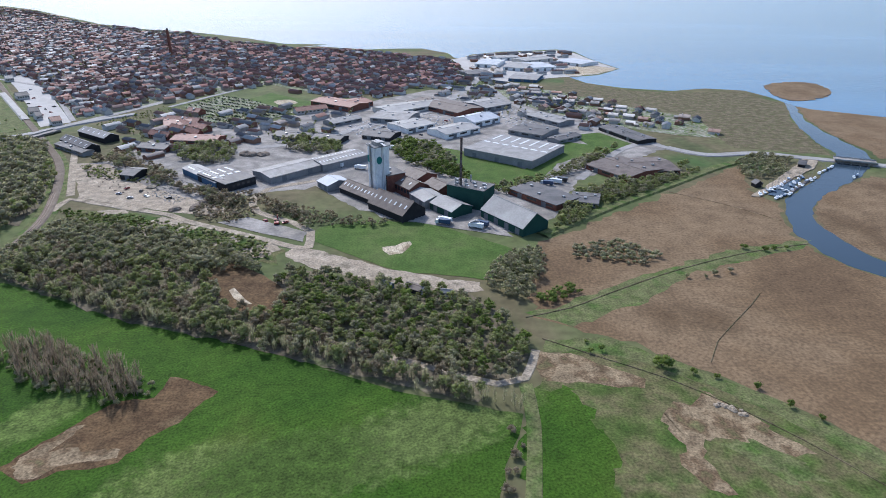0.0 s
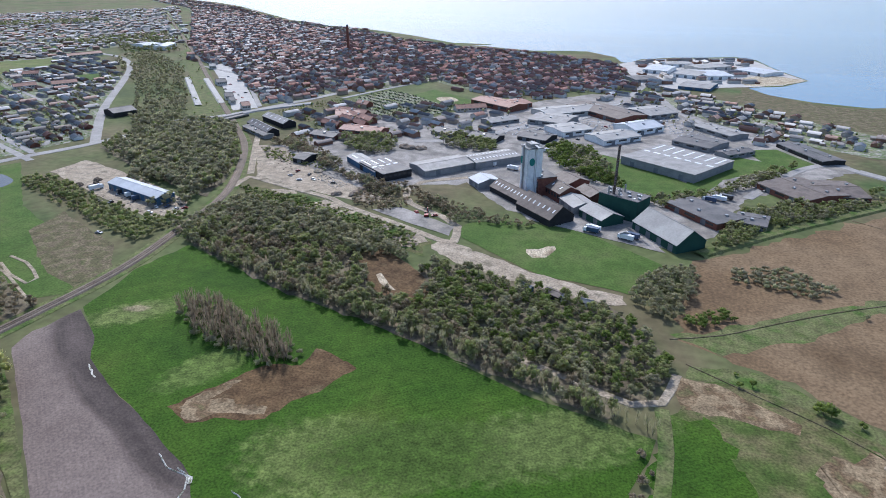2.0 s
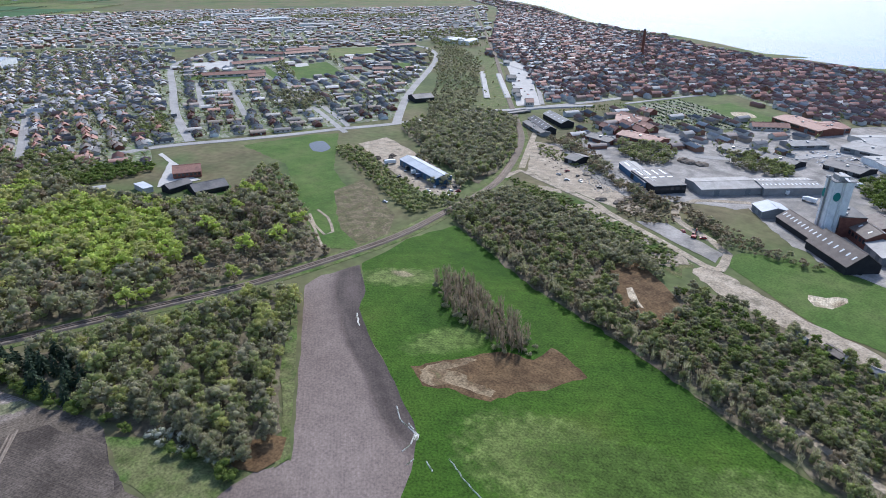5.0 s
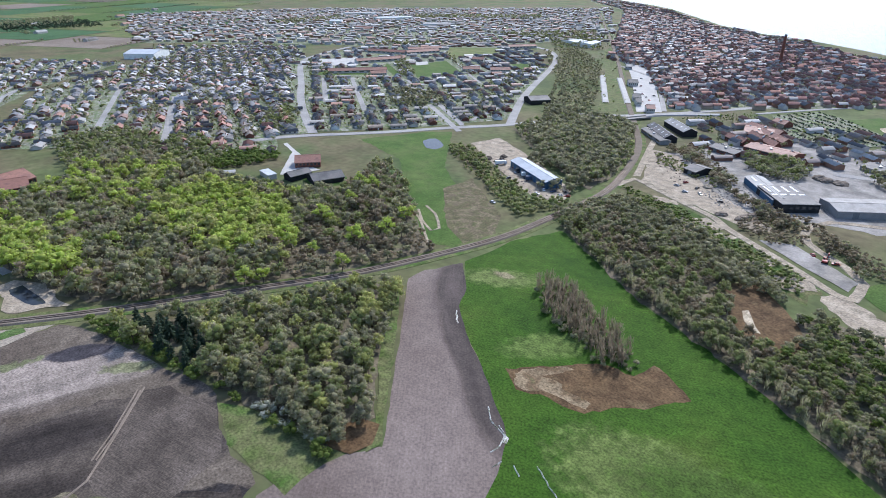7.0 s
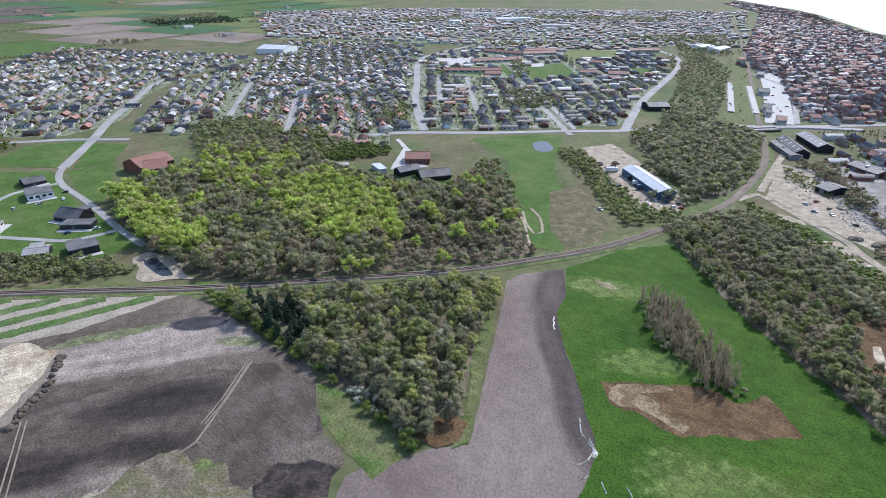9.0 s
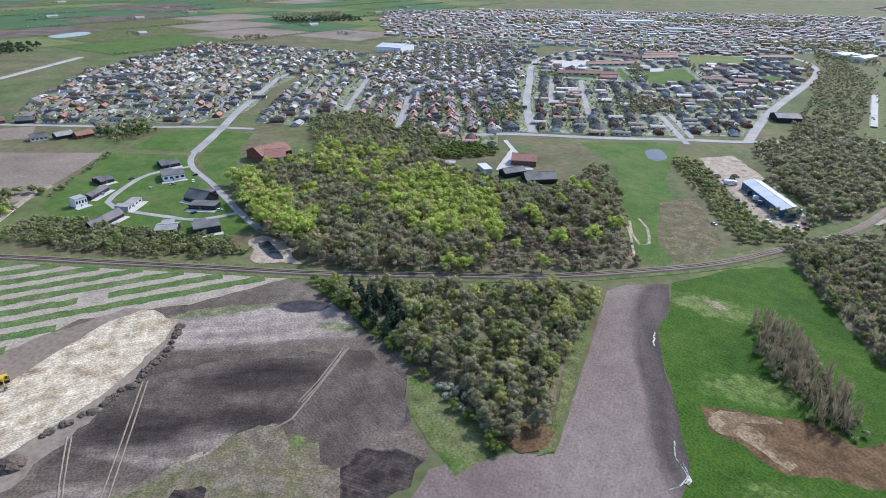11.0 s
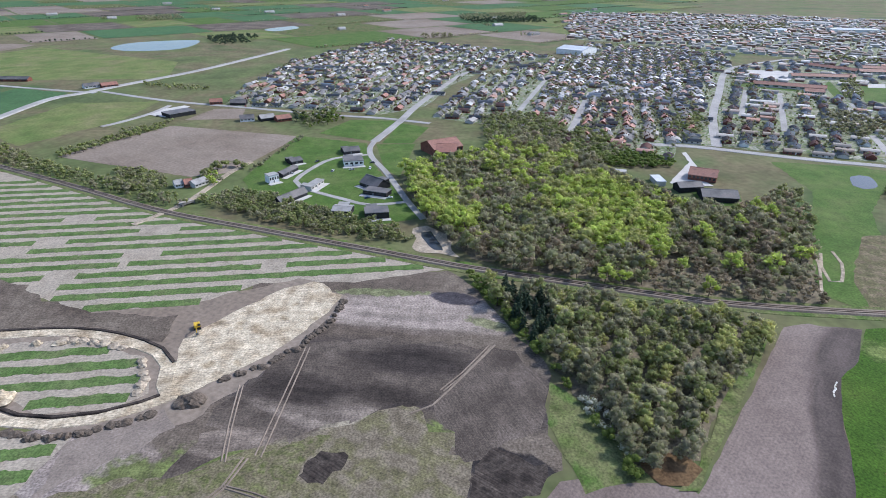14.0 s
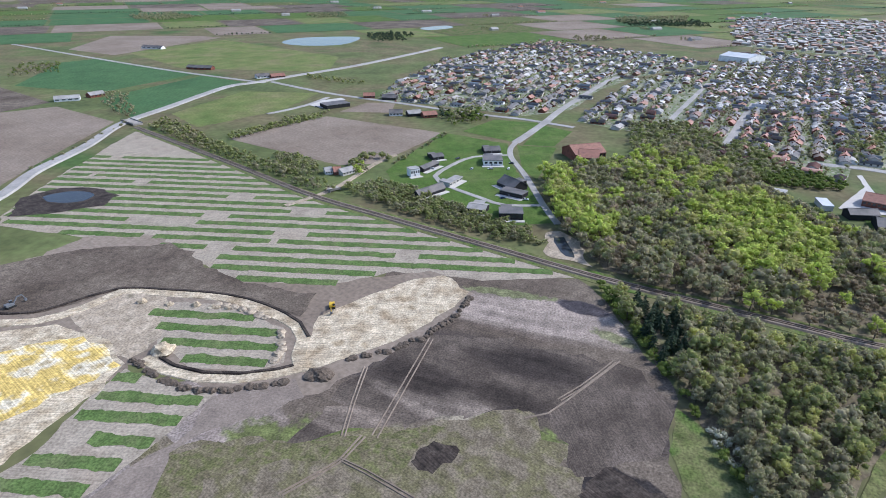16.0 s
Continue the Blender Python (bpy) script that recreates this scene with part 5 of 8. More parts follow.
# the great wood north of the railway
BIGWOOD = [(-463, -8.9), (-479, 11.2), (-495, 28), (-506, 59.8), (-555, 74.9), (-565, 113.2), (-482, 145.2), (-420, 158.4), (-381.7, 186.7), (-363.6, 199.3), (-380.9, 238.4), (-372.3, 253.3), (-323.6, 229.8), (-253.3, 199.5), (-258.5, 160.5), (-270, 118.3), (-295.8, 50.4), (-308, 30.2), (-368.5, 4.6)]
BRIGHT = [(-399.8, 84.5), (-432, 113.1), (-442, 138.2), (-412, 155.4), (-350.4, 161.1), (-317.3, 140.1), (-301.9, 113.6), (-321.1, 95.6), (-345, 84)]
WESTEDGE = [(-468, -8.8), (-483, 4.6), (-419, 22.6), (-348.6, 38.3), (-332.9, 29.7), (-343.6, 17.2), (-378.9, 1.4)]
MIDBRIGHT = [(-509, 21.9), (-551, 62.9), (-530, 106.2), (-463, 120.7), (-408, 86.1), (-432, 56.8), (-463, 34.5)]
wood_floor(BIGWOOD)
allp = scatter(BIGWOOD, 6.6, 11)
leafy = inside(allp, BRIGHT) | inside(allp, WESTEDGE)
rng = np.random.default_rng(5)
leafy |= inside(allp, MIDBRIGHT) & (rng.random(len(allp)) < .45)
leafy |= rng.random(len(allp)) < .05
brownish = inside(allp, [(-315.1, 128.7), (-340, 191.7), (-284.1, 212.5), (-251.6, 198.3), (-268.8, 117.8)])
woods("leafy_woodland", allp[leafy], "leafy", 10, 16, [M["leafy"], M["leafy"], M["leaflight"]], "bright green beech crowns in spring leaf", 1, (.95, 1.35))
woods("bare_woodland", allp[~leafy & ~brownish], "tree", 8, 15, [M["bare"], M["brown"], M["bare"], M["olive"], M["bare"]], "grey-brown wood just coming into bud", 2)
woods("brown_woodland", allp[brownish], "tree", 4, 9, [M["brown"], M["brown"], M["bare"]], "brown thicket of alder and willow", 3, (1.0, 1.5))

SOUTHWOOD = [(-284.4, 32), (-269.1, 57.5), (-250.5, 110.8), (-237.7, 149.5), (-226.4, 158), (-213.9, 146.6), (-190, 121.8), (-169.6, 103.8), (-152.9, 93.5), (-148.5, 79.5), (-147.9, 71.2), (-175, 66), (-206.1, 56.4), (-237.3, 45.6), (-262.9, 36.3)]
wood_floor(SOUTHWOOD)
sp = scatter(SOUTHWOOD, 5.4, 12)
con = inside(sp, [(-276.7, 42.7), (-261.2, 61.6), (-227.1, 61.7), (-224.9, 48.3), (-245.1, 44.4)])
front = inside(sp, [(-206.1, 56.4), (-203.7, 69.2), (-166.3, 78.3), (-150.4, 84.4), (-147.4, 71), (-175, 66)])
woods("conifer_woodland", sp[con], "conifer", 8, 13, M["conifer"], "dark spruces in a mixed wood", 4, (1.0, 1.5))
woods("olive_woodland", sp[~con & ~front], "tree", 6, 13, [M["olive"], M["bare"], M["olive"], M["bare"], M["leaflight"]], "olive-grey wood in early leaf", 5)
lone_trees("tree", sp[front][:80], "tree", 6, 10, M["bare"], "grey budding tree at the wood edge", 6, "wood edge trees")
HEDGELINE = [(-290.3, 28.2), (-268.1, 39.9), (-236.8, 48.1), (-206.1, 56.4), (-182.3, 62.8), (-159.3, 67.2), (-146.6, 72.7), (-145.8, 68.4), (-167.4, 63.6), (-198.1, 56.8), (-222.7, 47.9), (-254.3, 37.8), (-279.6, 27)]
woods("edge_shrubs", scatter(HEDGELINE, 3.4, 13), "shrub", 3, 5.5, M["hedge"], "green shrubs along the wood edge", 7, category="shrubs")
lone_trees("blossom_shrub", scatter([(-186.7, 58.3), (-184.7, 69.1), (-158.2, 73.1), (-149.6, 73.9), (-149.2, 68.7), (-167.4, 63.6)], 4.5, 14)[:22], "shrub", 3, 4.5, M["blossom"], "white blossoming blackthorn shrub", 8, "blossom shrubs", category="shrub")

# long belt of wood between the meadow and the works
BELT_A = [(-231.2, 284.6), (-245.1, 331.2), (-208.7, 326.7), (-146, 303.7), (-125.7, 291.8), (-107.8, 265), (-86.8, 254.2), (-59.8, 252.1), (-22, 237.2), (10.8, 224.6), (15.8, 185.4), (5.2, 188.9), (-28.1, 200.4), (-59.8, 213.3), (-99.8, 228.6), (-136.2, 238.9), (-183.7, 260.7)]
BELT_B = [(-121.9, 294.4), (-88.4, 281.9), (-79.6, 294.9), (-48.5, 288.7), (-24, 279.6), (13.4, 271.1), (26.1, 252), (36.1, 234.9), (37.2, 213.3), (27.5, 198.7), (-0.4, 208.9), (-21.8, 215.9), (-45.3, 229.4), (-78, 240.8), (-104.3, 258.4)]
POND = [(-124.1, 288.6), (-114, 302), (-81.9, 276.2), (-74.8, 254.7), (-86.7, 247.6), (-105.2, 259.7)]
for w in (BELT_A, BELT_B):
    wood_floor(w)
sheet("reed_pond", POND, .3, M["reed_rust"], "brown reed-filled pond with a pale edge", "water", ragged=2, soft=True, lip=False)
sheet("pond_edge", [(-107.1, 271.9), (-105.4, 274.9), (-96.6, 263.4), (-91.5, 258.5), (-95.7, 258.3), (-102.1, 263.9)], .4, M["sand"], "pale sandy pond edge", "ground", soft=True, lip=False)
bp = np.concatenate([scatter(BELT_A, 5.0, 21, clear=1.5), scatter(BELT_B, 4.5, 22, clear=1.5)])
bp = bp[~inside(bp, POND)]
low = inside(bp, BELT_B)
woods("belt_woodland", bp[~low], "tree", 5, 10, [M["bare"], M["olive"], M["olive"], M["brown"]], "grey-brown belt of budding trees", 23)
woods("willow_woodland", bp[low], "tree", 3.5, 7.5, [M["olive"], M["olive"], M["bare"], M["hedge"]], "olive willow thicket", 24, (1.0, 1.4))
EDGE = [(-228.8, 281.7), (-185.5, 263.2), (-137.8, 241.4), (-101, 230.8), (-60.5, 215.1), (-28.8, 202.9), (4.9, 190.7), (-17.9, 194.7), (29.9, 181.2), (30.9, 184.4), (-18.3, 200.5), (4.2, 194.9), (-30.2, 207.7), (-62.7, 220.8), (-102.8, 237.1), (-139.6, 247), (-187, 268)]
lone_trees("slim_tree", scatter(EDGE, 2.9, 25)[:170], "slim", 6, 9.5, M["bare"], "slim budding tree in a field hedge", 26, "hedge trees")
lone_trees("tree", scatter([(-185.5, 213.7), (-172.2, 225.2), (-142.7, 209.3), (-119.5, 200.5), (-111, 191.8), (-121.7, 184.3), (-140.3, 188.7), (-164.3, 197.6)], 3.4, 27)[:120], "slim", 8, 12, M["twig"], "slim brown bare tree in a meadow copse", 28, "copse trees")
woods("copse_shrubs", scatter([(-186.6, 212.7), (-174.1, 227.7), (-141.7, 210.2), (-115.2, 198.4), (-109.2, 191.2), (-122.3, 181), (-142.2, 187), (-170.9, 199.1)], 4.2, 29), "shrub", 2, 4.5, M["bare"], "low scrub under a meadow copse", 30, category="shrubs")

# wood beside the railway and yard
YARDWOOD = [(-430, 440), (-434, 506), (-376.2, 544), (-350.5, 526), (-298, 458), (-273, 401), (-264.3, 354.6), (-287.3, 361.1), (-357.2, 396)]
wood_floor(YARDWOOD)
woods("railway_woodland", scatter(YARDWOOD, 6.6, 31), "tree", 6, 12, [M["bare"], M["olive"], M["bare"]], "grey budding wood beside the railway", 32)
SCRUB = [(-422, 347.9), (-407, 364.5), (-329.9, 329.7), (-276.5, 308.1), (-256.6, 323.7), (-251.2, 302.3), (-261.3, 273.3), (-308, 296.2), (-369.7, 321.3)]
woods("yard_scrub", scatter(SCRUB, 4.6, 33), "shrub", 3, 6, M["olive"], "olive scrub beside a gravel yard", 34, category="shrubs")
GARDENWOOD = [(-375.4, 168.6), (-364.2, 189.8), (-370.1, 217.2), (-407, 250.5), (-410, 277.2), (-357.4, 255), (-272.5, 196.7), (-282.1, 161.6), (-309.1, 145.6)]
woods("garden_woodland", scatter(GARDENWOOD, 7, 35), "tree", 5, 12, [M["bare"], M["olive"], M["brown"]], "grey wood behind gardens", 36)
woods("spruce_row", scatter([(-412, 146.5), (-404, 177.3), (-386.8, 183), (-379.6, 170.6), (-393.7, 143.9)], 4.5, 37), "conifer", 8, 11, M["conifer"], "dark row of spruces behind gardens", 38, (1.1, 1.5))
for i, (q, hm, fol, kind, lab) in enumerate((
        ([(-241.5, 321.5), (-241.2, 355.2), (-176, 342.9), (-122.6, 315.6), (-91.7, 294.8), (-120.7, 291.1), (-164, 300.6), (-209.7, 300), (-231.5, 286.4), (-253.7, 292.6)], 8, "bare", "tree", "grey-brown wood near the railway"),
        ([(-475, 543), (-407, 554), (-360, 546), (-313.7, 470), (-276.5, 384), (-264.8, 337.3), (-302.5, 320.7)], 10, "bare", "tree", "grey wood west of the railway"),
        ([(-134.2, 414), (-90.3, 376.8), (-79.3, 357.7), (-83.7, 353.1), (-116.2, 376.4)], 6, "brown", "tree", "brown thicket beside a track"),
        ([(-117.8, 397.4), (-84.5, 385.1), (-51.9, 365.7), (-30, 363.2), (-33.1, 356.6), (-75.5, 356), (-96, 368.8)], 5, "brown", "tree", "brown thicket along a yard"),
        ([(-238.6, 530), (-233.4, 562), (-183.4, 536), (-173.5, 489), (-209.2, 485)], 8, "olive", "tree", "green trees between yards"),
        ([(-154, 560), (-121.4, 582), (-88, 538), (-89.5, 515), (-130.1, 523)], 8, "olive", "tree", "green trees between halls"),
        ([(-290, 494), (-272.3, 511), (-212.2, 458), (-154.2, 414), (-133.3, 397.1), (-144.6, 384.1), (-201.4, 431), (-253.7, 472)], 7, "brown", "tree", "thicket along a storage yard"),
        ([(-47.7, 539), (-33.8, 563), (-2.1, 540), (7.5, 492), (19.9, 449), (-1.7, 459), (-29.9, 492)], 8, "hedge", "tree", "green trees behind the tower"),
        ([(7, 451), (31.6, 429), (76.1, 450), (137.3, 529), (156.1, 544), (143, 512), (89.6, 453), (47.1, 417), (23.3, 429)], 7, "olive", "tree", "green belt along a lawn"),
        ([(74.4, 374.5), (95.9, 418), (136.2, 448), (162.9, 465), (201.8, 493), (169.5, 445), (116.1, 401), (81, 360.2), (70.9, 352.8)], 7, "olive", "tree", "trees along a ditch"),
        ([(21.4, 286.4), (37.7, 317.8), (58.2, 325.8), (55.5, 296.7), (40.4, 260.1), (24.8, 271.2)], 7, "bare", "tree", "grey copse beside the practice field"),
        ([(44.3, 268.6), (62.7, 277.6), (75.5, 276.6), (60.2, 263.1), (45.6, 257.5)], 4, "hedge", "shrub", "green scrub along a ditch"),
        ([(74.6, 326), (100.7, 338.5), (123.9, 315.3), (113.7, 302.9), (93.2, 307.6), (75.3, 312.4)], 4, "bare", "shrub", "scrub in the reeds"),
        ([(243.3, 497), (273.1, 532), (295.2, 506), (270.8, 467), (241.7, 453), (233.5, 464)], 6, "bare", "tree", "grey trees beside the marina"),
        ([(-579, -401), (-491, -289.2), (-421, -176.9), (-406, -153.6), (-393.2, -155.4), (-401, -177.8), (-468, -287), (-546, -404)], 7, "olive", "tree", "tree belt along the railway"),
        ([(-406, -153.6), (-425, -124.7), (-408, -86.4), (-371.8, -44.9), (-358.7, -14.7), (-342.5, -6.9), (-329.9, -16.1), (-349.5, -59.7), (-374.8, -106.7)], 6, "olive", "tree", "green scrub along the railway"),
        ([(-531, -310.9), (-578, -286.6), (-629, -258), (-618, -247.2), (-557, -276.5), (-513, -295.6)], 5, "olive", "shrub", "hedge along a brown field"),
        ([(-692, -567), (-684, -522), (-588, -447), (-569, -447), (-632, -521)], 7, "bare", "tree", "trees round a farm"),
        ([(-870, -855), (-902, -800), (-814, -724), (-780, -762), (-754, -766)], 7, "hedge", "tree", "trees round a farm"),
        ([(-649, 282.9), (-656, 311.3), (-572, 273.3), (-568, 249.4), (-600, 248.6)], 8, "olive", "tree", "garden trees"),
        ([(-678, 464), (-621, 490), (-559, 456), (-555, 421), (-607, 413)], 9, "bare", "tree", "grey trees between houses"),
        ([(-823, 915), (-790, 980), (-641, 853), (-439, 580), (-429, 542), (-467, 525), (-606, 705)], 9, "bare", "tree", "grey wood along the tracks"),
        ([(-652, 71.1), (-664, 120.4), (-629, 146.5), (-585, 179.8), (-521, 185.3), (-465, 140.2), (-481, 108.3), (-531, 64.6)], 9, "olive", "tree", "leafing trees behind the manor"),
        ([(-540, 133.6), (-529, 182.7), (-495, 218.4), (-474, 208.8), (-478, 164.3), (-501, 132.4)], 5, "hedge", "shrub", "green hedges and gardens"),
        ([(-231.4, 375.7), (-199.9, 370.8), (-146.3, 348.7), (-103, 330.8), (-98.5, 310.9), (-130.7, 301.8), (-191.8, 328), (-232.9, 345)], 3, "olive", "shrub", "rough scrub along a gravel track"),
        ([(-256.6, 382.2), (-169.3, 351.8), (-108.8, 323.4), (-110.7, 318.8), (-172.6, 343), (-233.2, 360)], 3, "hedge", "shrub", "rough scrub along a gravel track"),
        ([(-292.9, 480), (-276, 477), (-213.1, 447), (-209.5, 431), (-241.7, 443), (-271, 450)], 3, "olive", "shrub", "scrub on a storage yard"),
        ([(-164, 372.7), (-163, 411), (-138.3, 422), (-120.7, 381), (-132.7, 360.5), (-152.7, 362.1)], 3, "brown", "shrub", "reddish brown thicket beside a yard"),
        ([(-609, -287.9), (-625, -266.1), (-658, -251.7), (-643, -247), (-608, -259.8), (-589, -279.7)], 4, "olive", "shrub", "green hedge along a field"),
        ([(-876, -367.5), (-856, -318.5), (-841, -269.7), (-815, -262.3), (-827, -315), (-844, -355.6)], 5, "olive", "shrub", "olive hedge between fields"),
        ([(-483, -236.8), (-470, -198.1), (-437, -179.8), (-427, -193.5), (-435, -217.3)], 6, "olive", "tree", "leafing trees along the railway"),
        ([(-465, -168.1), (-469, -153.9), (-449, -144.8), (-434, -150.2)], 6, "leafy", "tree", "leafing trees round a cottage"),
        ([(-682, -135.7), (-694, -91.2), (-647, -78.2), (-636, -122.7)], 7, "conifer", "tree", "dark trees beside a road"),
        ([(-403, -133.1), (-403, -103.7), (-379.8, -58.7), (-351.3, -16.3), (-338.2, 0.2), (-333.5, -9.7), (-359.7, -63.2), (-383.6, -116.7)], 4, "olive", "shrub", "olive scrub along the railway"),
        ([(110.8, 413), (135.9, 431), (174, 458), (204.2, 481), (206, 473), (150.8, 425), (115.6, 399.2)], 5, "olive", "tree", "green hedge along a dyke"),
        ([(-671, -129.1), (-695, -88.1), (-642, -72.1), (-610, -105.6)], 8, "hedge", "tree", "dark trees beside a road"))):
    woods("tree_belt", scatter(q, (4.6 if kind == "tree" else 3.8) * max(1, np.linalg.norm(np.mean(q, axis=0)) / 500), 50 + i, clear=1.5), kind, hm * .55, hm * 1.2, [M[fol], M[fol], M["bare"]] if kind == "tree" else M[fol], lab, 80 + i, (1.0, 1.4), fine=.75)
# lines of shrubs along ditches
for i, (q, gap, h, fol) in enumerate((([(62.6, 228.3), (64.9, 221.8), (66.9, 219.7)], 6, 3, "hedge"), ([(89, 209.8), (91.9, 207.9), (93.7, 209.9)], 5, 6, "hedge"), ([(102.7, 206.1), (108.9, 204.3), (123, 195.3), (131.9, 186.9), (139.4, 177.4), (149.7, 159.1)], 16, 3, "hedge"),
                                      ([(131.1, 291), (138.2, 289.8), (155, 298)], 8, 3, "bare"), ([(174, 327.4), (184.9, 326), (199, 327.8)], 6, 3.5, "hedge"), ([(23.6, 169.1), (27.9, 163.5), (24.8, 153.1), (20.9, 141.3)], 4, 3, "brown"),
                                      ([(-476, -129.3), (-542, -114.6), (-575, -105)], 9, 4, "bare"), ([(-564, -436), (-477, -420), (-402, -406)], 14, 3, "bare"), ([(-465, -164.7), (-487, -152.2), (-482, -136)], 8, 7, "olive"))):
    c = smooth(q, gap)
    c = c + np.random.default_rng(i).uniform(-2, 2, c.shape)
    lone_trees("shrub", c, "shrub", h * .7, h * 1.2, M[fol], "rounded shrub along a ditch", 120 + i, "ditch shrubs", category="shrub") if len(c) >= 4 else woods("shrub", c, "shrub", h * .7, h * 1.2, M[fol], "rounded shrub along a ditch", 120 + i, category="shrub")
# ---- houses ----
M["roof_town"] = mat("town_roofs", [(.21, .105, .085), (.25, .125, .095), (.18, .10, .085), (.17, .16, .16), (.28, .135, .10), (.22, .115, .095), (.34, .33, .32), (.16, .11, .10), (.24, .12, .10)], source="island", fine=2, vary=.15, bump=0, rough=.62, spec=.25)
M["roof_suburb"] = mat("suburb_roofs", [(.115, .115, .122), (.17, .165, .165), (.25, .135, .10), (.24, .235, .23), (.20, .125, .10), (.14, .128, .128), (.40, .39, .385), (.21, .175, .16), (.13, .13, .138), (.33, .325, .32)], source="island", fine=2, vary=.15, bump=0, rough=.62, spec=.25)
M["wall_town"] = mat("house_walls", [(.36, .33, .30), (.22, .12, .085), (.46, .44, .41), (.24, .14, .10), (.32, .26, .20), (.5, .49, .47)], source="island", fine=2, vary=.12, bump=0)
M["garden"] = mat("gardens", [(.085, .13, .04), (.14, .16, .065), (.24, .225, .18), (.095, .14, .045), (.32, .30, .26), (.075, .12, .04)], 13, 3, vary=.4, mid=.35)


def gable_arrays(L, D, eave, ridge, chimney):
    """Walls, folded roof and chimney of a plain house, centred, as points and quads."""
    V, F, mi = [], [], []
    x, y = L / 2, D / 2
    V += [(-x, -y, -.3), (x, -y, -.3), (x, y, -.3), (-x, y, -.3), (-x, -y, eave), (x, -y, eave), (x, y, eave), (-x, y, eave), (-x, 0, ridge), (x, 0, ridge)]
    F += [(0, 1, 5, 4), (2, 3, 7, 6), (1, 2, 6, 5), (3, 0, 4, 7), (5, 6, 9, 9), (7, 4, 8, 8)]
    mi += [0] * 6
    k, s, o, th = len(V), (ridge - eave) / y, .45, .22
    for e in (-x - .4, x + .4):
        V += [(e, -y - o, eave - o * s), (e, 0, ridge), (e, y + o, eave - o * s), (e, y + o, eave - o * s + th), (e, 0, ridge + th), (e, -y - o, eave - o * s + th)]
    F += [(k + i, k + (i + 1) % 6, k + 6 + (i + 1) % 6, k + 6 + i) for i in range(6)]
    F += [(k, k + 1, k + 4, k + 5), (k + 1, k + 2, k + 3, k + 4), (k + 6, k + 7, k + 10, k + 11), (k + 7, k + 8, k + 9, k + 10)]
    mi += [1] * 10
    if chimney:
        k = len(V)
        a, b, c, d = L * .18, L * .18 + .7, .2, .9
        V += [(a, c, ridge - .6), (b, c, ridge - .6), (b, d, ridge - .6), (a, d, ridge - .6), (a, c, ridge + .9), (b, c, ridge + .9), (b, d, ridge + .9), (a, d, ridge + .9)]
        F += [(k, k + 1, k + 5, k + 4), (k + 1, k + 2, k + 6, k + 5), (k + 2, k + 3, k + 7, k + 6), (k + 3, k, k + 4, k + 7), (k + 4, k + 5, k + 6, k + 7)]
        mi += [0] * 5
    return np.array(V, float), np.array(F), np.array(mi)


def quads_to_tris(F, mi):
    tri = np.concatenate([F[:, [0, 1, 2]], F[:, [0, 2, 3]]])
    m = np.concatenate([mi, mi])
    ok = (tri[:, 0] != tri[:, 2]) & (tri[:, 1] != tri[:, 2]) & (tri[:, 0] != tri[:, 1])
    return tri[ok], m[ok]


def row_places(region, angle, dx, dy, seed, drop=.08, clear=5):
    """House places in rows along an angle inside a region."""
    rng = np.random.default_rng(seed)
    p = np.array(region, float)
    c, s = math.cos(radians(angle)), math.sin(radians(angle))
    q = np.stack([p[:, 0] * c + p[:, 1] * s, -p[:, 0] * s + p[:, 1] * c], 1)
    gx, gy = np.meshgrid(np.arange(q[:, 0].min(), q[:, 0].max(), dx), np.arange(q[:, 1].min(), q[:, 1].max(), dy))
    gx = gx + rng.uniform(-.2, .2, gx.shape) * dx + rng.uniform(0, dx, (gx.shape[0], 1))
    gy = gy + rng.uniform(-.16, .16, gy.shape) * dy
    xy = np.stack([gx.ravel() * c - gy.ravel() * s, gx.ravel() * s + gy.ravel() * c], 1)
    xy = xy[inside(xy, p) & (rng.random(len(xy)) > drop)]
    for bx, by, br_ in BUILT:
        xy = xy[np.hypot(xy[:, 0] - bx, xy[:, 1] - by) > br_ + clear]
    return xy[off_roads(xy, clear)]


def far_houses(name, xy, angle, size, tall, roofs, label, seed, deep=(7.0, 9.5), pitch=(.14, .27)):
    rng = np.random.default_rng(seed)
    vs, fs, ms, k = [], [], [], 0
    for x, y in xy:
        L, D = rng.uniform(*size), rng.uniform(*deep)
        e = rng.uniform(*tall)
        V, F, mi = gable_arrays(L, D, e, e + D * rng.uniform(*pitch), rng.random() < .6)
        a = radians(angle + (90 if rng.random() < .3 else 0) + rng.normal(0, 4))
        c, s = math.cos(a), math.sin(a)
        vs.append(np.stack([V[:, 0] * c - V[:, 1] * s + x, V[:, 0] * s + V[:, 1] * c + y, V[:, 2]], 1))
        T, m = quads_to_tris(F, mi)
        fs.append(T + k)
        ms.append(m)
        k += len(V)
        if rng.random() < .5:       # shed or carport beside the house
            V, F, mi = gable_arrays(rng.uniform(4, 8), rng.uniform(3.5, 5), 2.2, rng.uniform(2.5, 3.6), False)
            ox, oy = rng.uniform(7, 10) * (1 if rng.random() < .5 else -1), rng.uniform(-5, 5)
            V = V + (ox, oy, 0)
            vs.append(np.stack([V[:, 0] * c - V[:, 1] * s + x, V[:, 0] * s + V[:, 1] * c + y, V[:, 2]], 1))
            T, m = quads_to_tris(F, mi)
            fs.append(T + k)
            ms.append(m)
            k += len(V)
    if vs:
        tagged(new(name, add_mesh(name, np.concatenate(vs), np.concatenate(fs), np.concatenate(ms), [M["wall_town"], roofs])), label, "houses", kind="stuff")


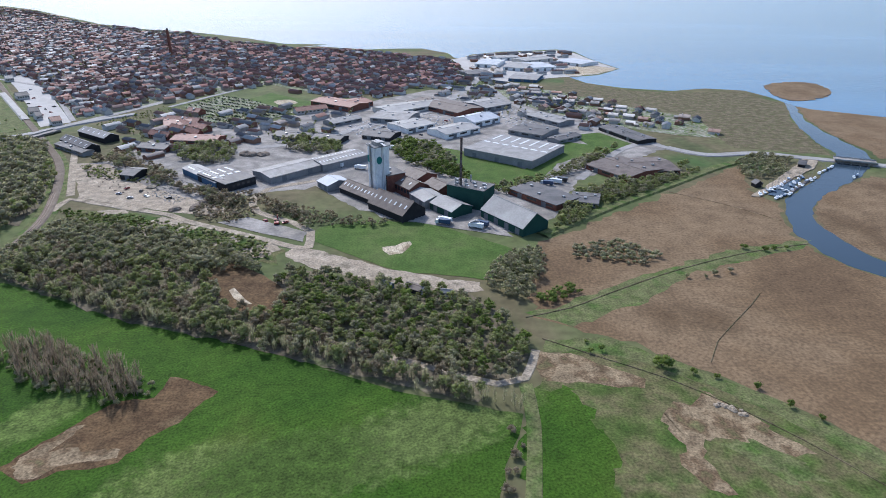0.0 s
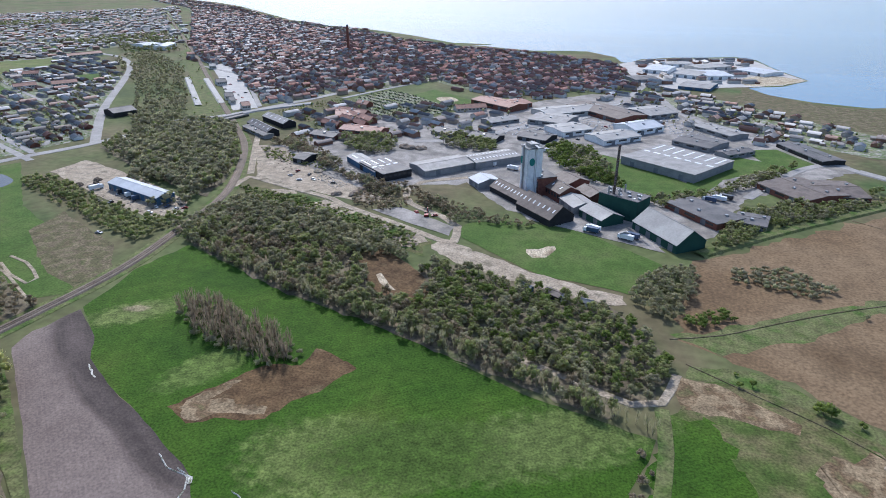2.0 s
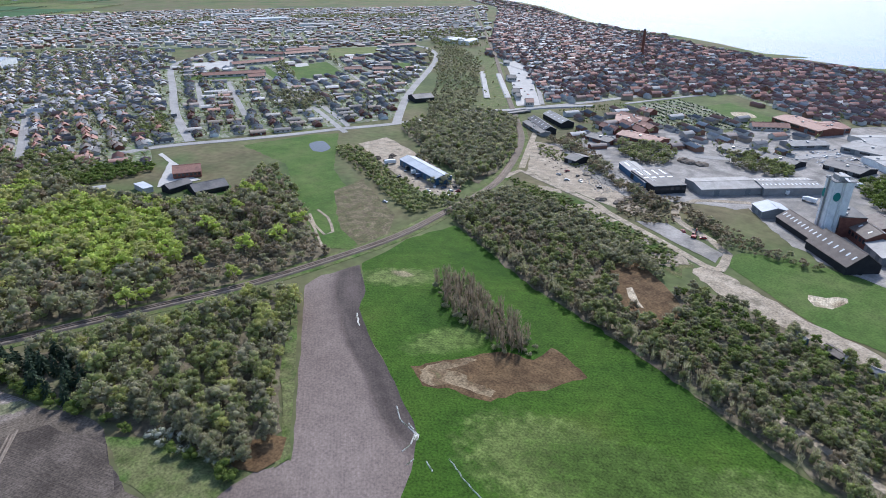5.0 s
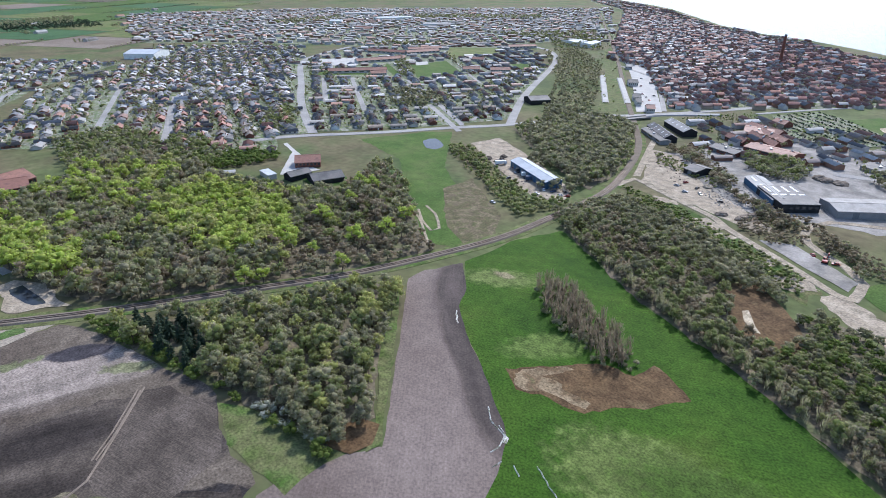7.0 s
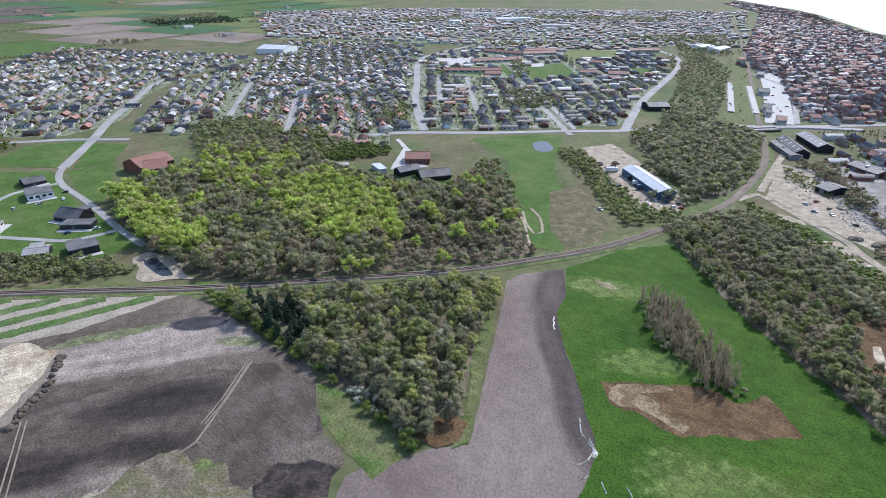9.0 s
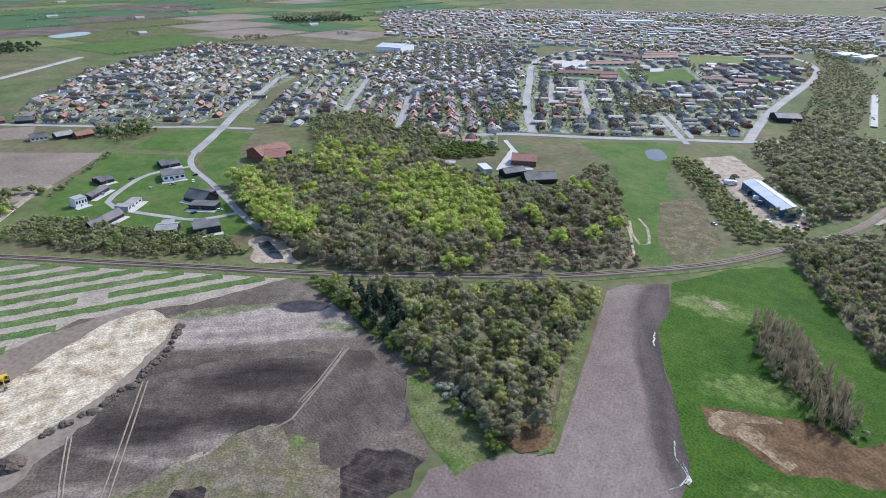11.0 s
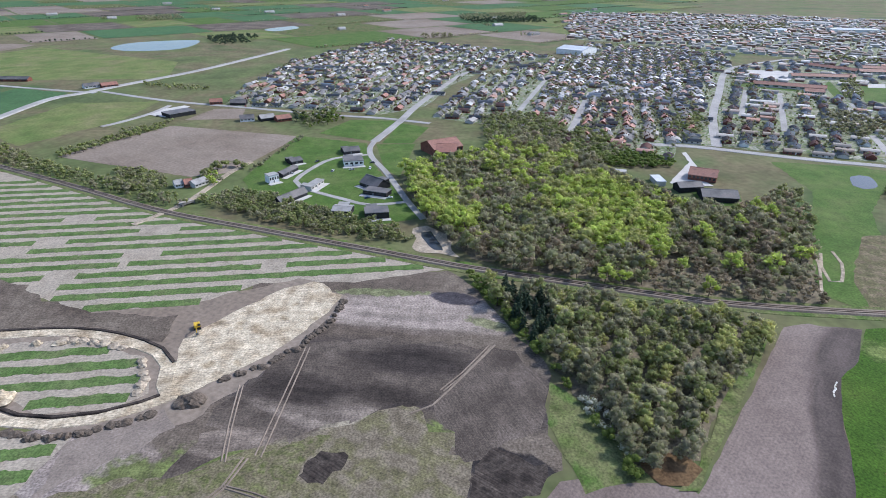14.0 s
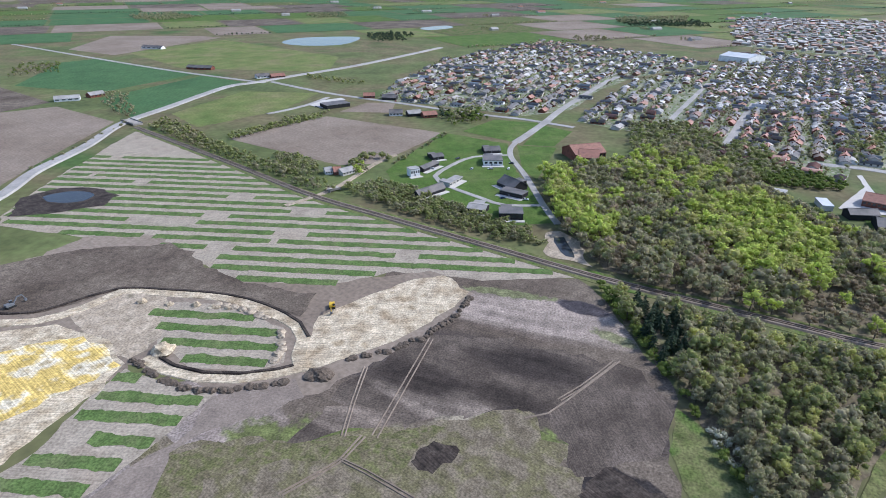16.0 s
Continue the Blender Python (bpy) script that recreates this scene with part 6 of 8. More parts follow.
def house_proto(L, D, eave, ridge, roofm, wallm, label):
    """A house with its parts: walls, roof, chimney, windows, door."""
    root = tagged(new("house"), label, "house", "houses of the suburb")
    V, F, mi = gable_arrays(L, D, eave, ridge, False)
    for nm, q, mt in (("wall", 0, wallm), ("roof", 1, roofm)):
        T, m = quads_to_tris(F[mi == q], mi[mi == q])
        new(nm, add_mesh(nm, V, T, np.zeros(len(T)), [mt])).parent = root
    bm = bmesh.new()
    box(bm, L * .15, .2, ridge - .6, L * .15 + .7, .9, ridge + .9)
    part("chimney", bm, M["brick"], root)
    for x in (-L * .3, 0, L * .3):
        for y in (-D / 2 - .04, D / 2 - .04):
            bm = bmesh.new()
            box(bm, x - .8, y, .9, x + .8, y + .08, 2.1)
            part("window", bm, M["glass"], root)
    bm = bmesh.new()
    box(bm, L * .14, -D / 2 - .05, 0, L * .14 + 1, -D / 2 + .04, 2.1)
    part("door", bm, M["white"], root)
    return root


ROOFKIND = {"dark": ("dark_roof", "pale_wall"), "red": ("tile_roof", "brick"), "grey": ("grey_roof", "pale_wall"), "brown": ("brown_roof", "brick"), "light": ("light_roof", "white")}
PROTOS = []
for i, (kd, L, D, e, r) in enumerate((("dark", 14, 8, 2.4, 4.3), ("red", 12.5, 7.6, 2.4, 4.7), ("grey", 14.5, 8.2, 2.4, 4.1), ("brown", 14, 7.8, 2.4, 4.4), ("red", 10, 7, 2.7, 5.4), ("dark", 16, 8.4, 2.4, 3.9), ("light", 13, 8.2, 2.4, 3.9))):
    rf, wl = ROOFKIND[kd]
    PROTOS.append(house_proto(L, D, e, r, M[rf], M[wl], {"dark": "pale house with a dark roof in a garden", "red": "brick house with a red tile roof in a garden",
                  "grey": "pale house with a grey roof in a garden", "brown": "brick house with a brown roof in a garden", "light": "white bungalow with a pale roof in a garden"}[kd]))
USED = [False] * len(PROTOS)


def near_houses(xy, angle, weights, seed):
    rng = np.random.default_rng(seed)
    w = np.array(weights, float)
    for x, y in xy:
        i = int(rng.choice(len(PROTOS), p=w / w.sum()))
        m = pose(x, y, 0, 0, 0, angle + (90 if rng.random() < .3 else 0) + rng.normal(0, 4))
        if USED[i]:
            copy_thing(PROTOS[i], m)
        else:
            PROTOS[i].matrix_basis, USED[i] = m, True


def garden_trees(region, gap, seed, clear=3, keep=None):
    p = scatter(region, gap, seed, clear=clear)
    rng = np.random.default_rng(seed)
    pick = rng.random(len(p))
    woods("garden_trees", p[pick < .42], "tree", 5, 9, M["bare"], "budding garden trees between houses", seed + 1, category="garden trees", fine=.4)
    woods("garden_trees", p[(pick >= .42) & (pick < .62)], "leafy", 4, 7, M["olive"], "leafing garden trees between houses", seed + 2, category="garden trees", fine=.4)
    woods("garden_hedges", p[pick >= .62], "shrub", 1.8, 4, M["hedge"], "green garden hedges and shrubs", seed + 3, category="hedges", fine=.45)


SUB_W = [(-721, -222), (-831, -222.8), (-1067, -205.6), (-1421, -49.1), (-1295, 92.8), (-1141, 254.9), (-961, 101.6), (-849, 48.8), (-717, 12.5), (-674, -35.8), (-688, -80.8), (-707, -135.9)]
SUB_M = [(-661, 17.2), (-926, 98.6), (-1107, 248.2), (-1211, 409), (-1269, 565), (-560, 272.7), (-551, 231.3), (-554, 147.1), (-609, 102.8), (-637, 57.4)]
SUB_E = [(-1029, 529), (-801, 495), (-717, 510), (-590, 518), (-725, 791), (-677, 766), (-494, 515), (-462, 460), (-483, 407), (-501, 351), (-539, 280.6), (-657, 329.5), (-938, 473)]
SUB_N = [(-1344, 362.7), (-1163, 585), (-1020, 519), (-665, 322.2), (-538, 271.3), (-550, 210.6), (-552, 149.5), (-585, 120.3), (-1185, 284.7)]
TOWN = [(-685, 929), (-1406, 1979), (-967, 1706), (-674, 1445), (-543, 1430), (-451, 1338), (-285.5, 1225), (-141.7, 1191), (4.7, 1087), (44.8, 907), (27.2, 861), (-50.5, 867), (-120.3, 759), (-177.9, 805), (-233.5, 852), (-321.8, 729), (-380.5, 641), (-575, 884)]
SHORE = [(66, 862), (131.2, 831), (208.7, 726), (273.7, 669), (265.3, 580), (228.1, 590), (172.1, 630), (111.2, 693), (73.1, 765)]
COAST_TOWN = [(-1406, 1979), (-967, 1706), (-674, 1445), (-543, 1430), (-590, 1500), (-747, 1580), (-930, 1710), (-1377, 2180), (-1586, 2350), (-2000, 2620), (-1900, 2400), (-1560, 2120)]
FAR_N = [(-2211, 539), (-2137, 1098), (-1533, 2066), (-837, 1153), (-922, 1043), (-978, 781), (-1203, 606), (-1432, 334.6)]
FAR_T = [(-828, 1162), (-1353, 1892), (-1166, 1889), (-827, 1570), (-672, 1478), (-494, 1099), (-399.5, 715), (-421, 695), (-591, 914)]
SCHOOL = [(-1020, 519), (-1069, 640), (-1040, 760), (-998, 850), (-930, 945), (-771, 860), (-640, 700), (-604, 531), (-717, 505), (-801, 480), (-930, 470)]
for i, r in enumerate((SUB_W, SUB_M, SUB_E, SCHOOL, SUB_N, TOWN, SHORE, FAR_N, FAR_T, COAST_TOWN)):
    sheet("gardens", r, .02, M["garden"], "patchwork of gardens and paving between houses", "gardens", ragged=5, step=25, lip=False)
NEAR = 690.0
for i, (r, ang, dx, dy, wts) in enumerate(((SUB_W, 164, 17, 20, (5, 2, 1, 3, 0, 4, .3)), (SUB_M, 163, 16, 20, (4, 3, 1, 3, 3, 3, .4)), (SUB_E, -28, 15.5, 19, (4, 2, 2, 2, 1, 4, .6)), (SUB_N, 160, 16.5, 20, (4, 3, 1, 3, 2, 3, .4)))):
    xy = row_places(r, ang, dx, dy, 200 + i)
    d = np.linalg.norm(xy, axis=1)
    order = np.argsort(d)
    k = min(75, int((d < 900).sum()))
    near_houses(xy[order[:k]], ang, wts, 210 + i)
    far_houses("suburb_houses", xy[order[k:]], ang, (11, 17), (2.2, 2.8), M["roof_suburb"], "low suburban houses with dark, grey and red roofs", 220 + i)
    garden_trees(r, 11, 230 + 7 * i)
xy = row_places(TOWN, -38, 12.5, 15, 300, drop=.05, clear=3)
far_houses("old_town_houses", xy, -38, (7.5, 13), (2.8, 5.0), M["roof_town"], "dense old town houses with dark red tile roofs", 301, (5.8, 7.8), (.24, .4))
garden_trees(TOWN, 19, 310)
xy = row_places(SHORE, 152, 16, 24, 320)
far_houses("shore_houses", xy, 152, (9, 13), (2.6, 3.6), M["roof_suburb"], "rows of small houses near the shore", 321)
garden_trees(SHORE, 22, 330)
SUB_S = [(-599, 133.4), (-583, 179), (-536, 236.5), (-495, 218.4), (-513, 176.9), (-551, 136.7)]
sheet("gardens", SUB_S, .02, M["garden"], "gardens behind a row of houses", "gardens", ragged=3, lip=False)
far_houses("row_houses", row_places(SUB_S, -28, 17, 24, 390, clear=3), -28, (9, 14), (2.6, 4), M["roof_town"], "row of red-roofed houses along a road", 391)
garden_trees(SUB_S, 10, 393)

garden_trees([(-413, 548), (-393.2, 585), (-586, 834), (-919, 1242), (-864, 1128), (-545, 727)], 26, 399)
# small works and houses between the halls
MIX_A = [(-340.5, 576), (-300, 675), (-226.4, 677), (-148.3, 725), (-90.2, 681), (-89.1, 582), (-143.3, 537), (-191.7, 531), (-227.3, 495), (-277.8, 503)]
MIX_B = [(-18.7, 838), (52.9, 907), (112.6, 803), (164.3, 674), (200.5, 589), (183.4, 568), (124, 622), (68.7, 645), (34.2, 671), (3.7, 763)]
MIX_C = [(-189.8, 793), (-126.8, 855), (-38.3, 954), (57, 985), (67.6, 885), (-18.4, 826), (-97.7, 743)]
for i, (r, n_) in enumerate(((MIX_A, 20), (MIX_B, 20), (MIX_C, 16))):
    xy = row_places(r, -30, n_, n_, 360 + i, drop=.2, clear=4)
    far_houses("small_works", xy, -30, (9, 18), (2.8, 4.5), M["roof_suburb" if i < 2 else "roof_town"], "small works, sheds and houses between yards", 370 + i)
    garden_trees(r, 17, 380 + 6 * i, clear=2)
for i, r in enumerate((FAR_N, FAR_T)):
    xy = row_places(r, 50 + 30 * i, 23, 27, 340 + i)
    far_houses("far_houses", xy, 50 + 30 * i, (9, 20), (2.6, 5), M["roof_suburb"], "distant suburban houses and works", 345 + i)
    garden_trees(r, 22, 350 + 8 * i)
HARBOUR = [(30, 1080), (60, 1140), (112, 1180), (210, 1215), (238, 1180), (190, 1090), (230, 1030), (180, 940), (92, 900), (50, 920)]
far_houses("harbour_sheds", row_places(HARBOUR, 20, 24, 26, 395, drop=.15, clear=2), 20, (10, 22), (3, 5), M["roof_suburb"], "small harbour sheds and stores on the quay", 396)
far_houses("coast_houses", row_places(COAST_TOWN, -40, 18, 22, 397), -40, (9, 16), (2.8, 5), M["roof_town"], "distant houses between the town and the shore", 398)
garden_trees(COAST_TOWN, 24, 402)
# ---- more ground ----
sheet("dark_field", [(-240.7, -303.4), (-250, -291.4), (-278.4, -262), (-293.8, -218.1), (-256.7, -152.7), (-253.9, -111.7), (-230.7, -111.6), (-244, -146.2), (-243.2, -185.7), (-240.1, -210.5), (-220.4, -221.9), (-209.4, -233.9), (-201.5, -263)], .09, M["soil"], "bare brown soil beside the striped field", "field", ragged=3, lip=False)
sheet("wet_ground", [(-310.3, -345), (-344.3, -363.5), (-367.6, -351.6), (-373.6, -328.5), (-360.7, -301.4), (-340.7, -298.7), (-322.2, -321.9)], .1, M["peat"], "wet dark peat ground", "field", ragged=3, lip=False)
sheet("field_pond", [(-347.1, -350.2), (-360.9, -341.4), (-361.4, -321.3), (-347.1, -316.7), (-339.3, -332.3)], .12, M["pond"], "shallow water on peat", "water", ragged=2, soft=True, lip=False)
sheet("retention_pond", [(-347.8, 3.3), (-349.5, 9.2), (-336.7, 12.2), (-321.2, 15.4), (-322.4, 10.6), (-334.4, 4.9)], .12, M["pond"], "small dark retention pond", "water", ragged=1, soft=True, lip=False)
sheet("pond_bank", [(-353.8, -2), (-359.9, 7.3), (-349, 16.5), (-311.4, 24.4), (-322.4, -0.3)], .06, M["gravel"], "bare sandy bank round a pond", "ground", ragged=3, lip=False)
sheet("station_yard", [(-817, 1142), (-819, 1171), (-647, 958), (-573, 887), (-463, 740), (-381.5, 628), (-401, 607), (-543, 798)], .06, M["paving"], "pale paved station yard", "yard", ragged=1, lip=False)
sheet("station_green", [(-777, 1042), (-785, 1087), (-550, 791), (-405, 603), (-419, 582), (-429, 573), (-540, 732)], .05, M["bank"], "grassy disused rail ground", "ground", ragged=2, lip=False)
L_ = M["lawn"]
for q, m_, lab in (([(-836.8, 613.2), (-838.2, 688.5), (-726.2, 628), (-732.2, 547.7)], L_, "green football pitch with worn goal areas"), ([(-906.6, 743.5), (-981.1, 816.4), (-918.5, 893), (-854.9, 822), (-857.3, 717.8)], M["pasture"], "dull sports field"),
                   ([(-746.9, 753.4), (-705.7, 801.6), (-664.9, 734), (-693.6, 715.1)], L_, "green school field"), ([(-879.7, 595.7), (-769.7, 546.4), (-761.9, 528.3), (-844.2, 566.7)], L_, "green strip between school wings"),
                   ([(-875.4, 448.4), (-826.8, 521), (-798.5, 504.3), (-845.1, 435.6)], L_, "green lawn before a school"), ([(-1086, 998.8), (-1041.3, 1029.5), (-980.6, 977.2), (-1002.9, 941.8)], L_, "green school field")):
    sheet("school_field", q, .07, m_, lab, "lawn", lip=False)
sheet("school_parking", [(-983.1, 520.1), (-968.2, 594.2), (-888.1, 544.5), (-921.9, 483.1)], .07, M["paving"], "pale car park beside a school", "yard", lip=False)
sheet("play_court", [(-856, 637), (-853, 660), (-824, 640), (-827, 617)], .08, M["paving"], "pale hard court on a pitch", "yard", lip=False)
for q in ([(-940.9, 769.2), (-759.7, 657), (-644.4, 591.1)], [(-725, 524.8), (-560.8, 451.6), (-471.3, 409.6)], [(-986.1, 807.5), (-918.5, 893)]):
    strip("street", q, 4.5, .15, A, "narrow residential street between gardens")
woods("school_hedge", scatter([(-749.2, 531), (-750.1, 559.3), (-913.1, 651), (-913.1, 630.8)], 6, 600), "tree", 5, 9, [M["bare"], M["olive"]], "row of grey trees beside a pitch", 601, (1, 1.4))
woods("school_hedge", scatter([(-893.5, 729.1), (-695.5, 616.3), (-701.7, 627.9), (-917.8, 760)], 7, 602), "tree", 4, 8, [M["bare"], M["olive"]], "row of grey trees beside a path", 603, (1, 1.4))
for i, q in enumerate(([(-1718.7, 789.8), (-1750.5, 1037.7), (-1662, 983.4), (-1620.2, 742.2)], [(-1122.9, 726.2), (-1036.6, 842.7), (-998.2, 810.4), (-1083.1, 699.3)], [(-1662.1, 1232), (-1420.3, 1555.2), (-1338.2, 1464.3), (-1572.8, 1164.1)], [(-1099.5, 1044.3), (-997.5, 1293.2), (-888.1, 1150.2), (-969.7, 1056)], [(-927.5, 1048.5), (-917, 1211.8), (-773.7, 1020.9), (-803.5, 941.9)])):
    woods("town_grove", scatter(q, 12, 610 + i), "tree", 7, 12, [M["bare"], M["olive"]], "grey grove between far houses", 620 + i, (1.1, 1.6))
for q, rf in (([(-1577.6, 1043), (-1556, 1151.4), (-1607.3, 1190.4)], "metal_roof"), ([(-1361.2, 1039.3), (-1318.4, 1098.6), (-1344.5, 1121)], "light_roof"), ([(-1580.8, 886.1), (-1561, 909.5), (-1606.6, 937.2)], "metal_roof"), ([(-1798.3, 1067.1), (-1763, 1159.5), (-1814.1, 1194.1)], "light_roof"), ([(-847.7, 1034.2), (-843.7, 1070.6), (-880.2, 1117.4)], "metal_roof"), ([(-804.8, 1031), (-822.1, 1085.4), (-860.5, 1130.9)], "metal_roof")):
    hall("distant_hall", q, 7, 9, M["white"], M[rf], "pale hall standing among far houses", "hall", deepest=40)
for q in ([(-976.4, 711), (-955.6, 774.6), (-998.2, 810.4)], [(-1404.2, 858.4), (-1366.2, 884.7), (-1455.8, 944.9)], [(-893.4, 892.6), (-868.8, 944.4), (-903.7, 983)], [(-892.6, 613.2), (-892.6, 644.4), (-931.6, 676.9)], [(-808.6, 720.6), (-791.8, 731.8), (-812.8, 751.8)]):
    hall("school_wing", q, 4, 7, M["pale_wall"], M["tile_roof"], "long low red-roofed school wing", "school", windows=8, deepest=13)
hall("dark_hall", [(-500.1, 540.2), (-489.3, 562.1), (-516.4, 597)], 5, 8, M["black_wall"], M["dark_roof"], "dark pitched hall beside a street", "hall", windows=4, deepest=24)
sheet("sports_sand", [(-201.5, 739), (-187.1, 750), (-171.4, 730), (-186.2, 717)], .1, M["sand"], "pale sand court on a sports ground", "sand", soft=True, lip=False)
sheet("parking", [(-62.7, 727), (10.3, 736), (-9.2, 689), (-40.4, 683)], .06, M["paving"], "pale parking ground between halls", "yard", lip=False)
sheet("works_yard", [(-62.5, 413), (-40, 371.3), (-15.7, 363.5), (43.1, 341.2), (22.9, 386.2), (5.9, 374.8), (-16.4, 378.1), (-19.5, 367.9), (-48.2, 394.6)], .08, M["concrete"], "pale concrete works yard", "yard", ragged=1, lip=False)
sheet("harbour_ground", [(14.5, 1101), (56.2, 1161), (110.3, 1195), (216.5, 1233), (242.9, 1201), (261.1, 1072), (276, 1011), (230, 954), (178.2, 927), (91.5, 885), (44.8, 907)], .06, M["paving"], "pale harbour quay and sand", "yard", ragged=2, lip=False)
sheet("harbour_sand", [(192.7, 1008), (235.2, 1039), (263.4, 1022), (272.7, 1005), (231.1, 959), (185.2, 942)], .1, M["sand"], "pale sand spit at the harbour", "sand", soft=True, lip=False)
sheet("gravel_court", [(-142.7, 361.4), (-125.9, 371.3), (-82.5, 346.9), (-83.1, 333.4), (-107.7, 343.9)], .07, M["concrete"], "grey gravel court", "yard", ragged=1, lip=False)
for q in ([(-192.2, 356), (-180.4, 370.4), (-163.4, 363.9), (-173.6, 345.5)], [(-116.9, 323.3), (-100.7, 329.9), (-91.6, 319.8), (-105, 309.9)], [(-186.9, 349.9), (-179.7, 370.5), (-169.6, 365), (-174.6, 341.7)]):
    sheet("sandy_plot", q, .08, M["gravel"], "bare sandy plot among grass", "sand", ragged=3, lip=False)
sheet("farm_yard", [(-437, 192.2), (-457, 206.1), (-490, 229.6), (-518, 234.3), (-520, 238.9), (-482, 231.7), (-440, 221.3), (-428, 223.1), (-433, 195)], .09, M["paving"], "pale paved farm yard", "yard", ragged=1, lip=False)
sheet("garden_lawn", [(-428, 203), (-408, 232.8), (-388.4, 224.3), (-385.8, 201.1), (-402, 197.6)], .09, M["lawn"], "green garden lawn behind black halls", "lawn", ragged=2, lip=False)
sheet("brown_hollow", [(-158.4, 77.6), (-155.3, 89.9), (-148.8, 92.1), (-141.1, 85.3), (-142.4, 77.1), (-149.8, 72.2)], .1, M["reed_rust"], "rusty brown reed hollow at the wood's tip", "ground", ragged=3, lip=False)
sheet("grass_strip", [(-238.4, 167.8), (-219.5, 151.9), (-177.8, 118.9), (-155.4, 99.7), (-139.9, 87.5), (-140.1, 81.3), (-150.4, 92.3), (-180.6, 113.7), (-209.7, 136)], .09, M["bank"], "green grass strip between wood and field", "ground", ragged=1.5, lip=False)
strip("paddock_path", [(-310.8, 232.1), (-293.7, 222.2), (-276.4, 216.1), (-276.1, 222.3), (-297.3, 236), (-312.5, 240.3)], 1.6, .12, M["gravel"], "worn sandy loop path", keep=False)
strip("paddock_path", [(-325.9, 233.3), (-298.5, 223.4), (-271.1, 208), (-260.4, 202.3)], 1.4, .12, M["gravel"], "worn sandy path", keep=False)
strip("ditch", [(39, 248.5), (61.9, 257.7), (88.1, 274.9), (127.9, 299), (174.6, 321.2), (217.4, 334.5)], .5, .12, M["scrub"], "dark marsh ditch", "ditch", keep=False)
strip("ditch", [(163.2, 426), (194.1, 401), (220, 370)], .3, .12, M["reedpale"], "pale reed-lined ditch", "ditch", keep=False)
strip("ditch", [(112, 213.2), (121.1, 228.9), (150.7, 261.4), (160.2, 272.9)], .08, .12, M["scrub"], "thin dark ditch in the reeds", "ditch", keep=False)
strip("ditch", [(44.4, 230.4), (66.2, 216.8), (90, 202.2), (109.8, 185.1), (126, 167.6), (141.6, 146.7)], .3, .14, M["scrub"], "dark ditch along a pasture", "ditch", keep=False)
strip("dyke", [(60.8, 343.9), (86.1, 367.9), (124, 402), (167.4, 438), (218.1, 481), (244.7, 500)], 7, .1, M["bank"], "green dyke along the reeds", "dyke", rise=.8, keep=False)
strip("bridge_road", [(-333, 666), (-373, 616), (-390.7, 579), (-412, 562), (-429, 542)], 8, .4, A, "road crossing over the railway", rise=.6)
for q in ([(-225.4, -48.1), (-193.5, -51.4), (-160.9, -55.1)], [(-225, -46.3), (-192.5, -49.5), (-160, -52.9)], [(-199.5, -69.8), (-176, -67.8), (-158.6, -65.5)], [(-199.3, -68.4), (-175.8, -66.5), (-158.3, -64.2)], [(-222.5, 31.6), (-203.2, 18.4), (-192.9, 9.6)], [(-223.6, 30.8), (-204.2, 17.4), (-193.5, 8.4)],
          ):
    strip("tyre_track", q, .28, .11, M["fallow"], "pale tyre track across bare soil", "track", keep=False)
for q, w_ in (([(-131.7, 129.8), (-125.1, 125.5), (-115.6, 123.5)], .12), ([(-116.7, 123.8), (-114.2, 118.9), (-113.8, 113.8)], .16), ([(-116.4, 124), (-121.8, 125.7)], .1), ([(-108.6, 114.2), (-108.5, 110.3)], .08), ([(-104.4, 115.8), (-99.7, 113.8)], .06), ([(-99.5, 121.8), (-87.9, 117.3), (-80.8, 115.4)], .05)):
    c_ = [(x + noise.noise((x, y, 1)) * .5, y + noise.noise((x, y, 5)) * .5) for x, y in smooth(q, 1.6)]
    strip("clay_ditch", c_, w_, .12, M["chalk"], "white clay-washed ditch at a field edge", "ditch", keep=False, step=1.2)
sheet("clay_patch", [(-192.5, 165.4), (-191.6, 165.3), (-184, 159.6), (-183.8, 158.8), (-189.4, 162.4)], .13, M["chalk"], "white clay patch beside the meadow", "ground", ragged=1.5, step=1.5, lip=False)
sheet("clay_patch", [(-117, 124.4), (-115.2, 124.2), (-114.2, 121.6), (-115.2, 120.9), (-116.2, 122.8)], .14, M["chalk"], "white clay patch where two ditches meet", "ground", ragged=1, step=.8, lip=False)
for q in ([(-130, -76.1), (-140.4, -67.7), (-147.5, -62.4), (-160.3, -58.6)], [(-129.8, -74.7), (-140, -66.5), (-147, -61.3), (-159.8, -57.1)], [(-147.5, -62.4), (-143.5, -52), (-135.7, -34.9)], [(-148.4, -62.2), (-144.8, -51.7), (-136.7, -34)], [(-223.8, 33.5), (-184.7, 5.1), (-180.4, -3)]):
    strip("tyre_track", q, .45, .1, M["fallow"], "pale tyre track across bare soil", "track", keep=False)
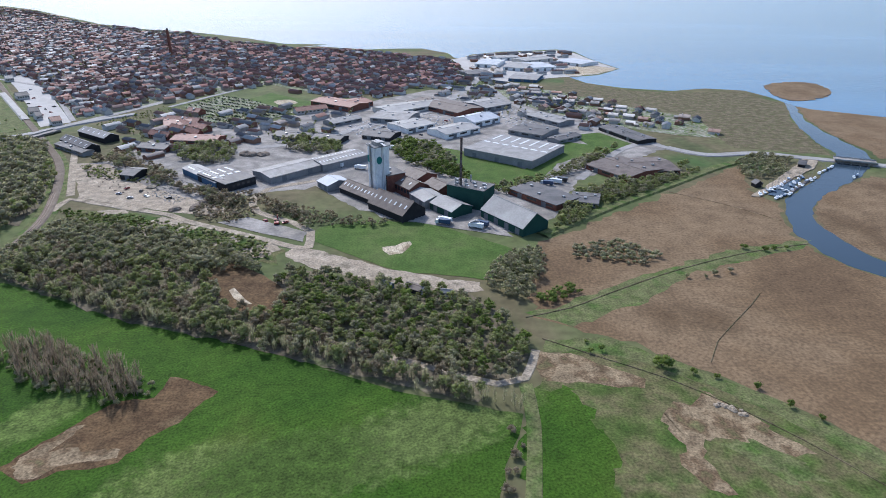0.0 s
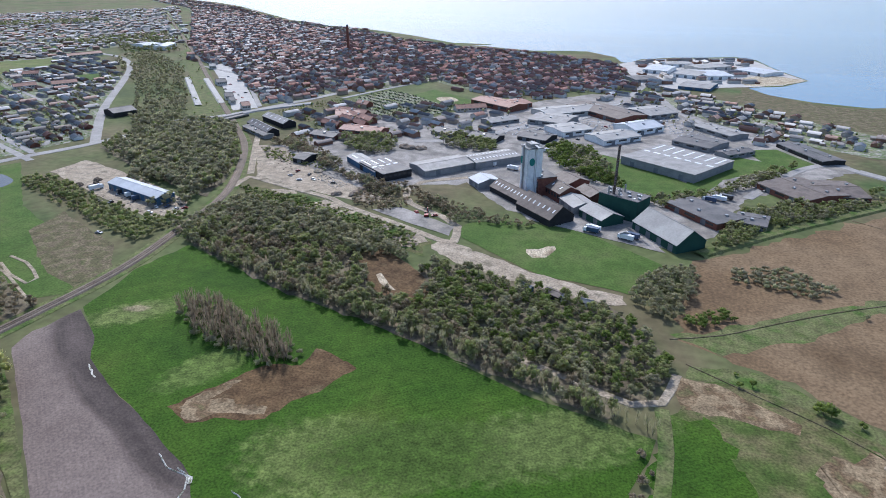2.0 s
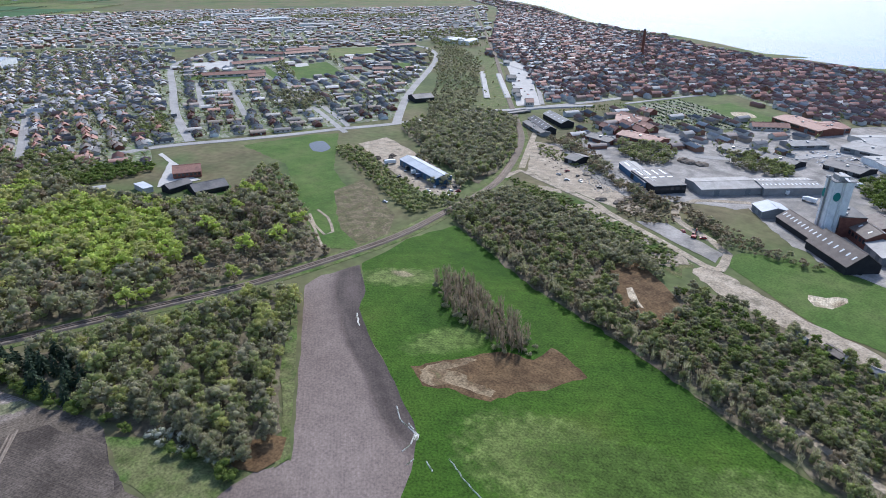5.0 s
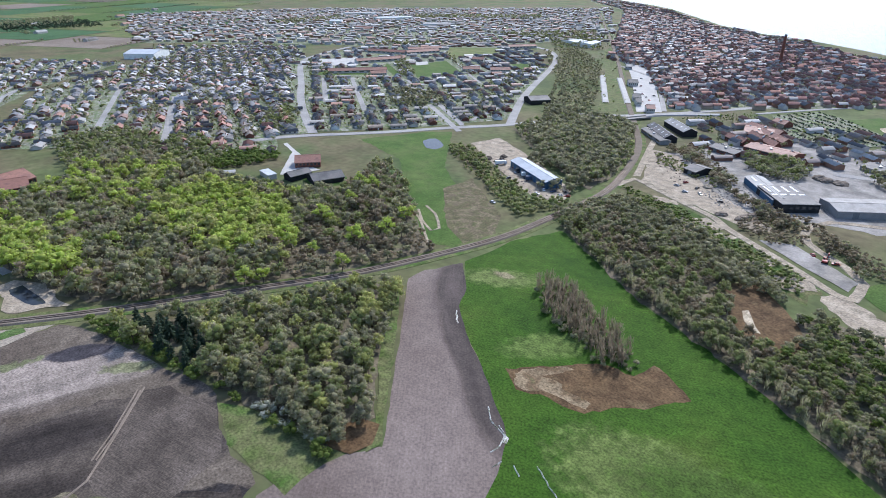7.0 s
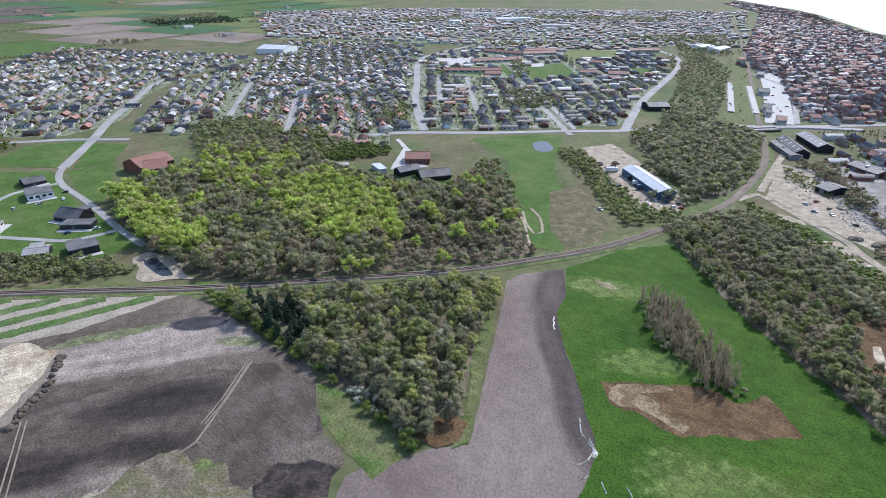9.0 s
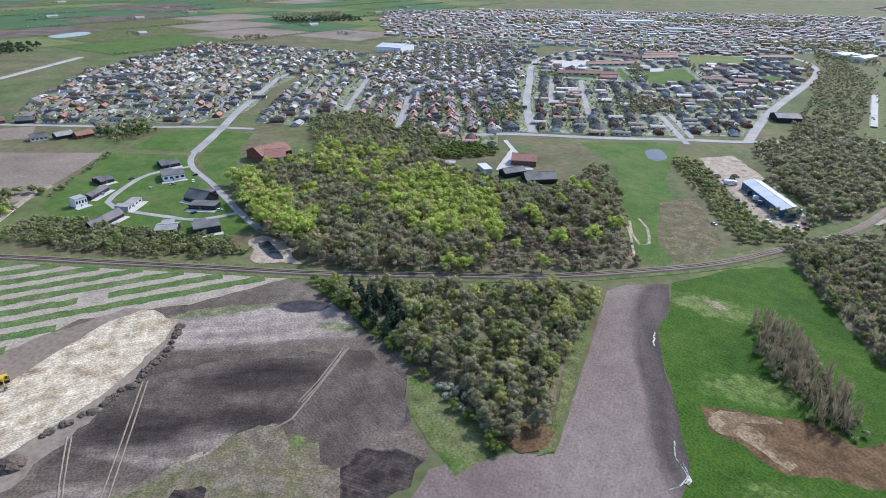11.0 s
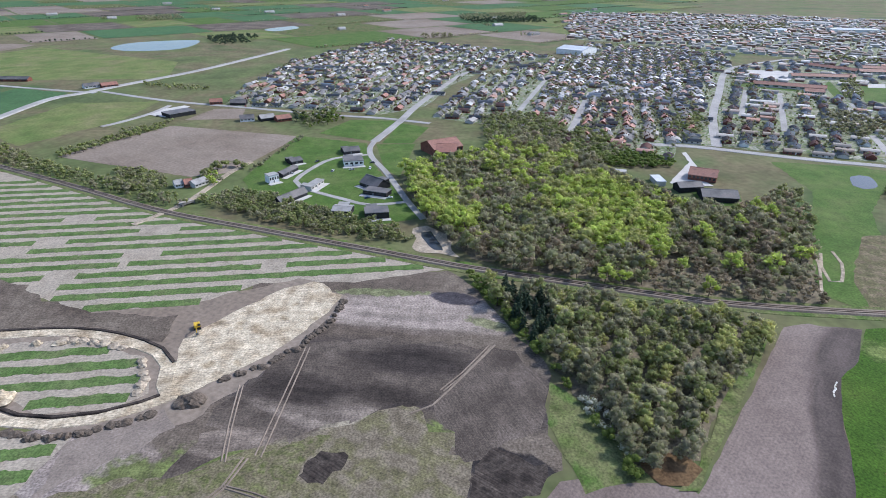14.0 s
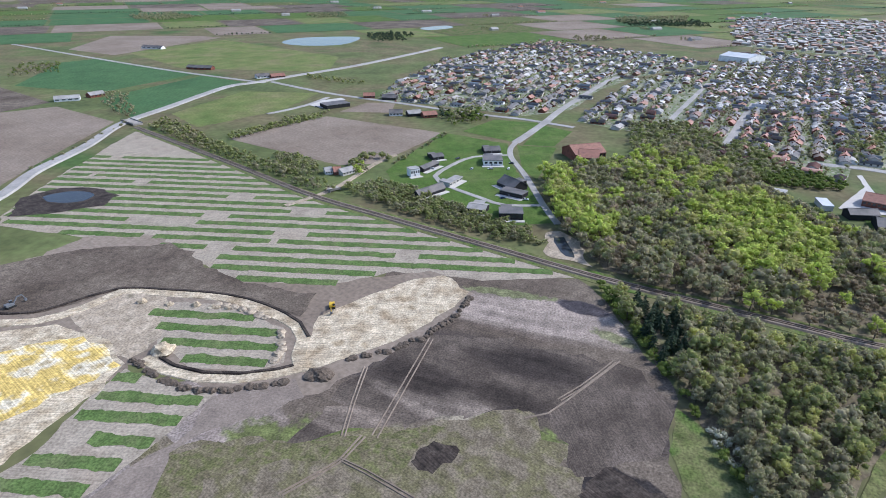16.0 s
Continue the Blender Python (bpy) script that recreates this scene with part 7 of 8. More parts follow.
for a in ([(-607, 97.5), (-767, 167.8)], [(-560, 150.7), (-745, 209), (-857, 262.9)], [(-770, -214.3), (-893, -155.4), (-1080, -91.4)], [(-733, -168.8), (-858, -102), (-1098, -16.4)], [(-759, -96.7), (-875, -26), (-1046, 38.7)], [(-745, 70.5), (-913, 142.9)], [(-726, -19.7), (-841, 12.2), (-1063, 110.3)],
          [(-843, 266.6), (-907, 338.1)], [(-854, 330.5), (-1033, 424), (-1041, 482)], [(-600, 248.6), (-559, 244.7)], [(-717, 510), (-594, 468), (-477, 413)], [(-483, 431), (-524, 531)], [(-626, 882), (-454, 810), (-435, 973)], [(-311.8, 704), (-266.6, 809), (-190.4, 948), (-80.6, 1070)], [(-375.2, 702), (-498, 991), (-546, 1284)], [(-233.5, 852), (-296.2, 1061), (-281.8, 1209)],
          [(-127.2, 759), (-117, 901), (-76.2, 1008)], [(-382.2, 633), (-534, 841), (-726, 1043)]):
    strip("street", a, 5.5, .15, A, "narrow residential street between gardens")

# houses and gardens round the school
fields = [o for o, z_ in SHEETS if len(o) > 3 and -1100 < o[:, 0].mean() < -640 and 430 < o[:, 1].mean() < 1040 and np.ptp(o[:, 0]) < 160]
xy = row_places(SCHOOL, -28, 16, 19, 640, clear=4)
for o in fields:
    xy = xy[~inside(xy, o)]
far_houses("suburb_houses", xy, -28, (11, 17), (2.2, 2.8), M["roof_suburb"], "low suburban houses with dark, grey and red roofs", 641)

# rails on their ballast
rc = smooth(RAIL[:14], 12)
rd = np.gradient(rc, axis=0)
rd /= np.linalg.norm(rd, axis=1)[:, None]
rn = np.stack([-rd[:, 1], rd[:, 0]], 1)
for s in (-.75, .75):
    bm, prev = bmesh.new(), None
    for p, n_ in zip(rc, rn):
        a, b = p + n_ * (s - .12), p + n_ * (s + .12)
        q = [bm.verts.new((*a, .7)), bm.verts.new((*a, 1.15)), bm.verts.new((*b, 1.15)), bm.verts.new((*b, .7))]
        if prev:
            for m_ in range(3):
                bm.faces.new((prev[m_], prev[m_ + 1], q[m_ + 1], q[m_]))
        prev = q
    mesh_ob("rail", bm, M["rail"], None, "rusty steel rail on ballast", "rail", group="rails")

# ---- far fields: a patchwork to the horizon ----
FARLAND = [(-830, -1166), (-2328, -3135), (-2757, -1797), (-3239, -289.3), (-3785, 1602), (-1744, 761), (-1371, 332.9), (-1376, 114.5), (-1490, -52), (-1307, -252.1), (-1487, -479), (-1417, -648), (-1341, -750), (-1346, -1037), (-1025, -1035)]
rng = np.random.default_rng(77)
fa = radians(38)
u_, v_ = np.array([math.cos(fa), math.sin(fa)]), np.array([-math.sin(fa), math.cos(fa)])
made = 0
for i in range(-14, 15):
    off = rng.uniform(0, 200)
    j = -26
    while j < 26:
        ln = rng.uniform(.7, 1.7)
        c = np.array([-1800.0, 0.0]) + u_ * (i * 210) + v_ * ((j + ln / 2) * 180 + off)
        if inside(c[None], FARLAND)[0]:
            hw, hl = 100, ln * 90 - 5
            q = [c - u_ * hw - v_ * hl, c + u_ * hw - v_ * hl, c + u_ * hw + v_ * hl, c - u_ * hw + v_ * hl]
            k = rng.choice(["crop", "fallow", "pasture", "soil", "crop", "pasture", "lawn", "crop", "rough"])
            sheet("far_field", q, .02, M[k], {"crop": "distant green crop field", "fallow": "distant bare brown field", "pasture": "distant olive pasture field", "soil": "distant dark bare field",
                  "lawn": "distant bright grass field", "rough": "distant rough grass field"}[k], "field", step=60, lip=False)
            made += 1
            if rng.random() < .45:
                t_ = np.linspace(-hl, hl, int(hl / 4))[:, None]
                woods("field_hedge", c + u_ * (hw + 4) + v_ * t_ + rng.uniform(-2, 2, (len(t_), 2)), "shrub", 3, 7, M["bare" if rng.random() < .5 else "conifer"], "hedge between distant fields", int(rng.integers(1e6)), (.9, 1.5), "hedge", .35)
            if rng.random() < .16:
                b = c + u_ * rng.uniform(-60, 60)
                sz = rng.uniform(18, 34)
                hall("farmstead", [b, b + v_ * sz, b + v_ * sz + u_ * 12], 4, 7.5, M["pale_wall"], M[["grey_roof", "tile_roof", "light_roof", "dark_roof"][int(rng.integers(4))]], "distant farm building among fields", "farm")
                woods("farm_trees", b + rng.uniform(-25, 25, (14, 2)), "tree", 6, 10, M["bare"], "trees round a distant farm", int(rng.integers(1e6)), category="trees", fine=.5)
        j += ln
for i, q in enumerate(([(-1764, -1292), (-1896, -1245), (-1783, -1062), (-1653, -1089), (-1645, -1189)], [(-1395, -436), (-1488, -368.2), (-1421, -332.2), (-1319, -375.8)], [(-1943, -808), (-2063, -739), (-1937, -658), (-1830, -726)], [(-1437, -458), (-1460, -398.5), (-1323, -323.5), (-1291, -395)], [(-2085, 141.7), (-2210, 380.2), (-1931, 332.1), (-1873, 142.6)], [(-1961, 137.7), (-2024, 374.2), (-1812, 377.4), (-1803, 163.9)], [(-1503, 14.2), (-1501, 88.1), (-1414, 86.5), (-1425, 21.7)])):
    woods("far_wood", scatter(q, 14, 400 + i), "tree", 8, 12, M["conifer" if i % 2 else "bare"], "dark distant wood among fields", 410 + i, (1.1, 1.6), fine=.5)
sheet("far_lake", [(-1633, -366.6), (-1712, -314.9), (-1653, -289.2), (-1580, -333.4)], .06, M["river"], "distant blue pond", "water", soft=True, lip=False)


# ---- new estate houses ----
def villa(abc, eave, ridge, wl, rf, label, wing=None):
    h = hall("villa", abc, eave, ridge, M[wl], M[rf], label, "house", windows=4)
    a, ang, L, D = frame_of(abc)
    bm = bmesh.new()
    box(bm, -1.5, -4, .18, L + 1, 0, .42)
    part("terrace", bm, M["paving"], h, "pale paved terrace")
    bm = bmesh.new()
    box(bm, L * .4, -.07, 0, L * .4 + 1, .05, 2.1)
    part("door", bm, M["door"], h)
    if wing:
        bm = bmesh.new()
        box(bm, L * .1, D, -.3, L * .1 + wing, D + wing * .8, eave - .2)
        part("wing", bm, M[wl], h)
        bm = bmesh.new()
        box(bm, L * .1 - .3, D, eave - .19, L * .1 + wing + .3, D + wing * .8 + .3, eave + .12)
        part("wing_roof", bm, M[rf], h)
    return h


villa([(-490, -100.3), (-496, -92.4), (-511, -88.3)], 3, 4.6, "black_wall", "dark_roof", "dark hip-roofed villa on a plot", 6)
villa([(-457, -101.4), (-476, -92.9), (-484, -96.7)], 3, 4.5, "black_wall", "dark_roof", "long dark villa on a plot")
villa([(-443, -108.5), (-448, -102.4), (-457, -102.6)], 6, 6.2, "white", "light_roof", "tall white cube house on a plot")
villa([(-426, -75), (-443, -68.3), (-450, -72.2)], 3.2, 3.4, "pale_wall", "grey_roof", "pale flat-roofed villa on bare soil", 5)
villa([(-395.6, -91.1), (-417, -76.6), (-422, -81)], 3, 6, "black_wall", "dark_roof", "black gabled long house")
villa([(-519, -60.8), (-524, -47.5), (-536, -49.8)], 3, 5, "black_wall", "dark_roof", "dark hip-roofed villa on a plot", 6)
villa([(-484, -57.2), (-487, -41.9), (-501, -44.3)], 4.5, 4.7, "white", "dark_roof", "white modern villa with dark flat roofs", 7)
villa([(-437, -41.1), (-424, -28.3), (-447, -31.5)], 3.2, 7.5, "black_wall", "dark_roof", "black villa with a steep swept roof", 8)
villa([(-418, -37.3), (-411, -20.8), (-421, -20.7)], 3.2, 3.4, "black_wall", "dark_roof", "black low house beside a drive", 5)
villa([(-378, -54.9), (-376.3, -42.7), (-387.9, -43.4)], 3.5, 4.8, "black_wall", "grey_roof", "grey villa with roof terraces", 7)
villa([(-369.6, -32.4), (-371.7, -17.3), (-382.9, -18.1)], 4.5, 4.7, "black_wall", "dark_roof", "dark two-storey villa in a garden", 7)


# ---- vehicles, boats, machines ----
def paint(name, c):
    M[name] = mat(name, [c, tuple(x * 1.15 for x in c)], 2, .3, rough=.3, spec=.5, vary=.04, bump=0)


for nm, c in (("white_paint", (.65, .66, .66)), ("red_paint", (.28, .03, .025)), ("blue_paint", (.03, .06, .12)), ("dark_paint", (.03, .032, .036)), ("silver_paint", (.38, .39, .41))):
    paint(nm, c)


def wheels(root, xs, y, r):
    for x in xs:
        for s in (-1, 1):
            bm = bmesh.new()
            bmesh.ops.create_cone(bm, cap_ends=True, segments=12, radius1=r, radius2=r, depth=.25)
            bmesh.ops.transform(bm, verts=bm.verts, matrix=pose(x, s * y, r, 90, 0, 0))
            wh = part("wheel", bm, M["tyre"], root)
            if r > .4:
                bm = bmesh.new()
                bmesh.ops.create_cone(bm, cap_ends=True, segments=10, radius1=r * .55, radius2=r * .5, depth=.3)
                bmesh.ops.transform(bm, verts=bm.verts, matrix=pose(x, s * y, r, 90, 0, 0))
                part("rim", bm, M["steel"], wh)


def car(pm, label):
    root = tagged(new("car"), label, "car", "parked cars")
    bm = bmesh.new()
    prism(bm, [(-2.1, .35), (2.1, .35), (2.15, .75), (1.2, .92), (-1.9, .95), (-2.15, .8)], -.88, .88)
    part("body", bm, pm, root)
    bm = bmesh.new()
    prism(bm, [(-1.8, .93), (1.15, .91), (.45, 1.4), (-1.3, 1.42)], -.76, .76)
    part("cabin", bm, M["glass"], root)
    bm = bmesh.new()
    prism(bm, [(-1.28, 1.41), (.44, 1.39), (.4, 1.46), (-1.25, 1.48)], -.72, .72)
    part("car_roof", bm, pm, root)
    wheels(root, (-1.3, 1.3), .82, .32)
    return root


def truck(pm, label, n=7.5):
    root = tagged(new("truck"), label, "truck", "parked trucks")
    bm = bmesh.new()
    box(bm, -n / 2, -1.25, 1.0, n / 2, 1.25, 3.6)
    part("box_body", bm, pm, root)
    bm = bmesh.new()
    prism(bm, [(n / 2 + .2, .6), (n / 2 + 2.2, .6), (n / 2 + 2.2, 1.8), (n / 2 + 1.9, 3.0), (n / 2 + .2, 3.1)], -1.2, 1.2)
    part("cab", bm, M["white_paint"], root)
    bm = bmesh.new()
    box(bm, n / 2 + 2.06, -1.05, 1.8, n / 2 + 2.24, 1.05, 2.7)
    part("windscreen", bm, M["glass"], root)
    wheels(root, (-n / 2 + 1, -n / 2 + 2.2, n / 2 + 1.2), 1.15, .5)
    return root


def boat(pm, label, n=8.0):
    root = tagged(new("boat"), label, "boat", "boats in the marina")
    bm = bmesh.new()
    ring = [(-n / 2, n * .14), (-n * .1, n * .17), (n * .25, n * .13), (n / 2, 0), (n * .25, -n * .13), (-n * .1, -n * .17), (-n / 2, -n * .14)]
    lo = [bm.verts.new((x * .88, y * .55, .05)) for x, y in ring]
    hi = [bm.verts.new((x, y, 1.1)) for x, y in ring]
    bm.faces.new(list(reversed(lo)))
    bm.faces.new(hi)
    for i in range(7):
        bm.faces.new((lo[i], lo[(i + 1) % 7], hi[(i + 1) % 7], hi[i]))
    part("hull", bm, pm, root)
    bm = bmesh.new()
    prism(bm, [(-n * .25, 1.1), (n * .2, 1.1), (n * .12, 1.7), (-n * .2, 1.85)], -n * .09, n * .09)
    cb = part("cabin", bm, M["white_paint"], root)
    bm = bmesh.new()
    box(bm, -n * .12, -n * .095, 1.3, n * .08, n * .095, 1.55)
    part("window", bm, M["glass"], cb)
    bm = bmesh.new()
    tube(bm, n * .05, 0, 1.1, n * 1.15, .07, .04, 6)
    part("mast", bm, M["steel"], root)
    return root


def place(protos, spots, seed, ang=None):
    """Copies of the given things on a list of plan places."""
    r = random.Random(seed)
    for i, (x, y) in enumerate(spots):
        src = protos[r.randrange(len(protos))]
        copy_thing(src, pose(x, y, ground_z(x, y), 0, 0, r.uniform(0, 360) if ang is None else ang + r.gauss(0, 5)))


cars = [car(M["white_paint"], "white parked car on a yard"), car(M["red_paint"], "red parked car on a yard"), car(M["blue_paint"], "blue parked car on a yard"), car(M["dark_paint"], "black parked car on a yard"), car(M["silver_paint"], "silver parked car on a yard")]
trucks = [truck(M["white_paint"], "white box truck on a yard"), truck(M["blue_paint"], "blue box truck on a yard"), truck(M["dark_paint"], "dark tarpaulin truck on a yard")]
boats = [boat(M["white_paint"], "white sailing boat at a mooring"), boat(M["white_paint"], "small white motor boat at a mooring", 6), boat(M["blue_paint"], "blue-hulled sailing boat at a mooring", 7)]
first = [(-331.1, 357.1), (-329.4, 348.3), (-315.7, 348.2), (-307.2, 344.8), (-285.6, 333.6)] + [(2.3, 363.9), (25.3, 358.2), (-55.4, 405)] + [(247.4, 433), (250.5, 427), (240.1, 427)]
for ob, (x, y) in zip(cars + trucks + boats, first):
    ob.matrix_basis = pose(x, y, ground_z(x, y) if "boat" not in ob.name else .1, 0, 0, 150)
place(cars, [(-335.6, 348.4), (-326.5, 342), (-318.5, 340), (-311.5, 336.6), (-287.7, 334.7), (-284.1, 326.6), (-271.9, 335.4), (-269.1, 326.8), (-277.6, 329.5), (-264.8, 330.3), (-265.2, 320.5), (-281.8, 316.7), (-289, 280.2), (-275, 306.6), (-320, 326.1), (-353.7, 351.7), (-331.3, 327)], 1)
place(trucks, [(-350.2, 345.5), (-315.3, 340.3), (-325.3, 344.3), (-306.2, 335.8)], 2, 60)
place(cars, [(-99.9, 362.1), (-113.1, 364.7), (-229.9, 413), (-218.2, 405), (-208.5, 409), (-216.6, 419), (-229.5, 425), (-190.8, 405), (-101.3, 475), (-96.5, 478), (-86.2, 494), (-93.7, 616), (-81.5, 609), (-74.6, 624), (-59.4, 615), (-47.4, 606), (-40.1, 625), (-29.3, 642), (-21.4, 584), (-13.6, 602), (3.3, 643), (15, 819), (42.7, 861), (63.1, 820), (116.8, 479), (119.8, 472), (126, 479), (128.2, 451), (139.8, 480), (131.7, 665), (146.4, 647), (158.4, 647), (166.2, 630), (108.2, 717), (98.9, 749), (131.9, 702)], 3)
place(trucks, [(21.8, 354.7), (1.3, 360.9), (-65.2, 475), (-84.8, 431), (78.8, 439), (85.8, 443), (90.8, 447), (-84.2, 481), (53.3, 536), (-42.2, 534)], 4, 160)
place(cars, [(-530, 782), (-513, 764), (-528, 801), (-495, 730), (-492, 747), (-457, 700), (-442, 686), (-479, 715), (-443, 671), (-429, 658), (-428, 672), (-441, 701)], 5)
place(cars, [(-476, -50.7), (-495, -35.5), (-479, -36.4), (-473, -65.4), (-410, -34), (-410, -18.1), (-499, -95.9), (-499, -81.2), (-467, -96.5), (-720, -193.7), (-726, -92.2), (-732, -79.6), (-670, -274), (-678, -266.7)], 6)
for i, (x, y) in enumerate([(228.9, 421), (233.5, 424), (237.8, 428), (241.5, 431), (245.9, 435), (249.7, 437), (254.8, 442), (260.1, 448), (267.3, 456), (237.2, 413), (241.2, 415), (246.2, 419), (250.7, 421), (256.8, 430), (262, 435), (269, 443), (269.8, 440), (278.9, 451), (283.5, 454), (288.8, 458), (260.4, 440), (266.8, 447), (274.8, 456), (279.6, 460), (299.5, 471), (306.5, 477), (313.1, 483), (319, 488), (320.7, 461), (326.9, 466)]):
    copy_thing(boats[i % 3], pose(x, y, .12, 0, 0, 60 + random.Random(i).gauss(0, 12)))
sheet("marina_quay", [(221.1, 417), (282.9, 482), (307.5, 512), (320.3, 509), (301.5, 483), (269.5, 456), (226.1, 415)], .1, M["gravel"], "sandy marina quay", "quay", ragged=1)
sheet("marina_basin", [(233.7, 420), (266.7, 451), (274.8, 456), (285, 465), (257.3, 432), (240.4, 415)], .14, M["river"], "dark marina water between moorings", "water", lip=False)
for q in ([(249.5, 421), (286.5, 459)], [(245.5, 432), (269.5, 456)]):
    strip("jetty", q, 2, .25, M["brown_roof"], "brown timber jetty in the marina", "jetty", kind="", rise=.3)
for q in ([(290.8, 488), (295.2, 485), (301.7, 495)], [(231.4, 441), (232.4, 436), (237.1, 442)]):
    hall("boat_house", q, 3, 5, M["black_wall"], M["dark_roof"], "dark boat house beside the marina", "shed")
br = tagged(new("river_bridge"), "low concrete road bridge over the river", "bridge")
(bx0, by0), (bx1, by1) = [(330.1, 505), (358.7, 493)]
br.matrix_world = pose(bx0, by0, 0, 0, 0, math.degrees(math.atan2(by1 - by0, bx1 - bx0)))
bl = math.hypot(bx1 - bx0, by1 - by0)
bm = bmesh.new()
box(bm, 0, -5, 2.2, bl, 5, 3.0)
part("deck", bm, M["concrete"], br)
for s in (-5, 4.8):
    bm = bmesh.new()
    box(bm, 0, s, 3.0, bl, s + .2, 3.9)
    part("parapet", bm, M["steel"], br)
for i in range(1, 5):
    bm = bmesh.new()
    box(bm, bl * i / 5 - .6, -4.5, -.5, bl * i / 5 + .6, 4.5, 2.2)
    part("pier", bm, M["concrete"], br)


def heap(x, y, r, h, m, label, seed):
    """An uneven mound of loose earth."""
    bm = bmesh.new()
    bmesh.ops.create_icosphere(bm, subdivisions=3, radius=1)
    for v in bm.verts:
        k = 1 + .35 * noise.noise(v.co * 1.7 + Vector((seed * 3.1, 0, 0))) + .12 * noise.noise(v.co * 6 + Vector((0, seed, 0)))
        v.co = Vector((v.co.x * r * k, v.co.y * r * k, max(-.3, v.co.z) * h * k))
    ob = mesh_ob("earth_mound", bm, m, None, label, "mound", group="earth mounds")
    ob.location = (x, y, ground_z(x, y))


r_ = random.Random(9)
for q, n_, sz, m_, lab in (([(-184.4, -164.7), (-173.6, -141.1), (-173.2, -121.6), (-177.8, -107.5), (-183.1, -97)], 26, 1.9, "soil", "brown heap of dug earth"), ([(-195.8, -106.9), (-208.1, -109.4), (-216.6, -113.1)], 7, 2.2, "gravel", "grey heap of sandy earth"),
                           ([(-234.2, -152.9), (-232.3, -140.2), (-227.7, -126.5)], 7, 2.2, "gravel", "grey heap of sandy earth"), ([(-203, -77), (-214.3, -60.5), (-229.4, -48.8), (-247.3, -39), (-263.2, -36.1)], 26, 1.9, "soil", "brown heap of dug earth"),
                           ([(-229.4, -190.5), (-230.4, -177.5), (-232, -163.5), (-232.5, -147.6)], 6, 2.4, "sand", "pale heap of dug sand"), ([(-194, -158.2), (-193.3, -157.4)], 1, 4, "sand", "pale round heap of sand"), ([(-190, -86.8), (-189.4, -84.2)], 2, 3.6, "soil", "dark heap of dug earth"),
                           ([(-212.8, 428), (-209.6, 441), (-196.2, 433), (-185.1, 425)], 9, 3, "gravel", "grey heap of rubble on a yard"), ([(-177.5, 382.8), (-167.4, 384.1), (-163.5, 403)], 5, 4, "fallow", "brown heap of soil on a yard"),
                           ([(103.7, 186.6), (107.4, 184.4), (112.3, 180.3)], 16, 1.0, "gravel", "pale heap of stones in a pasture"), ([(-368.5, 350), (-358.1, 349.8), (-364.4, 364.7)], 4, 3, "soil", "dark heap of soil on a gravel yard"),
                           ([(-172.1, 515), (-162.9, 512), (-155.3, 515)], 4, 5, "fallow", "brown heap of soil on a yard")):
    c = smooth(q, max(.5, np.linalg.norm(np.diff(np.array(q), axis=0), axis=1).sum() / n_))
    for x, y in c:
        heap(x + r_.uniform(-1, 1), y + r_.uniform(-1, 1), sz * r_.uniform(.7, 1.25), sz * r_.uniform(.45, .75), M[m_], lab, r_.random() * 50)


def excavator(x, y, turn, pm, label):
    root = tagged(new("excavator"), label, "excavator")
    root.matrix_world = pose(x, y, ground_z(x, y), 0, 0, turn)
    for s in (-1, 1):
        bm = bmesh.new()
        prism(bm, [(-2.0, .25), (-1.6, 0), (1.6, 0), (2.0, .25), (2.0, .7), (1.6, .95), (-1.6, .95), (-2.0, .7)], s * 1.2 - .3, s * 1.2 + .3)
        part("track", bm, M["tyre"], root)
    bm = bmesh.new()
    prism(bm, [(-2.3, 1.0), (1.4, 1.0), (1.4, 1.7), (-.6, 2.1), (-2.3, 2.0)], -1.3, 1.3)
    part("house", bm, pm, root)
    bm = bmesh.new()
    prism(bm, [(.1, 1.7), (1.4, 1.7), (1.3, 2.9), (.2, 3.0)], .35, 1.3)
    cb = part("cab", bm, M["glass"], root)
    bm = bmesh.new()
    box(bm, .1, .3, 2.98, 1.4, 1.35, 3.1)
    part("cab_roof", bm, pm, cb)
    bm = bmesh.new()
    prism(bm, [(1.0, 1.4), (1.4, 1.2), (3.6, 3.8), (5.8, 4.0), (5.7, 4.5), (3.4, 4.4)], -.5, -.1)
    part("boom", bm, pm, root)
    bm = bmesh.new()
    prism(bm, [(5.4, 4.6), (5.9, 4.5), (7.2, 1.8), (6.8, 1.7)], -.48, -.12)
    part("stick", bm, pm, root)
    bm = bmesh.new()
    prism(bm, [(6.6, 1.8), (7.4, 1.7), (7.3, .7), (6.5, .6), (6.1, 1.1)], -.9, .3)
    part("bucket", bm, M["door"], root)


excavator(*(-242.2, -99.2), 20, M["yellowpaint"], "yellow tracked excavator on sand")
excavator(*(-212.2, -248.9), 160, M["door"], "dark tracked excavator on a sand track")
excavator(*(-104.8, 360.1), 100, M["red_paint"], "red tracked excavator on a gravel court")

# huts and caravans along the sandy verge
for q, w, rf, lab in (([(-31.8, 276.9), (-26.3, 273.4), (-25.5, 277)], "blue_wall", "light_roof", "small blue hut beside a sandy verge"), ([(-19.2, 273.5), (-11.4, 268.8), (-8.7, 273.6)], "black_wall", "brown_roof", "brown hut beside a sandy verge"),
                      ([(-11.4, 270), (-8.6, 268.3), (-7.5, 271.2)], "white", "light_roof", "white caravan beside a sandy verge"), ([(-1.3, 267.8), (4.8, 266.7), (5.4, 269.6)], "white", "light_roof", "white caravan beside a sandy verge")):
    hall("hut", q, 2.6, 3.6, M[w], M[rf], lab, "hut", windows=2)
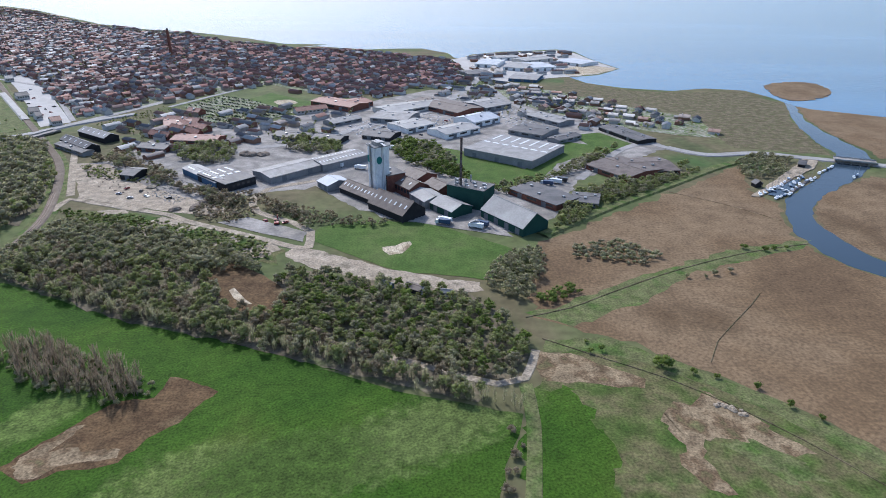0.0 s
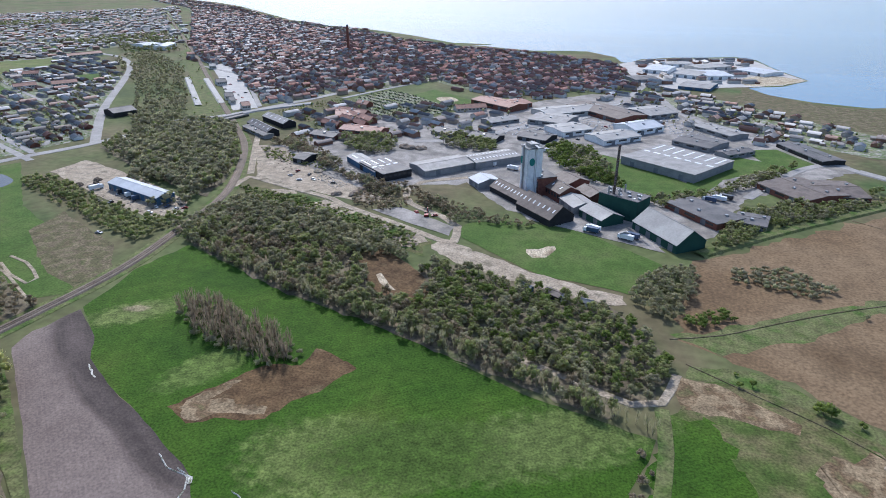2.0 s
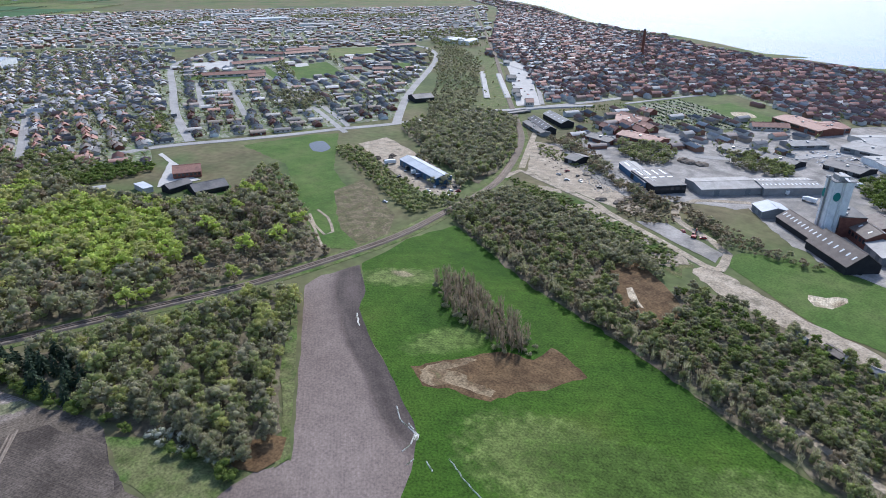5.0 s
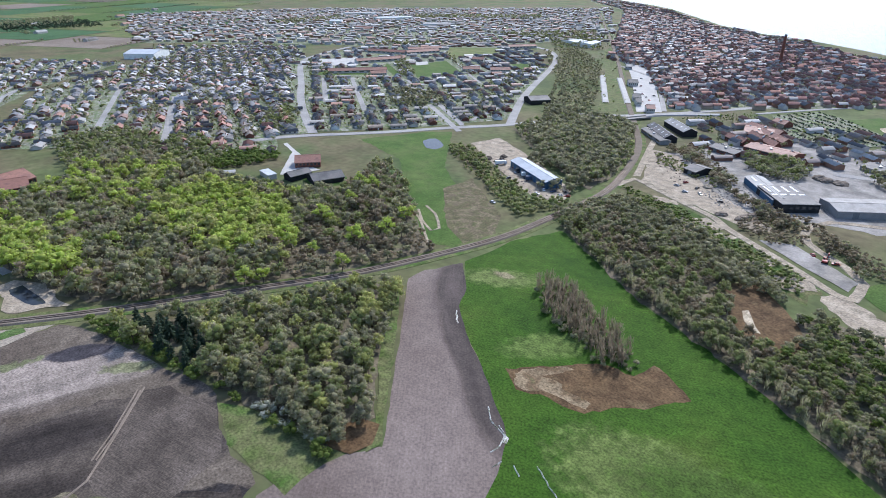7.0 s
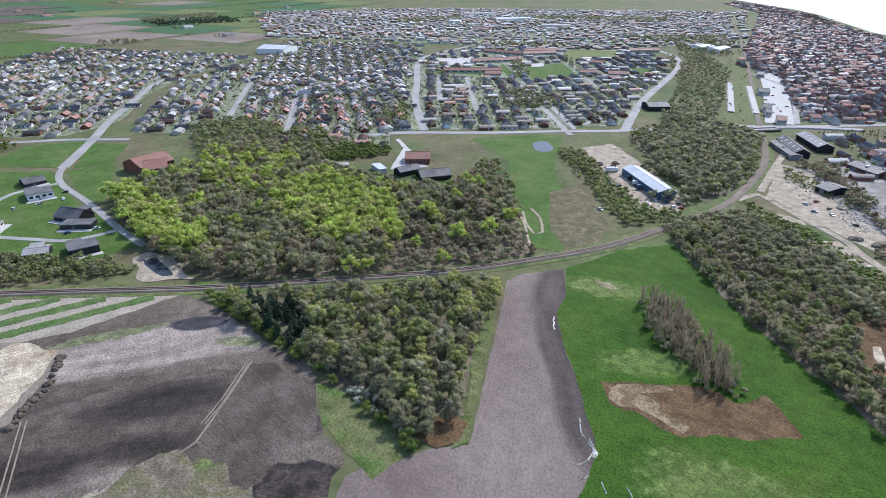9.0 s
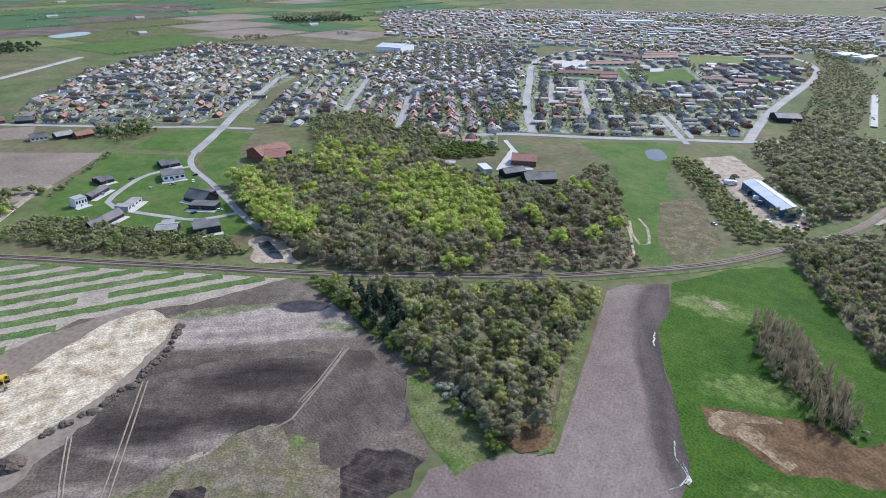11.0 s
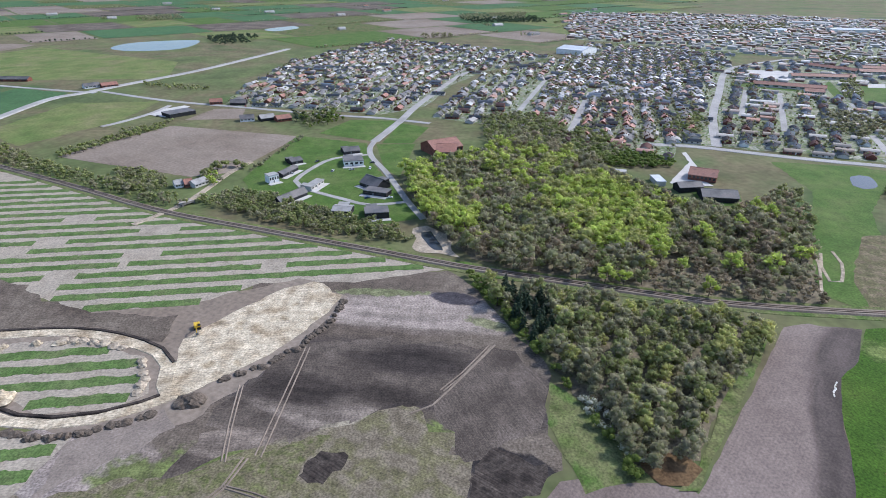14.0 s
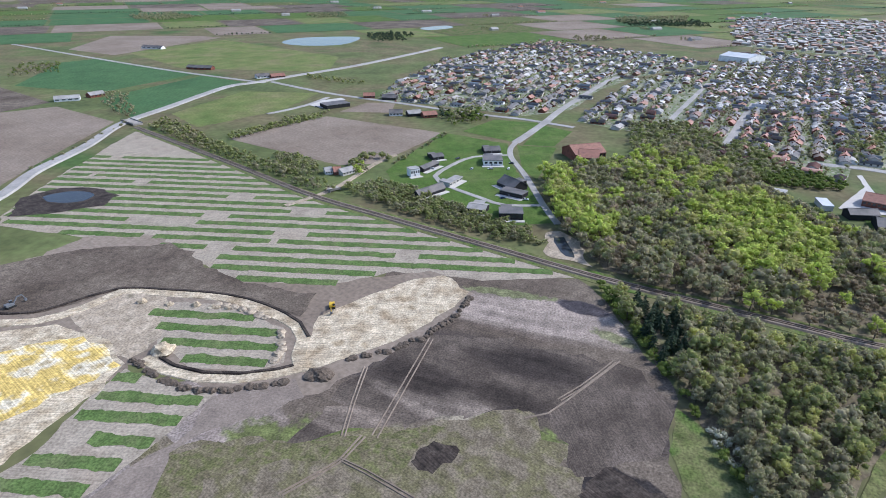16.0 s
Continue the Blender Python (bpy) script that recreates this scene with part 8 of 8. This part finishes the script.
# cottages, a low centre and roadside houses by the brown field
hall("cottage", [(-435, -174.7), (-438, -169.9), (-446, -174.1)], 2.8, 5, M["white"], M["light_roof"], "small white cottage among trees", "house", windows=3, deepest=8)
hall("cottage", [(-436, -168), (-439, -163.1), (-448, -167.2)], 2.8, 5.4, M["brick"], M["tile_roof"], "small red-roofed cottage among trees", "house", windows=3, deepest=8)
hall("cottage", [(-435, -160.5), (-445, -154.1), (-453, -158.5)], 2.8, 5, M["pale_wall"], M["grey_roof"], "long grey cottage beside a lane", "house", windows=4, deepest=8)
hall("low_centre", [(-661, -257.9), (-682, -237.6), (-702, -246.8)], 4, 4.3, M["black_wall"], M["dark_roof"], "low dark centre beside a car park", "hall", windows=7, deepest=18)
sheet("car_park", [(-678, -287.9), (-707, -279.7), (-725, -263.9), (-718, -255.1), (-684, -266.7), (-664, -264.2)], .06, M["paving"], "pale car park beside a low centre", "yard", lip=False)
strip("lane", [(-625, -313.2), (-644, -302.2), (-683, -287.1), (-725, -280.7)], 5, .12, A, "narrow asphalt lane")
for q, w, rf in (([(-643, -180.1), (-647, -166.6), (-665, -172.6)], "white", "dark_roof"), ([(-644, -158.9), (-652, -146.1), (-673, -152.8)], "black_wall", "grey_roof"), ([(-641, -141.5), (-649, -128.4), (-672, -134.5)], "brick", "tile_roof"), ([(-729, -236.3), (-733, -223), (-749, -228.3)], "brick", "tile_roof"),
                 ([(-726, -212.4), (-726, -195.1), (-744, -200.6)], "black_wall", "dark_roof"), ([(-832, -426), (-845, -412), (-873, -427)], "white", "dark_roof"), ([(-837, -406), (-850, -391), (-878, -406)], "brick", "tile_roof"), ([(-631, -583), (-646, -561), (-671, -583)], "white", "light_roof"), ([(-661, -558), (-678, -551), (-694, -566)], "brick", "grey_roof"),
                 ([(-1101, -794), (-1094, -748), (-1151, -784)], "white", "dark_roof"), ([(-890, -571), (-888, -529), (-925, -551)], "brick", "dark_roof")):
    hall("roadside_house", q, 3.2, 6, M[w], M[rf], "roadside house with a pitched roof", "house", windows=4, deepest=11)


def blocks(name, region, gap, seed, size, m, label):
    """Loose broken pieces strewn over a yard."""
    rr = random.Random(seed)
    vs, fs, k = [], [], 0
    for x, y in scatter(region, gap, seed):
        z0, a_ = ground_z(x, y), rr.uniform(0, 6)
        w, l_, h_ = rr.uniform(*size), rr.uniform(*size), rr.uniform(*size) * .6
        for sx_, sy_, sz_ in ((-1, -1, 0), (1, -1, 0), (1, 1, 0), (-1, 1, 0), (-.8, -.9, 1), (.9, -.7, 1), (.7, .8, 1), (-.9, .7, 1)):
            px, py = sx_ * w, sy_ * l_
            vs.append((x + px * math.cos(a_) - py * math.sin(a_), y + px * math.sin(a_) + py * math.cos(a_), z0 - .05 + sz_ * h_))
        fs += [tuple(k + i for i in f) for f in ((4, 5, 6, 7), (0, 1, 5, 4), (1, 2, 6, 5), (2, 3, 7, 6), (3, 0, 4, 7))]
        k += 8
    F4 = np.array(fs)
    T, mi = quads_to_tris(F4, np.zeros(len(F4)))
    tagged(new(name, add_mesh(name, np.array(vs), T, mi, [m])), label, "rubble", kind="stuff")


blocks("rubble", [(-223.2, 443), (-199, 454), (-169.8, 421), (-183, 393.5), (-209.3, 413)], 3.0, 71, (.3, .9), M["concrete"], "grey broken concrete strewn on a yard")
blocks("scrap", [(-277.6, 456), (-262.6, 489), (-227.5, 455), (-226.2, 416), (-247.5, 417)], 7, 72, (.3, 1.0), M["rust"], "rusty scrap and crates on a yard")
blocks("timber_stacks", [(-361.2, 337.5), (-364.2, 358.3), (-332, 346.2), (-286.8, 323.9), (-266, 323.5), (-274.7, 311.5), (-320.9, 324.2)], 7, 73, (.3, .9), M["brown_roof"], "timber stacks and scrap on a gravel yard")
blocks("yard_goods", [(-108.9, 604), (-52.8, 682), (10.8, 781), (75.4, 716), (126.2, 634), (97.5, 598), (44.9, 644), (-13.9, 618), (-77, 572)], 6, 76, (.4, 1.3), M["steel"], "stacked goods and bins on works yards")
# pit edges: dark cut banks beside the haul tracks
for q in ([(-203.6, -265.3), (-210.2, -234.7), (-227.2, -221.3), (-239.6, -210.1), (-242.7, -185.4), (-244, -155.3), (-238.2, -130), (-226.2, -108.6), (-215.4, -100.1)], [(-191.5, -160.4), (-184.9, -145.8), (-182.9, -132), (-185.3, -116.1), (-190.4, -103.9), (-194.3, -98.3)]):
    strip("cut_bank", q, 1.3, .25, M["peat"], "dark cut edge of dug peat", "bank", keep=False)
# terraces and the hedged cemetery
for q in ([(-284.9, 627), (-247.3, 615), (-248.5, 627)], [(-270.7, 614), (-231.3, 587), (-233.6, 601)], [(-267.8, 596), (-230.1, 568), (-231.8, 578)], [(-276.5, 569), (-254.1, 558), (-256.5, 568)], [(-277.9, 665), (-262.4, 659), (-267, 674)]):
    hall("terrace", q, 4, 7, M["brick"], M["tile_roof"], "red brick terrace with a tiled roof", "terrace", windows=8, vents=3, deepest=12)
CEM = [(-296.9, 708), (-272, 767), (-244.1, 756), (-163.1, 683), (-195.3, 620), (-232.2, 612)]
sheet("cemetery_ground", CEM, .05, M["garden"], "hedged cemetery ground with gravel plots", "ground", lip=False)
(c0, c1) = [(-284, 703), (-198.1, 651)]
ca = math.degrees(math.atan2(c1[1] - c0[1], c1[0] - c0[0]))
woods("cemetery_hedges", row_places(CEM, ca, 2.6, 11, 500, drop=.03, clear=1), "shrub", 2, 3, M["conifer"], "clipped dark hedges in rows", 501, (1, 1.5), "hedges", .5)
ALLOT = [(-354.8, 619), (-316.3, 704), (-291.2, 688), (-331.5, 598)]
woods("allotment_hedges", row_places(ALLOT, 10, 3.2, 9, 510, drop=.1, clear=1), "shrub", 1.5, 3, M["hedge"], "rows of garden hedges", 511, (1, 1.5), "hedges", .5)
# station buildings
for q, rf in (([(-504, 736), (-495, 745), (-519, 777)], "dark_roof"), ([(-439, 654), (-432, 660), (-454, 688)], "dark_roof"), ([(-390.8, 611), (-384, 617), (-414, 654)], "tile_roof"), ([(-594, 855), (-587, 861), (-611, 892)], "grey_roof"), ([(-420, 634), (-416, 638), (-429, 655)], "dark_roof")):
    hall("station_house", q, 5, 8, M["pale_wall"], M[rf], "station building on a paved yard", "station", windows=5, deepest=14)
for q in ([(-549, 777), (-433, 636)], [(-580, 778), (-452, 618)]):
    strip("platform", q, 6, .3, M["paving"], "pale railway platform", "platform", rise=.6)
# church spire and harbour masts
sx, sy = (-477, 1122)
ch = tagged(new("church_tower"), "slim dark brick tower above the old town", "tower")
ch.location = (sx, sy, 0)
bm = bmesh.new()
tube(bm, 0, 0, 0, 44, 3.2, 2.0, 8)
part("shaft", bm, M["brick"], ch)
bm = bmesh.new()
tube(bm, 0, 0, 44, 47, 2.6, 1.6, 8)
part("cap", bm, M["dark_roof"], ch)
# bridges over the track
for q, w in (([(-384.4, 558), (-374, 590)], 10), ([(-398.5, -159.5), (-406, -153.6)], 6), ([(-565, -442), (-550, -417)], 10)):
    (x0, y0), (x1, y1) = q
    b = tagged(new("road_bridge"), "concrete road bridge over the railway", "bridge")
    ln = math.hypot(x1 - x0, y1 - y0)
    b.matrix_world = pose(x0, y0, 0, 0, 0, math.degrees(math.atan2(y1 - y0, x1 - x0)))
    bm = bmesh.new()
    box(bm, 0, -w / 2, 1.0, ln, w / 2, 1.6)
    part("deck", bm, M["concrete"], b)
    for s in (-w / 2, w / 2 - .25):
        bm = bmesh.new()
        box(bm, 0, s, 1.6, ln, s + .25, 2.5)
        part("parapet", bm, M["concrete"], b)
    for s in (0, ln - .8):
        bm = bmesh.new()
        box(bm, s, -w / 2, -.5, s + .8, w / 2, 1.0)
        part("abutment", bm, M["concrete"], b)
